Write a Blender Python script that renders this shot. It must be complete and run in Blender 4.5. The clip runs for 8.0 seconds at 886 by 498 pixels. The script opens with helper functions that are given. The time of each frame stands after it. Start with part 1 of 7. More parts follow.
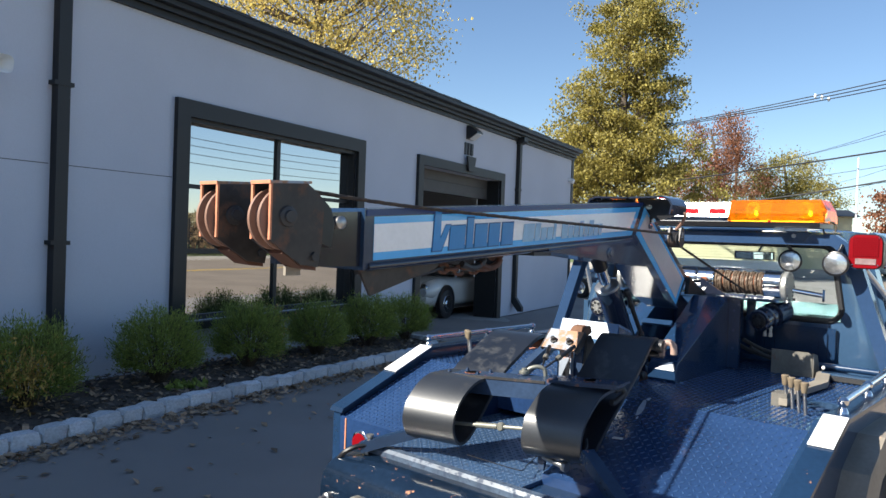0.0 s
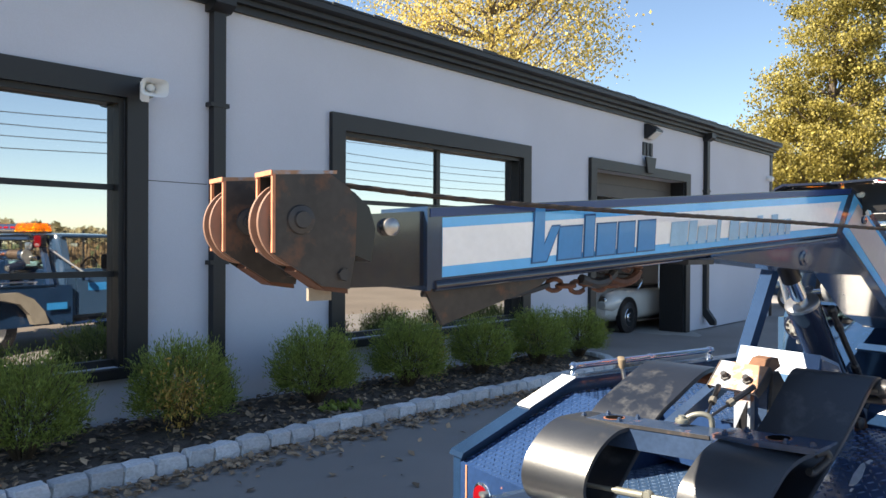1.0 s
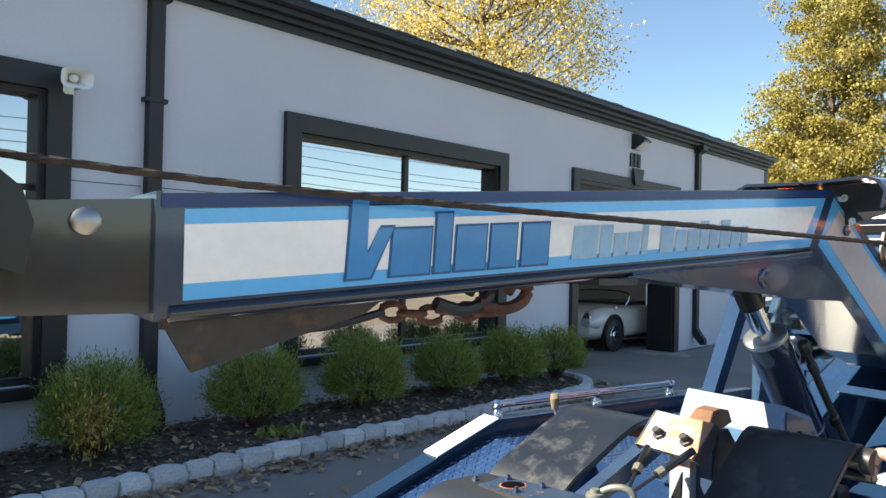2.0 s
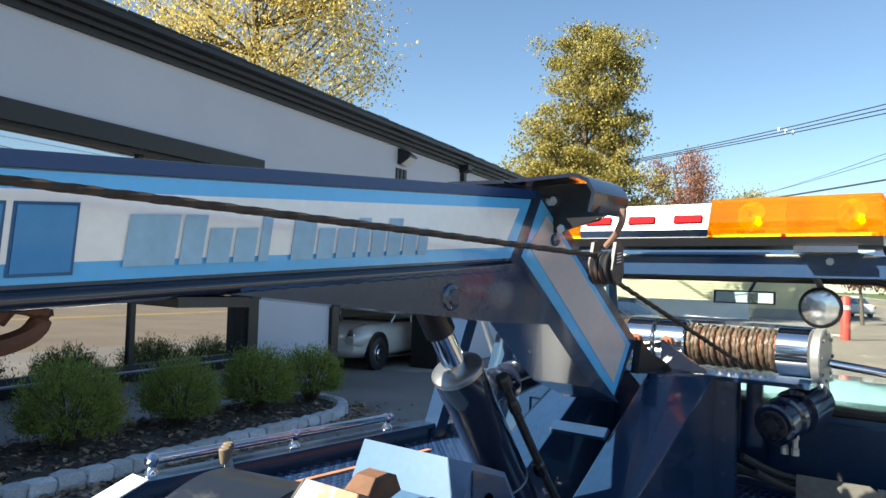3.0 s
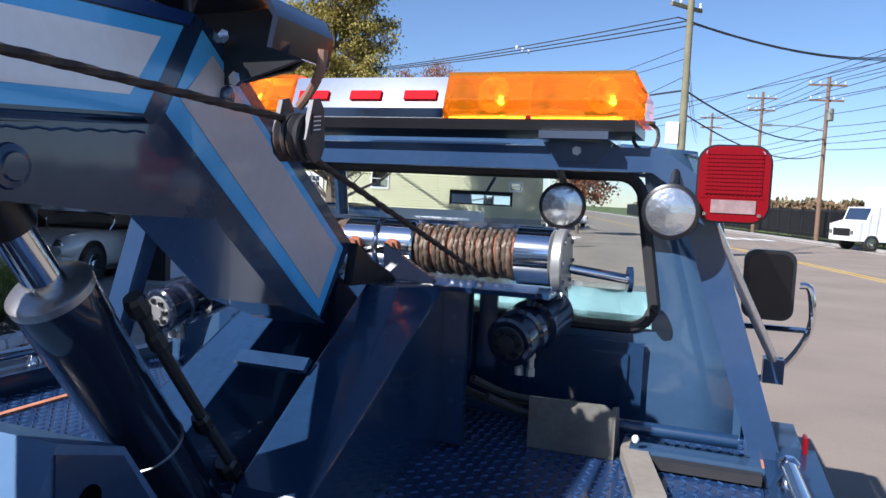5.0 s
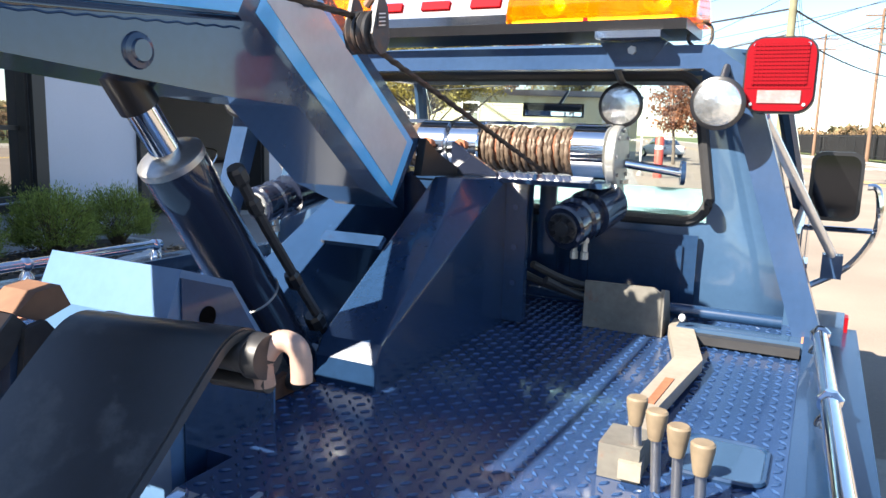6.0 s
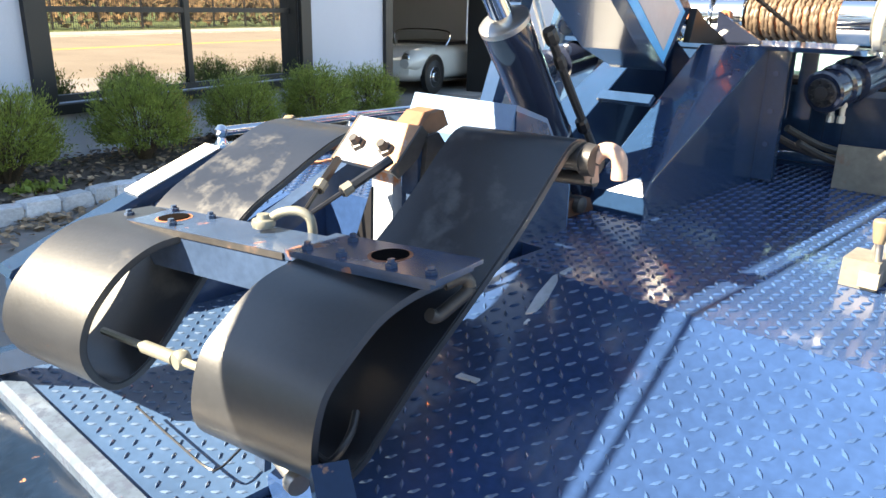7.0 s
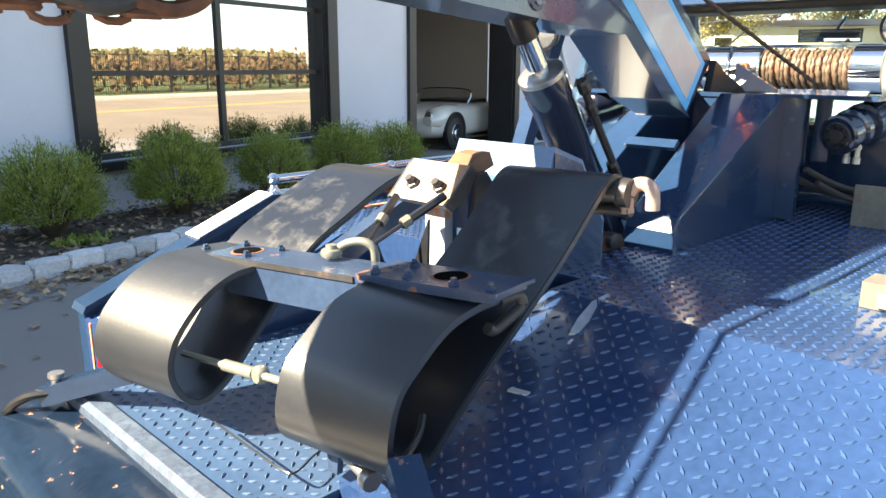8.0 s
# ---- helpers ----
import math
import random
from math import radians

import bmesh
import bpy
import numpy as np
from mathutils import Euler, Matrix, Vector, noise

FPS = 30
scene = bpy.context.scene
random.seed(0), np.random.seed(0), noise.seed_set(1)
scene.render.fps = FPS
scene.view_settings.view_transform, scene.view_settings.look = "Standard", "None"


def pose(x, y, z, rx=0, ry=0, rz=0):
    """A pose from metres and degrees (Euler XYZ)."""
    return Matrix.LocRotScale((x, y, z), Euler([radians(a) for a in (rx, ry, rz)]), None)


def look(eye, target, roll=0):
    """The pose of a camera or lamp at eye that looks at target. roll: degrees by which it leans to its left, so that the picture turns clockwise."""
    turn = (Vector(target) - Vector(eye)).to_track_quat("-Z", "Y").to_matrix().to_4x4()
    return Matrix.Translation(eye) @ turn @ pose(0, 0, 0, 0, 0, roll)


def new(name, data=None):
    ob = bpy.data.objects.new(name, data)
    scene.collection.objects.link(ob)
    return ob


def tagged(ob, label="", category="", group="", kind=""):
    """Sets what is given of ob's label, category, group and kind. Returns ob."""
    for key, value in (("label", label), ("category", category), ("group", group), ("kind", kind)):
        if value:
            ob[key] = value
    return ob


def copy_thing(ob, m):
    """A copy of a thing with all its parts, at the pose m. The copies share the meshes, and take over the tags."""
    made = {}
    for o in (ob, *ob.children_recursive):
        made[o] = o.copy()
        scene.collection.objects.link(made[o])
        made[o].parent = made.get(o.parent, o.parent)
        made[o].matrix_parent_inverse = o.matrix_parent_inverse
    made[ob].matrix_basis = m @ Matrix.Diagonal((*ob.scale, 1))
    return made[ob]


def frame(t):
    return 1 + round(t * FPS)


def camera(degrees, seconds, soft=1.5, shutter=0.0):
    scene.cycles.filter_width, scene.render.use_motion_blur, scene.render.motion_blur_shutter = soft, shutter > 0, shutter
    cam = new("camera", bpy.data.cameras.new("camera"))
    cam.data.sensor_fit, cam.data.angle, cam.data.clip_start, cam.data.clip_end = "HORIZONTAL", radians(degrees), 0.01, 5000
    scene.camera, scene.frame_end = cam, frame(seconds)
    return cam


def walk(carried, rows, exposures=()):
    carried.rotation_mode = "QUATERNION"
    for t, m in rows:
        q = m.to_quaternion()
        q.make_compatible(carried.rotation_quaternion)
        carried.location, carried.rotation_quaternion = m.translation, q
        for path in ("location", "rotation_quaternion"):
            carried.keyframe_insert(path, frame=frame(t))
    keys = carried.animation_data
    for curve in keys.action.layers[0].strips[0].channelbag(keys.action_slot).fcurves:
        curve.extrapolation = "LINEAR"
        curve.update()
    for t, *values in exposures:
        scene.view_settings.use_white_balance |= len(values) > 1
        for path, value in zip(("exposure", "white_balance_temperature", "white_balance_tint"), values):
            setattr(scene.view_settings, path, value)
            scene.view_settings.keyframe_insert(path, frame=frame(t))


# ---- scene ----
cam = camera(61.6, 8.0)
PATH = [
    (0, (0.329, 0.673, 1.617), (-0.596, 2.445, 1.582), 2.1),
    (0.5, (0.334, 1.024, 1.619), (-0.904, 2.595, 1.611), 0.4),
    (1, (0.202, 1.373, 1.609), (-1.135, 2.860, 1.595), 0.3),
    (1.2, (0.157, 1.521, 1.621), (-1.190, 3.000, 1.604), 0.5),
    (2.3, (0.058, 2.291, 1.603), (-1.251, 3.802, 1.649), 1.9),
    (2.5, (0.036, 2.429, 1.610), (-1.098, 4.075, 1.681), 1.9),
    (3, (0.043, 2.724, 1.603), (-0.809, 4.532, 1.682), 1.8),
    (3.5, (0.110, 3.027, 1.601), (-0.548, 4.914, 1.649), 2.3),
    (4, (0.077, 3.220, 1.567), (-0.221, 5.196, 1.484), 2.3),
    (4.2, (0.044, 3.267, 1.558), (-0.184, 5.251, 1.446), 2.7),
    (5.3, (0.009, 3.286, 1.551), (-0.191, 5.271, 1.404), 2.8),
    (5.5, (0.042, 3.241, 1.532), (-0.199, 5.220, 1.366), 2.5),
    (6, (0.116, 3.092, 1.466), (-0.317, 5.018, 1.146), 1.8),
    (6.5, (0.100, 2.875, 1.443), (-0.651, 4.663, 0.953), 0.4),
    (7, (0.108, 2.657, 1.434), (-0.815, 4.318, 0.810), 1.2),
    (7.5, (0.187, 2.550, 1.443), (-0.804, 4.191, 0.870), 0.4),
    (8, (0.130, 2.495, 1.420), (-0.862, 4.165, 0.940), 0.3),
]
EXPOSURES = [(0.0, 1.27, 6400, 8), (0.5, 1.58, 6600, 8), (1.0, 1.83, 7200, 10), (2.5, 1.75, 7100, 3), (3.0, 1.55, 6700, 3), (3.5, 1.0, 6000, 10), (4.0, 0.86, 5700, 14), (5.5, 1.04, 5750, 15), (6.0, 2.11, 6700, 10), (6.5, 2.71, 7750, 10), (7.0, 2.91, 8050, 8), (7.5, 2.9, 8350, 7), (8.0, 2.76, 8150, 7)]
walk(cam, [(t, look(eye, target, roll)) for t, eye, target, roll in PATH], EXPOSURES)

# ---------------------------------------------------------------- light
SUN_DIR = Vector((-0.868, -0.974, 1.0)).normalized()      # towards the sun
SUN_EL = math.asin(SUN_DIR.z)
SUN_AZ = math.atan2(SUN_DIR.x, SUN_DIR.y)

world = bpy.data.worlds.new("world")
scene.world = world
world.use_nodes = True
wn = world.node_tree.nodes
wl = world.node_tree.links
sky = wn.new("ShaderNodeTexSky")
sky.sky_type = "NISHITA"
sky.sun_disc = False
sky.sun_elevation = SUN_EL
sky.sun_rotation = SUN_AZ
sky.air_density, sky.dust_density, sky.ozone_density = 0.92, 0.10, 3.2
wn["Background"].inputs["Strength"].default_value = 0.068
wl.new(sky.outputs["Color"], wn["Background"].inputs["Color"])

sun_data = bpy.data.lights.new("sun", "SUN")
sun_data.energy, sun_data.angle, sun_data.color = 5.0, radians(0.53), (1.0, 0.93, 0.82)
sun = new("sun", sun_data)
sun.matrix_world = look(SUN_DIR * 60, (0, 0, 0))


# ---------------------------------------------------------------- materials
def material(name, base, rough=0.5, metal=0.0, vary=0.15, scale=6.0, fine=60.0, bump=0.1, bump_dist=0.002,
             second=None, mask_scale=3.0, mask_at=0.6, mask_soft=0.06, coat=0.0, island=0.0, spec=0.5, second_rough=None, per_object=0.0):
    """Two scales of tone, a fine relief and, when asked, worn patches of a second colour."""
    m = bpy.data.materials.new(name)
    m.use_nodes = True
    n, l = m.node_tree.nodes, m.node_tree.links
    b = n["Principled BSDF"]
    co = n.new("ShaderNodeTexCoord")
    big = n.new("ShaderNodeTexNoise")
    big.inputs["Scale"].default_value, big.inputs["Detail"].default_value = scale, 5.0
    small = n.new("ShaderNodeTexNoise")
    small.inputs["Scale"].default_value, small.inputs["Detail"].default_value = fine, 3.0
    l.new(co.outputs["Object"], big.inputs["Vector"])
    l.new(co.outputs["Object"], small.inputs["Vector"])
    mix = n.new("ShaderNodeMath")
    mix.operation = "MULTIPLY_ADD"
    mix.inputs[1].default_value, mix.inputs[2].default_value = 0.5, 0.0
    l.new(small.outputs["Fac"], mix.inputs[0])
    add = n.new("ShaderNodeMath")
    add.operation = "MULTIPLY_ADD"
    add.inputs[1].default_value = 0.8
    l.new(big.outputs["Fac"], add.inputs[0])
    l.new(mix.outputs[0], add.inputs[2])
    span = n.new("ShaderNodeMapRange")
    span.inputs["From Min"].default_value, span.inputs["From Max"].default_value = 0.35, 0.95
    span.inputs["To Min"].default_value, span.inputs["To Max"].default_value = 1.0 - vary, 1.0 + vary
    l.new(add.outputs[0], span.inputs["Value"])
    tone = n.new("ShaderNodeHueSaturation")
    tone.inputs["Color"].default_value = (*base, 1)
    last = span.outputs["Result"]
    for kind, amount in (("island", island), ("object", per_object)):
        if amount:
            info = n.new("ShaderNodeNewGeometry" if kind == "island" else "ShaderNodeObjectInfo")
            r = n.new("ShaderNodeMapRange")
            r.inputs["To Min"].default_value, r.inputs["To Max"].default_value = 1 - amount, 1 + amount
            l.new(info.outputs["Random Per Island" if kind == "island" else "Random"], r.inputs["Value"])
            p = n.new("ShaderNodeMath")
            p.operation = "MULTIPLY"
            l.new(last, p.inputs[0])
            l.new(r.outputs["Result"], p.inputs[1])
            last = p.outputs[0]
    l.new(last, tone.inputs["Value"])
    out = tone.outputs["Color"]
    b.inputs["Roughness"].default_value = rough
    if second:
        spot = n.new("ShaderNodeTexNoise")
        spot.inputs["Scale"].default_value, spot.inputs["Detail"].default_value, spot.inputs["Roughness"].default_value = mask_scale, 8.0, 0.65
        l.new(co.outputs["Object"], spot.inputs["Vector"])
        edge = n.new("ShaderNodeMapRange")
        edge.inputs["From Min"].default_value, edge.inputs["From Max"].default_value = mask_at - mask_soft, mask_at + mask_soft
        l.new(spot.outputs["Fac"], edge.inputs["Value"])
        blend = n.new("ShaderNodeMix")
        blend.data_type = "RGBA"
        blend.inputs[7].default_value = (*second, 1)
        l.new(edge.outputs["Result"], blend.inputs[0])
        l.new(out, blend.inputs[6])
        out = blend.outputs[2]
        rr = n.new("ShaderNodeMapRange")
        rr.inputs["To Min"].default_value, rr.inputs["To Max"].default_value = rough, second_rough if second_rough is not None else min(1.0, rough + 0.35)
        l.new(edge.outputs["Result"], rr.inputs["Value"])
        l.new(rr.outputs["Result"], b.inputs["Roughness"])
    l.new(out, b.inputs["Base Color"])
    b.inputs["Metallic"].default_value = metal
    b.inputs["Coat Weight"].default_value, b.inputs["Coat Roughness"].default_value = coat, 0.06
    b.inputs["Specular IOR Level"].default_value = spec
    if bump:
        bp = n.new("ShaderNodeBump")
        bp.inputs["Strength"].default_value, bp.inputs["Distance"].default_value = bump, bump_dist
        l.new(add.outputs[0], bp.inputs["Height"])
        l.new(bp.outputs["Normal"], b.inputs["Normal"])
    return m


def glass(name, tint=(1, 1, 1), rough=0.0, ior=1.45):
    m = bpy.data.materials.new(name)
    m.use_nodes = True
    b = m.node_tree.nodes["Principled BSDF"]
    b.inputs["Base Color"].default_value = (*tint, 1)
    b.inputs["Transmission Weight"].default_value, b.inputs["Roughness"].default_value, b.inputs["IOR"].default_value = 1.0, rough, ior
    return m


NAVY = (0.0110, 0.032, 0.078)
M = {}
M["paint"] = material("navy_paint", NAVY, 0.25, vary=0.25, scale=2.5, second=(0.075, 0.10, 0.14), mask_scale=26, mask_at=0.73, mask_soft=0.03, bump=0.03, coat=0.7, second_rough=0.4)
M["paint_worn"] = material("navy_paint_worn", (0.009, 0.026, 0.062), 0.2, vary=0.25, scale=4, second=(0.24, 0.12, 0.07), mask_scale=17, mask_at=0.69, mask_soft=0.02, bump=0.04, coat=0.1, spec=0.4)
M["paint_rusty"] = material("navy_paint_rusty", (0.026, 0.046, 0.090), 0.24, vary=0.35, scale=6, second=(0.24, 0.10, 0.06), mask_scale=12, mask_at=0.645, mask_soft=0.03, bump=0.15)
M["cab_paint"] = material("blue_cab_paint", (0.034, 0.072, 0.135), 0.16, vary=0.12, scale=2, bump=0.02, coat=0.8)
M["tread"] = material("tread_plate_paint", (0.0145, 0.037, 0.102), 0.24, vary=0.35, scale=3, second=(0.38, 0.14, 0.075), mask_scale=13, mask_at=0.705, mask_soft=0.012, bump=0.05, coat=0.5)
M["boom_blue"] = material("stripe_light_blue", (0.10, 0.46, 0.88), 0.25, vary=0.08, coat=0.5, bump=0.02)
M["boom_mid"] = material("letter_blue", (0.025, 0.22, 0.52), 0.3, vary=0.12, coat=0.3, bump=0.02)
M["letter_edge"] = material("letter_outline_blue", (0.012, 0.09, 0.24), 0.3, vary=0.1, bump=0.02)
M["flange_blue"] = material("bright_navy_paint", (0.012, 0.040, 0.150), 0.35, vary=0.15, scale=3, bump=0.03, coat=0.1)
M["red_insert"] = material("red_reflector", (0.50, 0.006, 0.012), 0.6, vary=0.1, spec=0.05, bump=0.0)
M["gloss_black"] = material("glossy_black_paint", (0.012, 0.016, 0.031), 0.16, vary=0.2, scale=5, bump=0.04, coat=0.8)
M["block_paint"] = material("rusty_block_paint", (0.30, 0.165, 0.095), 0.55, vary=0.3, scale=14, second=(0.27, 0.32, 0.40), mask_scale=13, mask_at=0.53, mask_soft=0.05, bump=0.2, second_rough=0.4)
M["belt_lining"] = material("smooth_black_rubber", (0.009, 0.011, 0.016), 0.3, vary=0.3, scale=8, fine=90, bump=0.08, bump_dist=0.004, second=(0.09, 0.09, 0.09), mask_scale=7, mask_at=0.66, mask_soft=0.12, spec=0.8)
# paler than the deck: dust, with sun and sky glare put into the colour
M["tread_glare_dust"] = material("glare_dust_tread_paint", (0.033, 0.068, 0.138), 0.3, vary=0.25, scale=4, second=(0.30, 0.16, 0.10), mask_scale=14, mask_at=0.70, mask_soft=0.012, bump=0.05, coat=0.2)
M["boom_fade"] = material("faded_letter_blue", (0.30, 0.50, 0.68), 0.35, vary=0.15, scale=20, bump=0.02)
M["boom_white"] = material("stripe_white", (0.87, 0.87, 0.87), 0.3, vary=0.08, coat=0.3, bump=0.02)
M["boom_grey"] = material("panel_grey", (0.52, 0.50, 0.52), 0.3, vary=0.1, coat=0.3, bump=0.02)
M["chrome"] = material("chrome", (0.75, 0.76, 0.78), 0.1, 1.0, vary=0.08, bump=0.01)
M["steel"] = material("bare_steel", (0.42, 0.41, 0.40), 0.35, 0.9, vary=0.2, scale=12, bump=0.08)
M["dull_steel"] = material("weathered_steel", (0.17, 0.16, 0.14), 0.6, 0.4, vary=0.3, scale=8, second=(0.25, 0.10, 0.05), mask_scale=6, mask_at=0.62, bump=0.15)
M["rust"] = material("rust", (0.28, 0.10, 0.05), 0.85, 0.1, vary=0.35, scale=15, bump=0.3)
M["dark_rust"] = material("dark_greasy_rust", (0.10, 0.042, 0.024), 0.6, 0.2, vary=0.4, scale=15, bump=0.3)
M["head_steel"] = material("brown_grey_steel", (0.036, 0.031, 0.029), 0.45, 0.2, vary=0.45, scale=14, second=(0.15, 0.075, 0.045), mask_scale=11, mask_at=0.60, mask_soft=0.08, bump=0.25)
M["orange_rust"] = material("orange_primer", (0.50, 0.20, 0.11), 0.7, 0.0, vary=0.3, scale=12, bump=0.2)
M["greasy"] = material("greasy_dark_steel", (0.035, 0.034, 0.036), 0.45, 0.2, vary=0.4, scale=10, second=(0.16, 0.09, 0.06), mask_scale=7, mask_at=0.64, bump=0.2)
M["black"] = material("black_enamel", (0.012, 0.012, 0.014), 0.3, vary=0.3, scale=8, bump=0.05)
M["rubber"] = material("black_rubber", (0.020, 0.020, 0.022), 0.55, vary=0.3, scale=10, bump=0.1)
M["belt"] = material("rubber_belt", (0.017, 0.019, 0.023), 0.34, vary=0.35, scale=7, fine=120, bump=0.09, bump_dist=0.004, second=(0.075, 0.068, 0.056), mask_scale=5, mask_at=0.76, mask_soft=0.14, spec=1.0)
M["rope"] = material("wire_rope", (0.048, 0.035, 0.027), 0.6, 0.3, vary=0.35, scale=30, bump=0.2)
M["knob"] = material("tan_knob", (0.17, 0.13, 0.085), 0.6, vary=0.25, scale=40, bump=0.1)
M["white_plate"] = material("white_reflector", (0.78, 0.78, 0.76), 0.35, vary=0.05, bump=0.02)
M["red_lens"] = material("red_lens", (0.18, 0.003, 0.007), 0.3, vary=0.1, spec=0.12, bump=0.0)
M["lamp_face"] = material("lamp_reflector", (0.62, 0.62, 0.60), 0.2, 0.9, vary=0.15, scale=40, bump=0.5, bump_dist=0.004)
M["primer"] = material("grey_primer", (0.25, 0.22, 0.18), 0.5, vary=0.25, scale=8, bump=0.06)
M["interior"] = material("cab_interior", (0.06, 0.08, 0.10), 0.8, vary=0.2, bump=0.1)
M["seat"] = material("pale_teal_cloth", (0.075, 0.145, 0.160), 0.9, vary=0.15, scale=20, fine=300, bump=0.3)
M["glass"] = glass("clear_glass", (0.93, 0.97, 0.96))
M["amber"] = glass("amber_lens", (1.0, 0.40, 0.009), 0.02)
M["amber"].node_tree.nodes["Principled BSDF"].inputs["Transmission Weight"].default_value = 0.9
M["amber_body"] = material("amber_reflector", (0.95, 0.62, 0.20), 0.25, vary=0.3, scale=14, bump=0.2)
M["stucco"] = material("grey_stucco", (0.545, 0.565, 0.635), 0.9, vary=0.08, scale=0.7, fine=90, bump=0.25, bump_dist=0.003)
M["trim"] = material("black_trim", (0.012, 0.0115, 0.012), 0.5, vary=0.2, scale=3, bump=0.08)
M["asphalt"] = material("asphalt", (0.25, 0.232, 0.218), 0.9, vary=0.25, scale=0.6, fine=160, bump=0.4, bump_dist=0.004)
M["road"] = material("road_asphalt", (0.235, 0.192, 0.152), 0.9, vary=0.28, scale=0.5, fine=70, bump=0.3, bump_dist=0.004)
M["mulch"] = material("dark_mulch", (0.095, 0.075, 0.062), 1.0, vary=0.6, scale=5, fine=70, bump=0.9, bump_dist=0.03)
M["kerb"] = material("granite_block", (0.60, 0.61, 0.63), 0.85, vary=0.3, scale=9, fine=120, bump=0.4, bump_dist=0.006, per_object=0.18)
M["concrete"] = material("concrete", (0.36, 0.345, 0.32), 0.9, vary=0.1, scale=1.5, bump=0.2)
M["leaf_dry"] = material("fallen_leaf", (0.32, 0.22, 0.14), 0.85, vary=0.3, island=0.6, bump=0.1)
M["hedge"] = material("boxwood_leaf", (0.255, 0.310, 0.066), 0.6, vary=0.2, island=0.45, bump=0.0)
M["twig"] = material("twig", (0.10, 0.07, 0.045), 0.9, vary=0.3, bump=0.2)
M["bark"] = material("bark", (0.12, 0.095, 0.075), 0.95, vary=0.35, scale=5, bump=0.6, bump_dist=0.02)
M["leaf_gold"] = material("golden_leaf", (0.58, 0.45, 0.13), 0.6, vary=0.2, island=0.5, bump=0.0)
M["leaf_olive"] = material("olive_leaf", (0.30, 0.25, 0.06), 0.6, vary=0.2, island=0.55, bump=0.0)
M["leaf_red"] = material("red_leaf", (0.27, 0.115, 0.06), 0.6, vary=0.2, island=0.5, bump=0.0)
M["leaf_far"] = material("hazy_far_leaf", (0.15, 0.125, 0.065), 0.8, vary=0.2, island=0.4, bump=0.0)
M["grass"] = material("grass", (0.10, 0.13, 0.035), 0.95, vary=0.4, scale=1.2, fine=20, bump=0.5, bump_dist=0.03)
M["brush"] = material("autumn_brush", (0.15, 0.095, 0.045), 0.8, vary=0.2, island=0.5, bump=0.0)
M["pole_wood"] = material("pole_wood", (0.165, 0.100, 0.065), 0.9, vary=0.3, scale=3, bump=0.3)
M["pole_green"] = material("treated_pole", (0.17, 0.16, 0.10), 0.9, vary=0.3, scale=3, bump=0.3)
M["wire"] = material("overhead_wire", (0.02, 0.02, 0.022), 0.6, bump=0.0)
M["insulator"] = material("insulator", (0.6, 0.62, 0.64), 0.3, bump=0.0)
M["siding"] = material("cream_siding", (0.58, 0.55, 0.36), 0.6, vary=0.06, scale=2, bump=0.05)
M["white"] = material("white_paint", (0.78, 0.78, 0.77), 0.45, vary=0.05, bump=0.03)
M["roadster"] = material("ivory_car_paint", (0.66, 0.66, 0.62), 0.15, vary=0.03, coat=0.8, bump=0.0)
M["yellow_line"] = material("yellow_road_paint", (0.55, 0.36, 0.05), 0.8, vary=0.2, scale=8, bump=0.1)
M["white_line"] = material("white_road_paint", (0.6, 0.6, 0.58), 0.8, vary=0.2, scale=8, bump=0.1)
# pale garage surfaces coloured dark: the dimness inside is put into the colour
M["dim_room"] = material("dimmed_garage_wall", (0.10, 0.098, 0.094), 0.9, vary=0.08, bump=0.1)
M["door_panel"] = material("dark_door_panel", (0.075, 0.07, 0.066), 0.6, vary=0.15, bump=0.08)
M["blue_car"] = material("dark_blue_car_paint", (0.03, 0.06, 0.11), 0.15, coat=0.8, vary=0.05, bump=0.0)
M["sign_black"] = material("sign_black", (0.01, 0.01, 0.012), 0.5, bump=0.0)
M["paint_chipped"] = material("navy_paint_chipped", (0.0055, 0.013, 0.028), 0.14, vary=0.4, scale=5, fine=40, second=(0.40, 0.18, 0.09), mask_scale=20, mask_at=0.655, mask_soft=0.015, bump=0.12, bump_dist=0.005, spec=0.5)
M["paint_pale"] = material("pale_worn_paint", (0.26, 0.29, 0.34), 0.4, vary=0.2, scale=8, second=(0.42, 0.17, 0.08), mask_scale=8, mask_at=0.62, mask_soft=0.03, bump=0.15)
M["paint_sky"] = material("light_blue_paint", (0.075, 0.15, 0.27), 0.3, vary=0.15, scale=4, second=(0.35, 0.13, 0.08), mask_scale=6, mask_at=0.70, mask_soft=0.02, bump=0.08, coat=0.4)
M["grey_cast"] = material("grey_cast_metal", (0.40, 0.40, 0.38), 0.4, 0.6, vary=0.15, scale=20, bump=0.1)
M["rope_coil"] = material("coiled_rope", (0.125, 0.088, 0.062), 0.55, 0.3, vary=0.35, scale=40, bump=0.3)
M["brass"] = material("brass", (0.35, 0.28, 0.12), 0.4, 0.7, vary=0.2, bump=0.05)
M["red_primer"] = material("red_primer", (0.20, 0.075, 0.055), 0.6, vary=0.25, scale=12, bump=0.15)
M["orange_pale"] = material("pale_rust_primer", (0.22, 0.125, 0.09), 0.5, vary=0.2, scale=14, bump=0.15)
M["pink_worn"] = material("worn_pink_primer", (0.32, 0.215, 0.175), 0.5, vary=0.3, scale=14, bump=0.15)
M["galvanised"] = material("galvanised_steel", (0.22, 0.22, 0.19), 0.45, 0.5, vary=0.2, scale=20, bump=0.1)
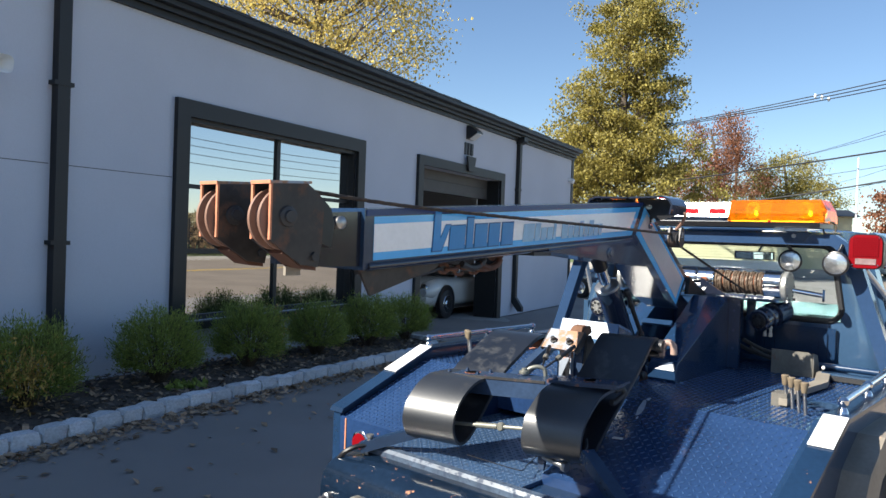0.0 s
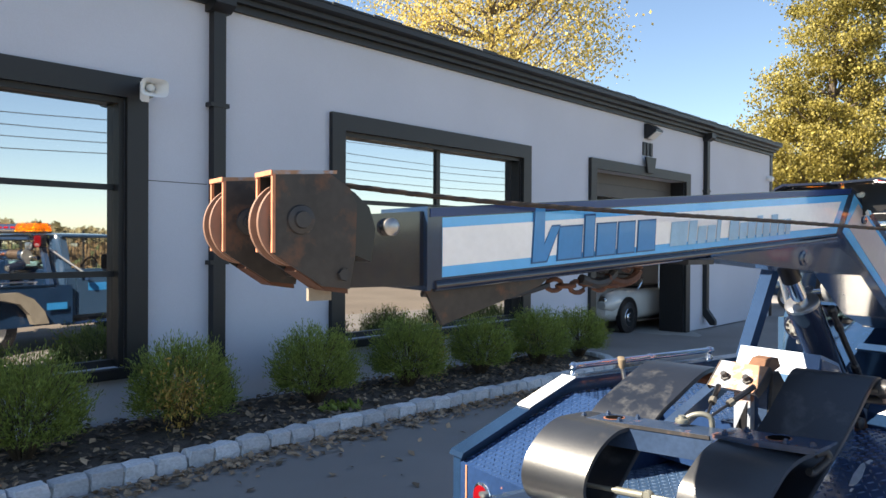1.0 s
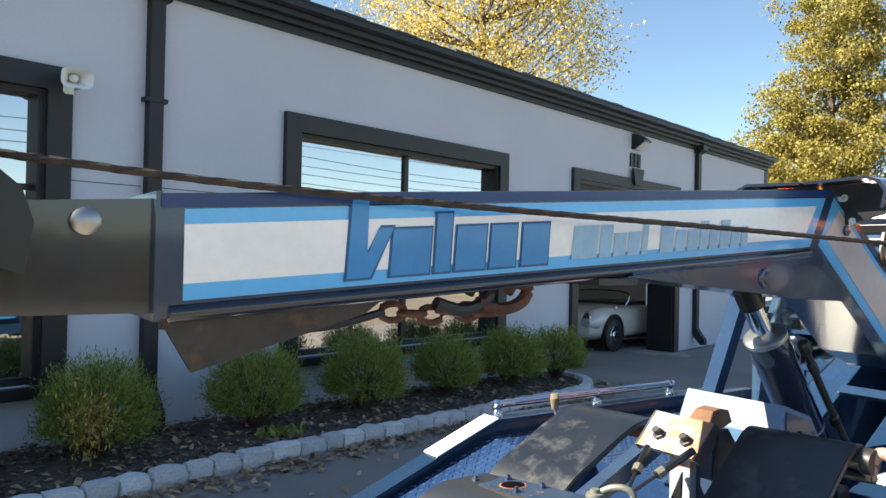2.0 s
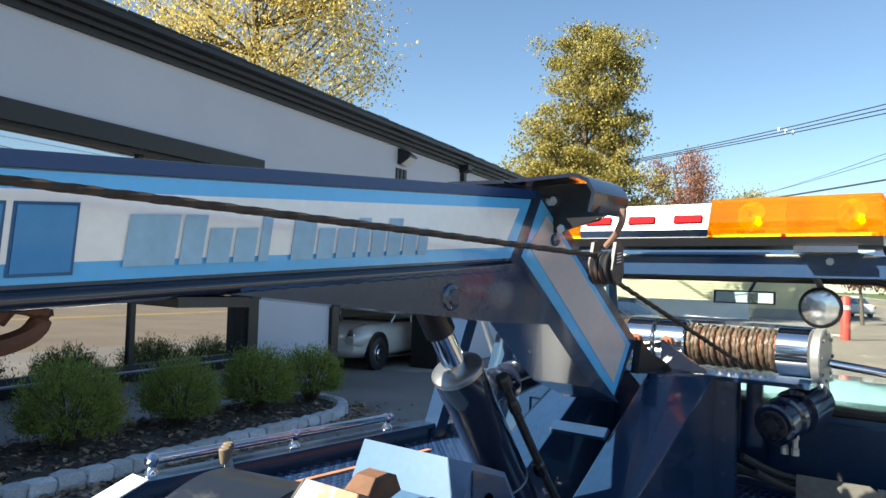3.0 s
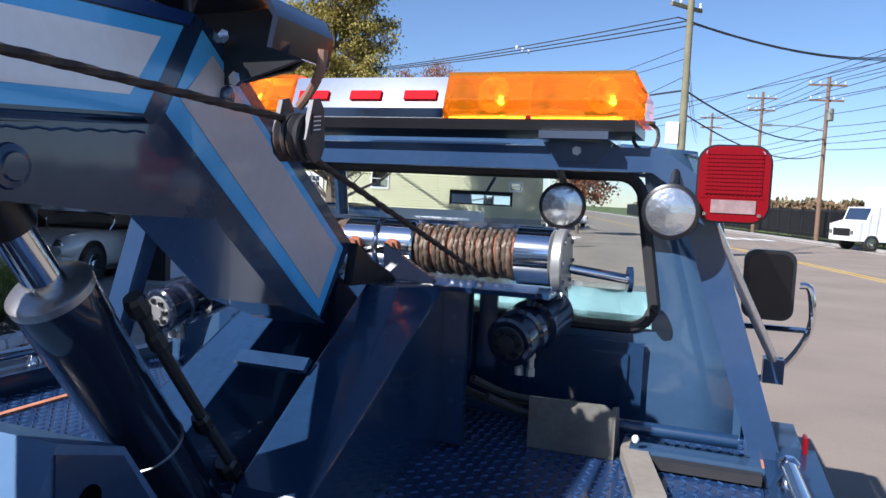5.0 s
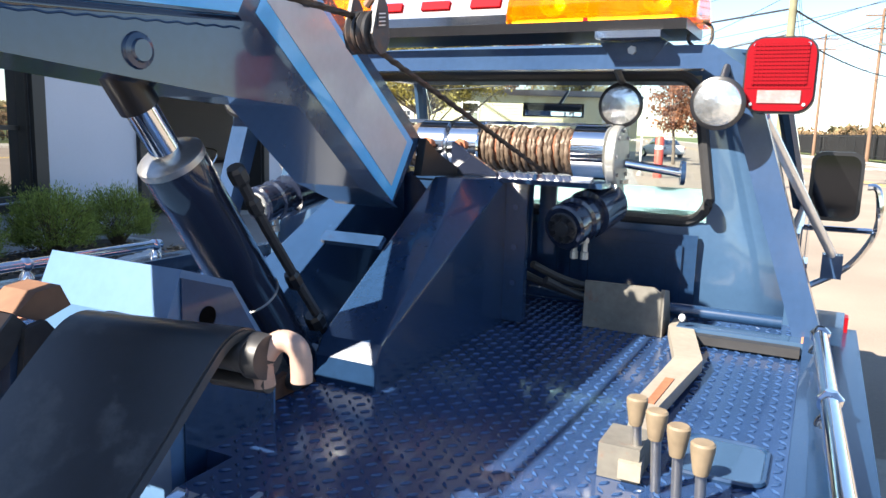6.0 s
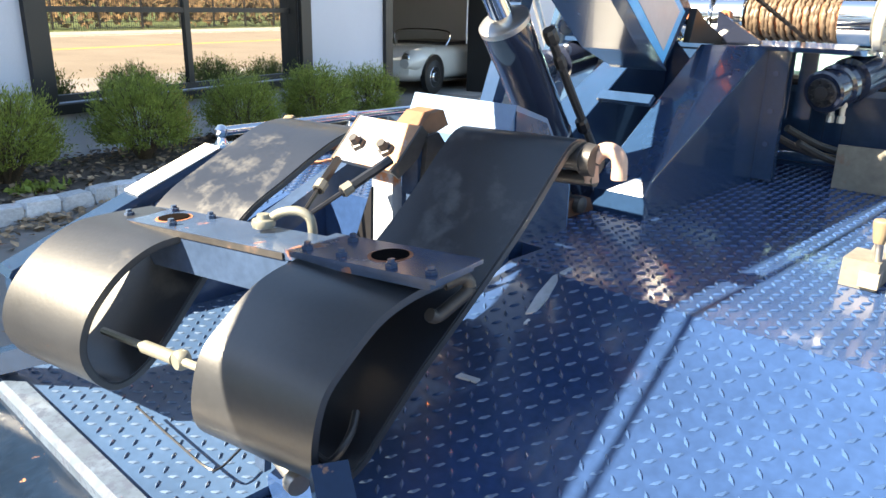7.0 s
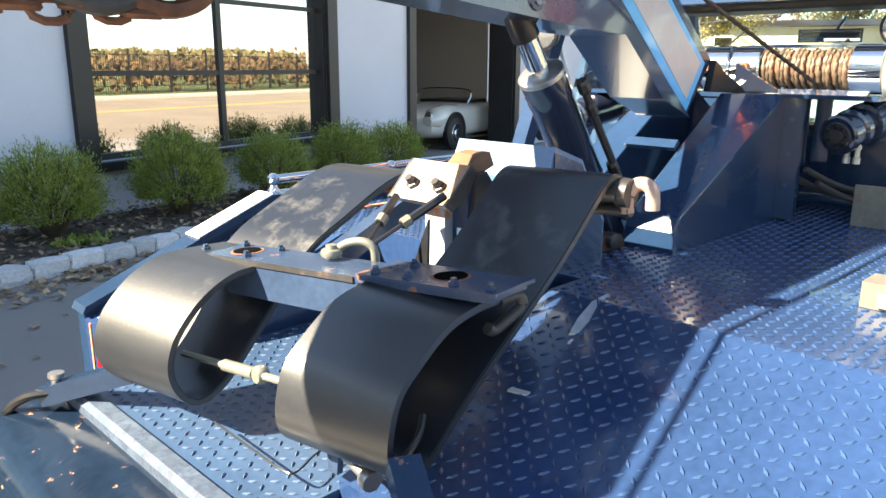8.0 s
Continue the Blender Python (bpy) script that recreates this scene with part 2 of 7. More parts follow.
M["clear_lens"] = material("clear_lens", (0.42, 0.28, 0.27), 0.2, 0.5, vary=0.2, scale=60, bump=0.3)
M["mirror"] = material("mirror", (0.85, 0.86, 0.88), 0.02, 1.0, vary=0.0, bump=0.0)
M["amber_mirror"] = material("amber_mirror", (0.95, 0.60, 0.15), 0.15, 0.8, vary=0.2, scale=40, bump=0.2)
M["sheave"] = material("worn_sheave", (0.13, 0.065, 0.045), 0.45, 0.5, vary=0.3, scale=25, bump=0.15)
M["lug"] = material("worn_tread_lug", (0.024, 0.055, 0.132), 0.16, vary=0.25, scale=9, bump=0.0, coat=0.3)
# lugs of the channel floor, lightened for the same glare
M["lug_worn_glare"] = material("glare_dust_tread_lug", (0.070, 0.108, 0.175), 0.18, vary=0.3, scale=9, bump=0.0, coat=0.3)
M["lip_worn"] = material("scuffed_tail_lip", (0.065, 0.092, 0.135), 0.35, vary=0.4, scale=14, second=(0.03, 0.045, 0.08), mask_scale=40, mask_at=0.55, mask_soft=0.06, bump=0.15)
M["bright_tube"] = material("bright_steel_tube", (0.80, 0.81, 0.83), 0.22, 0.6, vary=0.1, bump=0.02)
# pale colour for the glints laid on the deck
M["deck_glint"] = material("bare_scrape", (0.42, 0.45, 0.50), 0.3, 0.3, vary=0.3, scale=40, bump=0.1)
# flat discs in place of holes, the shade inside put into the colour
M["hole_shade"] = material("hole_shade", (0.006, 0.005, 0.005), 1.0, vary=0.2, spec=0.0, bump=0.0)
M["tube_light"] = bpy.data.materials.new("tube_light")
M["tube_light"].use_nodes = True
_b = M["tube_light"].node_tree.nodes["Principled BSDF"]
_b.inputs["Emission Color"].default_value, _b.inputs["Emission Strength"].default_value = (1.0, 0.96, 0.88, 1), 3.0
M["paint_rack"] = material("rack_paint", (0.024, 0.052, 0.115), 0.2, vary=0.15, scale=3, second=(0.30, 0.32, 0.34), mask_scale=16, mask_at=0.71, mask_soft=0.015, bump=0.04, coat=0.5)
# mirror glass with the dark street it reflects put into the base colour
M["mirror_dark_reflection"] = material("dark_reflection_mirror", (0.03, 0.03, 0.033), 0.06, 0.9, vary=0.0, bump=0.0)
M["wood_orange"] = material("orange_wood", (0.15, 0.072, 0.040), 0.8, vary=0.3, scale=14, bump=0.3)


def let_light_through(name, share):
    """Leaves pass part of the light that falls on them."""
    n, l = M[name].node_tree.nodes, M[name].node_tree.links
    b = n["Principled BSDF"]
    thin = n.new("ShaderNodeBsdfTranslucent")
    l.new(b.inputs["Base Color"].links[0].from_socket, thin.inputs["Color"])
    mix = n.new("ShaderNodeMixShader")
    mix.inputs[0].default_value = share
    l.new(b.outputs[0], mix.inputs[1])
    l.new(thin.outputs[0], mix.inputs[2])
    l.new(mix.outputs[0], n["Material Output"].inputs["Surface"])


for leaf_name in ("hedge", "leaf_gold", "leaf_olive", "leaf_red"):
    let_light_through(leaf_name, 0.4)


# ---------------------------------------------------------------- mesh helpers
def part(name, bm, mat, parent=None, label="", smooth=False, bevel=0.0):
    """Link a bmesh as one mesh object under its thing."""
    if bevel:
        edges = [e for e in bm.edges if len(e.link_faces) == 2 and e.calc_face_angle(0) > 0.6]
        bmesh.ops.bevel(bm, geom=edges, offset=bevel, segments=2, affect="EDGES", profile=0.6, clamp_overlap=True)
    bmesh.ops.recalc_face_normals(bm, faces=bm.faces)
    me = bpy.data.meshes.new(name)
    bm.to_mesh(me)
    bm.free()
    me.materials.append(M[mat])
    if smooth:
        me.shade_smooth()
        try:
            me.set_sharp_from_angle(angle=radians(38))
        except AttributeError:
            pass
    ob = new(name, me)
    if parent:
        ob.parent = parent
    if label:
        tagged(ob, label=label)
    return ob


def root(name, label, category, m=Matrix(), group="", kind=""):
    ob = new(name)
    ob.empty_display_size = 0.1
    ob.matrix_world = m
    return tagged(ob, label, category, group, kind)


def box(bm, x0, x1, y0, y1, z0, z1, m=None):
    vs = [bm.verts.new((x, y, z)) for z in (z0, z1) for y in (y0, y1) for x in (x0, x1)]
    for f in ((0, 2, 3, 1), (4, 5, 7, 6), (0, 1, 5, 4), (2, 6, 7, 3), (0, 4, 6, 2), (1, 3, 7, 5)):
        bm.faces.new([vs[i] for i in f])
    if m:
        bmesh.ops.transform(bm, matrix=m, verts=vs)
    return bm


def boxed(x0, x1, y0, y1, z0, z1, m=None):
    return box(bmesh.new(), x0, x1, y0, y1, z0, z1, m)


def prism(bm, outline, a0, a1, axis="x"):
    """An outline in the two other axes, drawn out along axis from a0 to a1."""
    def at(a, p):
        return {"x": (a, p[0], p[1]), "y": (p[0], a, p[1]), "z": (p[0], p[1], a)}[axis]
    low = [bm.verts.new(at(a0, p)) for p in outline]
    top = [bm.verts.new(at(a1, p)) for p in outline]
    n = len(outline)
    bm.faces.new(low)
    bm.faces.new(top[::-1])
    for i in range(n):
        bm.faces.new((low[i], top[i], top[(i + 1) % n], low[(i + 1) % n]))
    return bm


def prismed(outline, a0, a1, axis="x"):
    return prism(bmesh.new(), outline, a0, a1, axis)


def rod(bm, a, b, r, r2=None, seg=14):
    a, b = Vector(a), Vector(b)
    d = b - a
    m = Matrix.Translation((a + b) / 2) @ d.to_track_quat("Z", "Y").to_matrix().to_4x4()
    bmesh.ops.create_cone(bm, cap_ends=True, segments=seg, radius1=r, radius2=r if r2 is None else r2, depth=d.length, matrix=m)
    return bm


def rodded(a, b, r, r2=None, seg=14):
    return rod(bmesh.new(), a, b, r, r2, seg)


def tube(bm, pts, r, seg=8, closed=False):
    """A round bar swept along a line of points."""
    pts = [Vector(p) for p in pts]
    rings = []
    up = Vector((0.13, 0.21, 0.97))
    for i, p in enumerate(pts):
        a, b = pts[max(i - 1, 0)], pts[min(i + 1, len(pts) - 1)]
        if closed:
            a, b = pts[i - 1], pts[(i + 1) % len(pts)]
        t = (b - a).normalized()
        s = t.cross(up)
        if s.length < 0.05:
            s = t.cross(Vector((1, 0, 0)))
        s.normalize()
        w = s.cross(t)
        rings.append([bm.verts.new(p + r * (math.cos(k * math.tau / seg) * s + math.sin(k * math.tau / seg) * w)) for k in range(seg)])
    pairs = list(zip(rings, rings[1:])) + ([(rings[-1], rings[0])] if closed else [])
    for c, d in pairs:
        for k in range(seg):
            bm.faces.new((c[k], c[(k + 1) % seg], d[(k + 1) % seg], d[k]))
    if not closed:
        bm.faces.new(rings[0][::-1])
        bm.faces.new(rings[-1])
    return bm


def tubed(pts, r, seg=8, closed=False):
    return tube(bmesh.new(), pts, r, seg, closed)


def lathe(bm, profile, a, b, seg=24):
    """Turn (distance along a to b, radius) pairs round the line a to b."""
    a, b = Vector(a), Vector(b)
    d = (b - a).normalized()
    s = d.cross(Vector((0.3, 0.2, 0.93))).normalized()
    w = s.cross(d)
    rings = [[bm.verts.new(a + d * h + r * (math.cos(k * math.tau / seg) * s + math.sin(k * math.tau / seg) * w)) for k in range(seg)] for h, r in profile]
    for c, e in zip(rings, rings[1:]):
        for k in range(seg):
            bm.faces.new((c[k], c[(k + 1) % seg], e[(k + 1) % seg], e[k]))
    bm.faces.new(rings[0][::-1])
    bm.faces.new(rings[-1])
    return bm


def lathed(profile, a, b, seg=24):
    return lathe(bmesh.new(), profile, a, b, seg)


def ribbon(line, thick, a0, a1, axis="x"):
    """A strip of even thickness that follows a line of points in the two other axes."""
    pts = [Vector((p[0], p[1])) for p in line]
    left, right = [], []
    for i, p in enumerate(pts):
        t = (pts[min(i + 1, len(pts) - 1)] - pts[max(i - 1, 0)]).normalized()
        nrm = Vector((-t.y, t.x)) * thick / 2
        left.append(p + nrm)
        right.append(p - nrm)
    bm = bmesh.new()
    rows = []
    for side in (left, right):
        for a in (a0, a1):
            rows.append([bm.verts.new((a, q.x, q.y) if axis == "x" else (q.x, a, q.y)) for q in side])
    for i in range(len(pts) - 1):
        for c, d in ((0, 1), (3, 2), (2, 0), (1, 3)):
            bm.faces.new((rows[c][i], rows[d][i], rows[d][i + 1], rows[c][i + 1]))
    bm.faces.new((rows[0][0], rows[2][0], rows[3][0], rows[1][0]))
    bm.faces.new((rows[0][-1], rows[1][-1], rows[3][-1], rows[2][-1]))
    return bm


def smooth_line(pts, steps=6, closed=False):
    """Catmull-Rom through the points."""
    pts = [Vector(p) for p in pts]
    out = []
    n = len(pts)
    for i in range(n if closed else n - 1):
        p = [pts[j % n] if closed else pts[min(max(j, 0), n - 1)] for j in (i - 1, i, i + 1, i + 2)]
        for s in range(steps):
            t = s / steps
            out.append(0.5 * (2 * p[1] + (p[2] - p[0]) * t + (2 * p[0] - 5 * p[1] + 4 * p[2] - p[3]) * t * t + (3 * p[1] - p[0] - 3 * p[2] + p[3]) * t ** 3))
    if not closed:
        out.append(pts[-1])
    return out


def from_lists(name, verts, faces, mat, parent=None, smooth=False):
    me = bpy.data.meshes.new(name)
    me.from_pydata(verts, [], faces)
    me.materials.append(M[mat])
    if smooth:
        me.shade_smooth()
    ob = new(name, me)
    if parent:
        ob.parent = parent
    return ob


def twisted(points, r, lobes=3, pitch=0.05, seg=9, depth=0.22):
    """A rope along the points, its strands winding round once in each pitch."""
    bm = bmesh.new()
    pts = [Vector(p) for p in points]
    side = None
    gone, last = 0.0, None
    for i, p in enumerate(pts):
        ahead = (pts[min(i + 1, len(pts) - 1)] - pts[max(i - 1, 0)]).normalized()
        if side is None:
            side = ahead.orthogonal()
        side = (side - ahead * side.dot(ahead)).normalized()
        up = ahead.cross(side)
        if i:
            gone += (p - pts[i - 1]).length
        ring = []
        for k in range(seg):
            a = math.tau * k / seg
            rr = r * (1 - depth / 2 + depth / 2 * math.cos(lobes * a + math.tau * gone / pitch))
            ring.append(bm.verts.new(p + side * (rr * math.cos(a)) + up * (rr * math.sin(a))))
        if last:
            for k in range(seg):
                bm.faces.new((last[k], last[(k + 1) % seg], ring[(k + 1) % seg], ring[k]))
        last = ring
    return bm


def resampled(points, step):
    """The same line with points at even steps."""
    out = []
    for a, b in zip(points, points[1:]):
        a, b = Vector(a), Vector(b)
        n = max(1, round((b - a).length / step))
        out += [a.lerp(b, i / n) for i in range(n)]
    return out + [Vector(points[-1])]


# ---------------------------------------------------------------- ground, road, building
WX = -6.215                    # the face of the front wall
FALL = -0.17                   # the lot drops by this much towards the garage


def ground_z(y):
    return FALL * max(0.0, min(1.0, (y - 6.0) / 10.0))


def sloping(x0, x1, y0, y1, top, low=-0.7):
    """A sheet of ground that follows the fall of the lot."""
    return prismed([(y0, low), (y0, top), (6.0, top), (16.0, top + FALL), (y1, top + FALL), (y1, low)], x0, x1)


ground = tagged(part("ground", sloping(-600, 600, -600, 900, -0.02, -1.0), "grass"), "flat ground with dry autumn grass", "ground", kind="structure")
lot = tagged(part("pavement", sloping(-30, 0.95, -40, 60, 0.0), "asphalt"), "dark asphalt parking lot with fallen leaves", "pavement", kind="structure")
road = tagged(part("road", sloping(0.95, 18.6, -150, 400, -0.004), "road"), "sunlit grey asphalt road with yellow centre lines", "road", kind="structure")
for x in (10.0, 10.32):
    part("centre_line", sloping(x, x + 0.12, -150, 400, 0.0, -0.4), "yellow_line", road)
part("edge_line", sloping(17.6, 17.74, -150, 400, 0.0, -0.4), "white_line", road)
for i in range(5):
    part("stop_bar", boxed(11.2 + i * 1.1, 11.9 + i * 1.1, 52, 55, FALL - 0.01, FALL), "white_line", road)
tagged(part("roadside_kerb", sloping(18.6, 18.85, -150, 400, 0.13), "concrete"), "concrete kerb along the far side of the road", "kerb", kind="structure")

# the front wall, with its openings
H_WALL, T_WALL = 3.94, 0.3
Y0, Y1 = -14.0, 20.95
OPEN = [(-4.9, -1.5, 0.52, 2.866), (0.95, 4.34, 0.52, 2.866), (6.815, 10.198, 0.52, 2.866), (12.264, 15.768, FALL, 2.875)]
wall = root("wall_front", "grey stucco front wall with black trim", "wall", kind="structure")
ys = [Y0] + [v for o in OPEN for v in o[:2]] + [Y1]
for i in range(0, len(ys), 2):
    part("wall_panel", boxed(WX - T_WALL, WX, ys[i], ys[i + 1], -0.3, H_WALL), "stucco", wall)
for a, b, z0, z1 in OPEN:
    part("lintel_panel", boxed(WX - T_WALL, WX, a, b, z1, H_WALL), "stucco", wall)
    if z0 > 0:
        part("sill_panel", boxed(WX - T_WALL, WX, a, b, -0.3, z0), "stucco", wall)
for y0, y1 in ((4.55, 5.14), (5.30, 6.62)):
    part("wall_joint", boxed(WX, WX + 0.0015, y0, y1, 2.160, 2.167), "trim", wall)
back = root("wall_end", "grey stucco end wall of the building", "wall", kind="structure")
part("wall_panel", boxed(-18, WX - T_WALL, Y1 - 0.3, Y1, -0.3, H_WALL), "stucco", back)
back = root("wall_back", "grey stucco rear and side walls", "wall", kind="structure")
part("wall_panel", boxed(-18.3, -18, Y0, Y1, -0.3, H_WALL), "stucco", back)
part("wall_panel", boxed(-18, WX - T_WALL, Y0, Y0 + 0.3, -0.3, H_WALL), "stucco", back)
tagged(part("ceiling", boxed(-18, WX - T_WALL, Y0 + 0.3, Y1 - 0.3, 3.55, 3.7), "dim_room"), "plain white ceiling, coloured dark for the dim interior", "ceiling", kind="structure")
tagged(part("roof", boxed(-18.3, WX - 0.02, Y0, Y1, H_WALL, H_WALL + 0.12), "trim"), "flat dark roof", "roof", kind="structure")

# stepped cornice along the top of the wall
cornice = root("cornice_trim", "black stepped cornice along the roof edge", "cornice", kind="structure")
steps = [(WX, 3.87), (WX + 0.05, 3.87), (WX + 0.05, 3.94), (WX + 0.11, 3.94), (WX + 0.11, 3.99), (WX + 0.18, 4.00), (WX + 0.18, 4.05), (WX + 0.27, 4.07), (WX + 0.27, 4.13), (WX, 4.13)]
part("moulding", prismed(steps, Y0, Y1 - 0.02, "y"), "trim", cornice)
part("end_moulding", boxed(-18, WX - 0.002, Y1 + 0.002, Y1 + 0.12, 3.87, 4.13), "trim", cornice)
sh = bmesh.new()
rng = random.Random(5)
y = Y0
while y < Y1:
    w = rng.uniform(0.25, 0.45)
    box(sh, WX - 0.3, WX + 0.28, y, min(y + w, Y1) - 0.01, 4.132, 4.14 + rng.uniform(0, 0.03))
    y += w
tagged(part("roof_edge_strip", sh, "trim", cornice), kind="stuff")
part("corner_board", boxed(WX + 0.002, WX + 0.02, Y1 - 0.15, Y1 + 0.02, -0.18, 3.868), "trim", cornice)


def downspout(y):
    d = root("downspout", "black square downspout on the grey wall", "downspout", pose(WX + 0.003, y, ground_z(y)), "downspouts", "structure")
    part("pipe", boxed(0, 0.09, -0.065, 0.065, 0.42, 3.80 - ground_z(y)), "trim", d, bevel=0.012)
    part("outlet_elbow", prismed([(0.0, 0.42), (0.0, 0.3), (0.16, 0.1), (0.26, 0.1), (0.26, 0.2), (0.1, 0.42)], -0.06, 0.06, "y"), "trim", d, bevel=0.01)
    part("hopper", prismed([(0, 3.80 - ground_z(y)), (0.1, 3.80 - ground_z(y)), (0.2, 3.86 - ground_z(y)), (0.2, 3.96 - ground_z(y)), (0, 3.96 - ground_z(y))], -0.11, 0.11, "y"), "trim", d)
    for z in (1.4, 2.9):
        part("strap", boxed(-0.002, 0.097, -0.1, 0.1, z, z + 0.04), "trim", d)
    return d


downspout(5.22)
downspout(16.78)


def shop_window(n, a, b, z0, z1):
    w = root("window_%d" % n, "large black-framed shop window reflecting the street", "window", kind="structure")
    t = 0.19
    for nm, q in (("trim_board", (a - t, b + t, z1, z1 + t)), ("trim_board", (a - t, a, z0, z1)), ("trim_board", (b, b + t, z0, z1))):
        part(nm, boxed(WX + 0.002, WX + 0.06, q[0], q[1], q[2], q[3]), "trim", w, bevel=0.006)
    part("sill", boxed(WX - 0.2, WX + 0.09, a - t, b + t, z0 - 0.09, z0 - 0.002), "trim", w, bevel=0.008)
    gx = WX - 0.12
    fr = bmesh.new()
    box(fr, gx - 0.05, WX, a, a + 0.05, z0, z1)
    box(fr, gx - 0.05, WX, b - 0.05, b, z0, z1)
    box(fr, gx - 0.05, WX, a + 0.05, b - 0.05, z1 - 0.05, z1)
    box(fr, gx - 0.05, gx + 0.04, a + 0.05, b - 0.05, z0, z0 + 0.06)
    part("window_frame", fr, "trim", w)
    mid = (a + b) / 2
    part("mullion", boxed(gx - 0.04, gx + 0.035, mid - 0.035, mid + 0.035, z0 + 0.06, z1 - 0.05), "trim", w)
    rails = (1.33, 2.09)
    for z in rails:
        for y0, y1 in ((a + 0.05, mid - 0.035), (mid + 0.035, b - 0.05)):
            part("glazing_bar", boxed(gx - 0.04, gx + 0.03, y0, y1, z - 0.025, z + 0.025), "trim", w)
    zs = [z0 + 0.06, rails[0] - 0.025, rails[0] + 0.025, rails[1] - 0.025, rails[1] + 0.025, z1 - 0.05]
    for i in (0, 2, 4):
        for y0, y1 in ((a + 0.05, mid - 0.035), (mid + 0.035, b - 0.05)):
            g = part("pane", boxed(gx - 0.005, gx + 0.005, y0, y1, zs[i], zs[i + 1]), "shop_glass", w)
    return w


M["shop_glass"] = material("dark_shop_glass", (0.012, 0.013, 0.016), 0.015, vary=0.0, bump=0.0, spec=1.0)
M["shop_glass"].node_tree.nodes["Principled BSDF"].inputs["IOR"].default_value = 2.9
for i, o in enumerate(OPEN[:3]):
    shop_window(i + 1, *o)

# garage doorway
gd = root("door_1", "open garage doorway with black trim and raised dark door", "garage door", kind="structure")
a, b, z0, z1 = OPEN[3]
part("trim_board", boxed(WX + 0.002, WX + 0.06, a - 0.18, b + 0.2, z1, z1 + 0.17), "trim", gd, bevel=0.006)
for y0, y1 in ((a - 0.18, a), (b, b + 0.2)):
    part("trim_board", boxed(WX + 0.002, WX + 0.06, y0, y1, FALL, z1), "trim", gd, bevel=0.006)
part("keystone", prismed([(14.02, 2.93), (14.26, 2.93), (14.34, 3.22), (13.94, 3.22)], WX + 0.062, WX + 0.10), "trim", gd)
for y0, y1 in ((a, a + 0.03), (b - 0.03, b)):
    part("jamb", boxed(WX - 0.5, WX, y0, y1, FALL, z1), "trim", gd)
for i in range(2):
    part("door_section", boxed(WX - 0.32, WX - 0.27, a + 0.03, b - 0.03, 2.46 + i * 0.23, 2.685 + i * 0.23), "door_panel", gd, bevel=0.01)
part("pull_cord", tubed([(WX - 0.35, 15.4, 2.45), (WX - 0.36, 15.42, 1.5), (WX - 0.35, 15.4, 0.75)], 0.012), "white", gd)
tagged(part("floor", boxed(-18, WX + 0.0, 9.0, Y1 - 0.31, FALL - 0.05, FALL + 0.015), "concrete"), "grey concrete garage floor", "floor", kind="structure")
tagged(part("partition_wall", boxed(-16, WX - 0.3, 11.5, 11.62, FALL + 0.015, 3.55), "dim_room"), "plain pale garage side wall, coloured dark for the dim interior", "wall", kind="structure")
tagged(part("partition_wall", boxed(-16.1, -16, 11.5, Y1 - 0.31, FALL + 0.015, 3.55), "dim_room"), "plain pale garage back wall, coloured dark for the dim interior", "wall", kind="structure")
tagged(part("apron", prismed([(WX, 11.4), (WX, 16.2), (-5.75, 15.6), (-5.4, 13.9), (-5.4, 12.2), (-5.3, 11.2)], -0.4, FALL + 0.012, "z"), "concrete"), "pale concrete apron before the garage", "pavement", kind="structure")

# number sign and lamp over the garage
num = root("house_number", "black number sign above the garage door", "sign", pose(WX, 14.155, 3.38))
for dy in (-0.14, 0.0, 0.14):
    part("digit_bar", boxed(0.0, 0.025, dy - 0.045, dy + 0.045, -0.12, 0.12), "sign_black", num)
bl = root("wall_lamp", "black hooded wall lamp above the garage number", "wall lamp", pose(WX, 14.17, 3.69))
part("housing", prismed([(0.0, -0.12), (0.0, 0.15), (0.07, 0.15), (0.24, 0.03), (0.24, 0.0), (0.05, -0.12)], -0.14, 0.14, "y"), "black", bl, bevel=0.008)
part("lamp_lens", prismed([(0.065, -0.122), (0.236, -0.008), (0.236, -0.014), (0.07, -0.130)], -0.12, 0.12, "y"), "white", bl)

hs_ = root("horn_speaker", "white rectangular horn loudspeaker on the window trim", "loudspeaker", pose(WX + 0.06, 4.49, 2.97, 0, 8, -8))
part("bracket", boxed(0, 0.02, -0.04, 0.04, -0.12, 0.05), "white", hs_, bevel=0.006)
part("bracket_arm", prismed([(0.02, -0.10), (0.02, -0.06), (0.12, -0.03), (0.12, -0.05)], -0.015, 0.015), "galvanised", hs_)
horn = bmesh.new()
rings = []
for x, w, h in ((0.03, 0.035, 0.035), (0.035, 0.045, 0.045), (0.13, 0.05, 0.05), (0.19, 0.07, 0.055), (0.27, 0.115, 0.075), (0.275, 0.118, 0.078), (0.268, 0.108, 0.068), (0.19, 0.06, 0.045), (0.12, 0.03, 0.03)):
    rings.append([horn.verts.new((x, w * math.copysign(abs(math.cos(a)) ** 0.5, math.cos(a)), h * math.copysign(abs(math.sin(a)) ** 0.5, math.sin(a)))) for a in (math.tau * (k + 0.5) / 20 for k in range(20))])
for p, q in zip(rings, rings[1:]):
    for k in range(20):
        horn.faces.new((p[k], p[(k + 1) % 20], q[(k + 1) % 20], q[k]))
horn.faces.new(rings[0])
horn.faces.new(rings[-1][::-1])
part("horn", horn, "white", hs_, smooth=True)
part("horn_throat", lathed([(0, 0.03), (0.06, 0.035), (0.09, 0.02), (0.1, 0.004)], (0.12, 0, 0), (1, 0, 0), 14), "white", hs_, smooth=True)
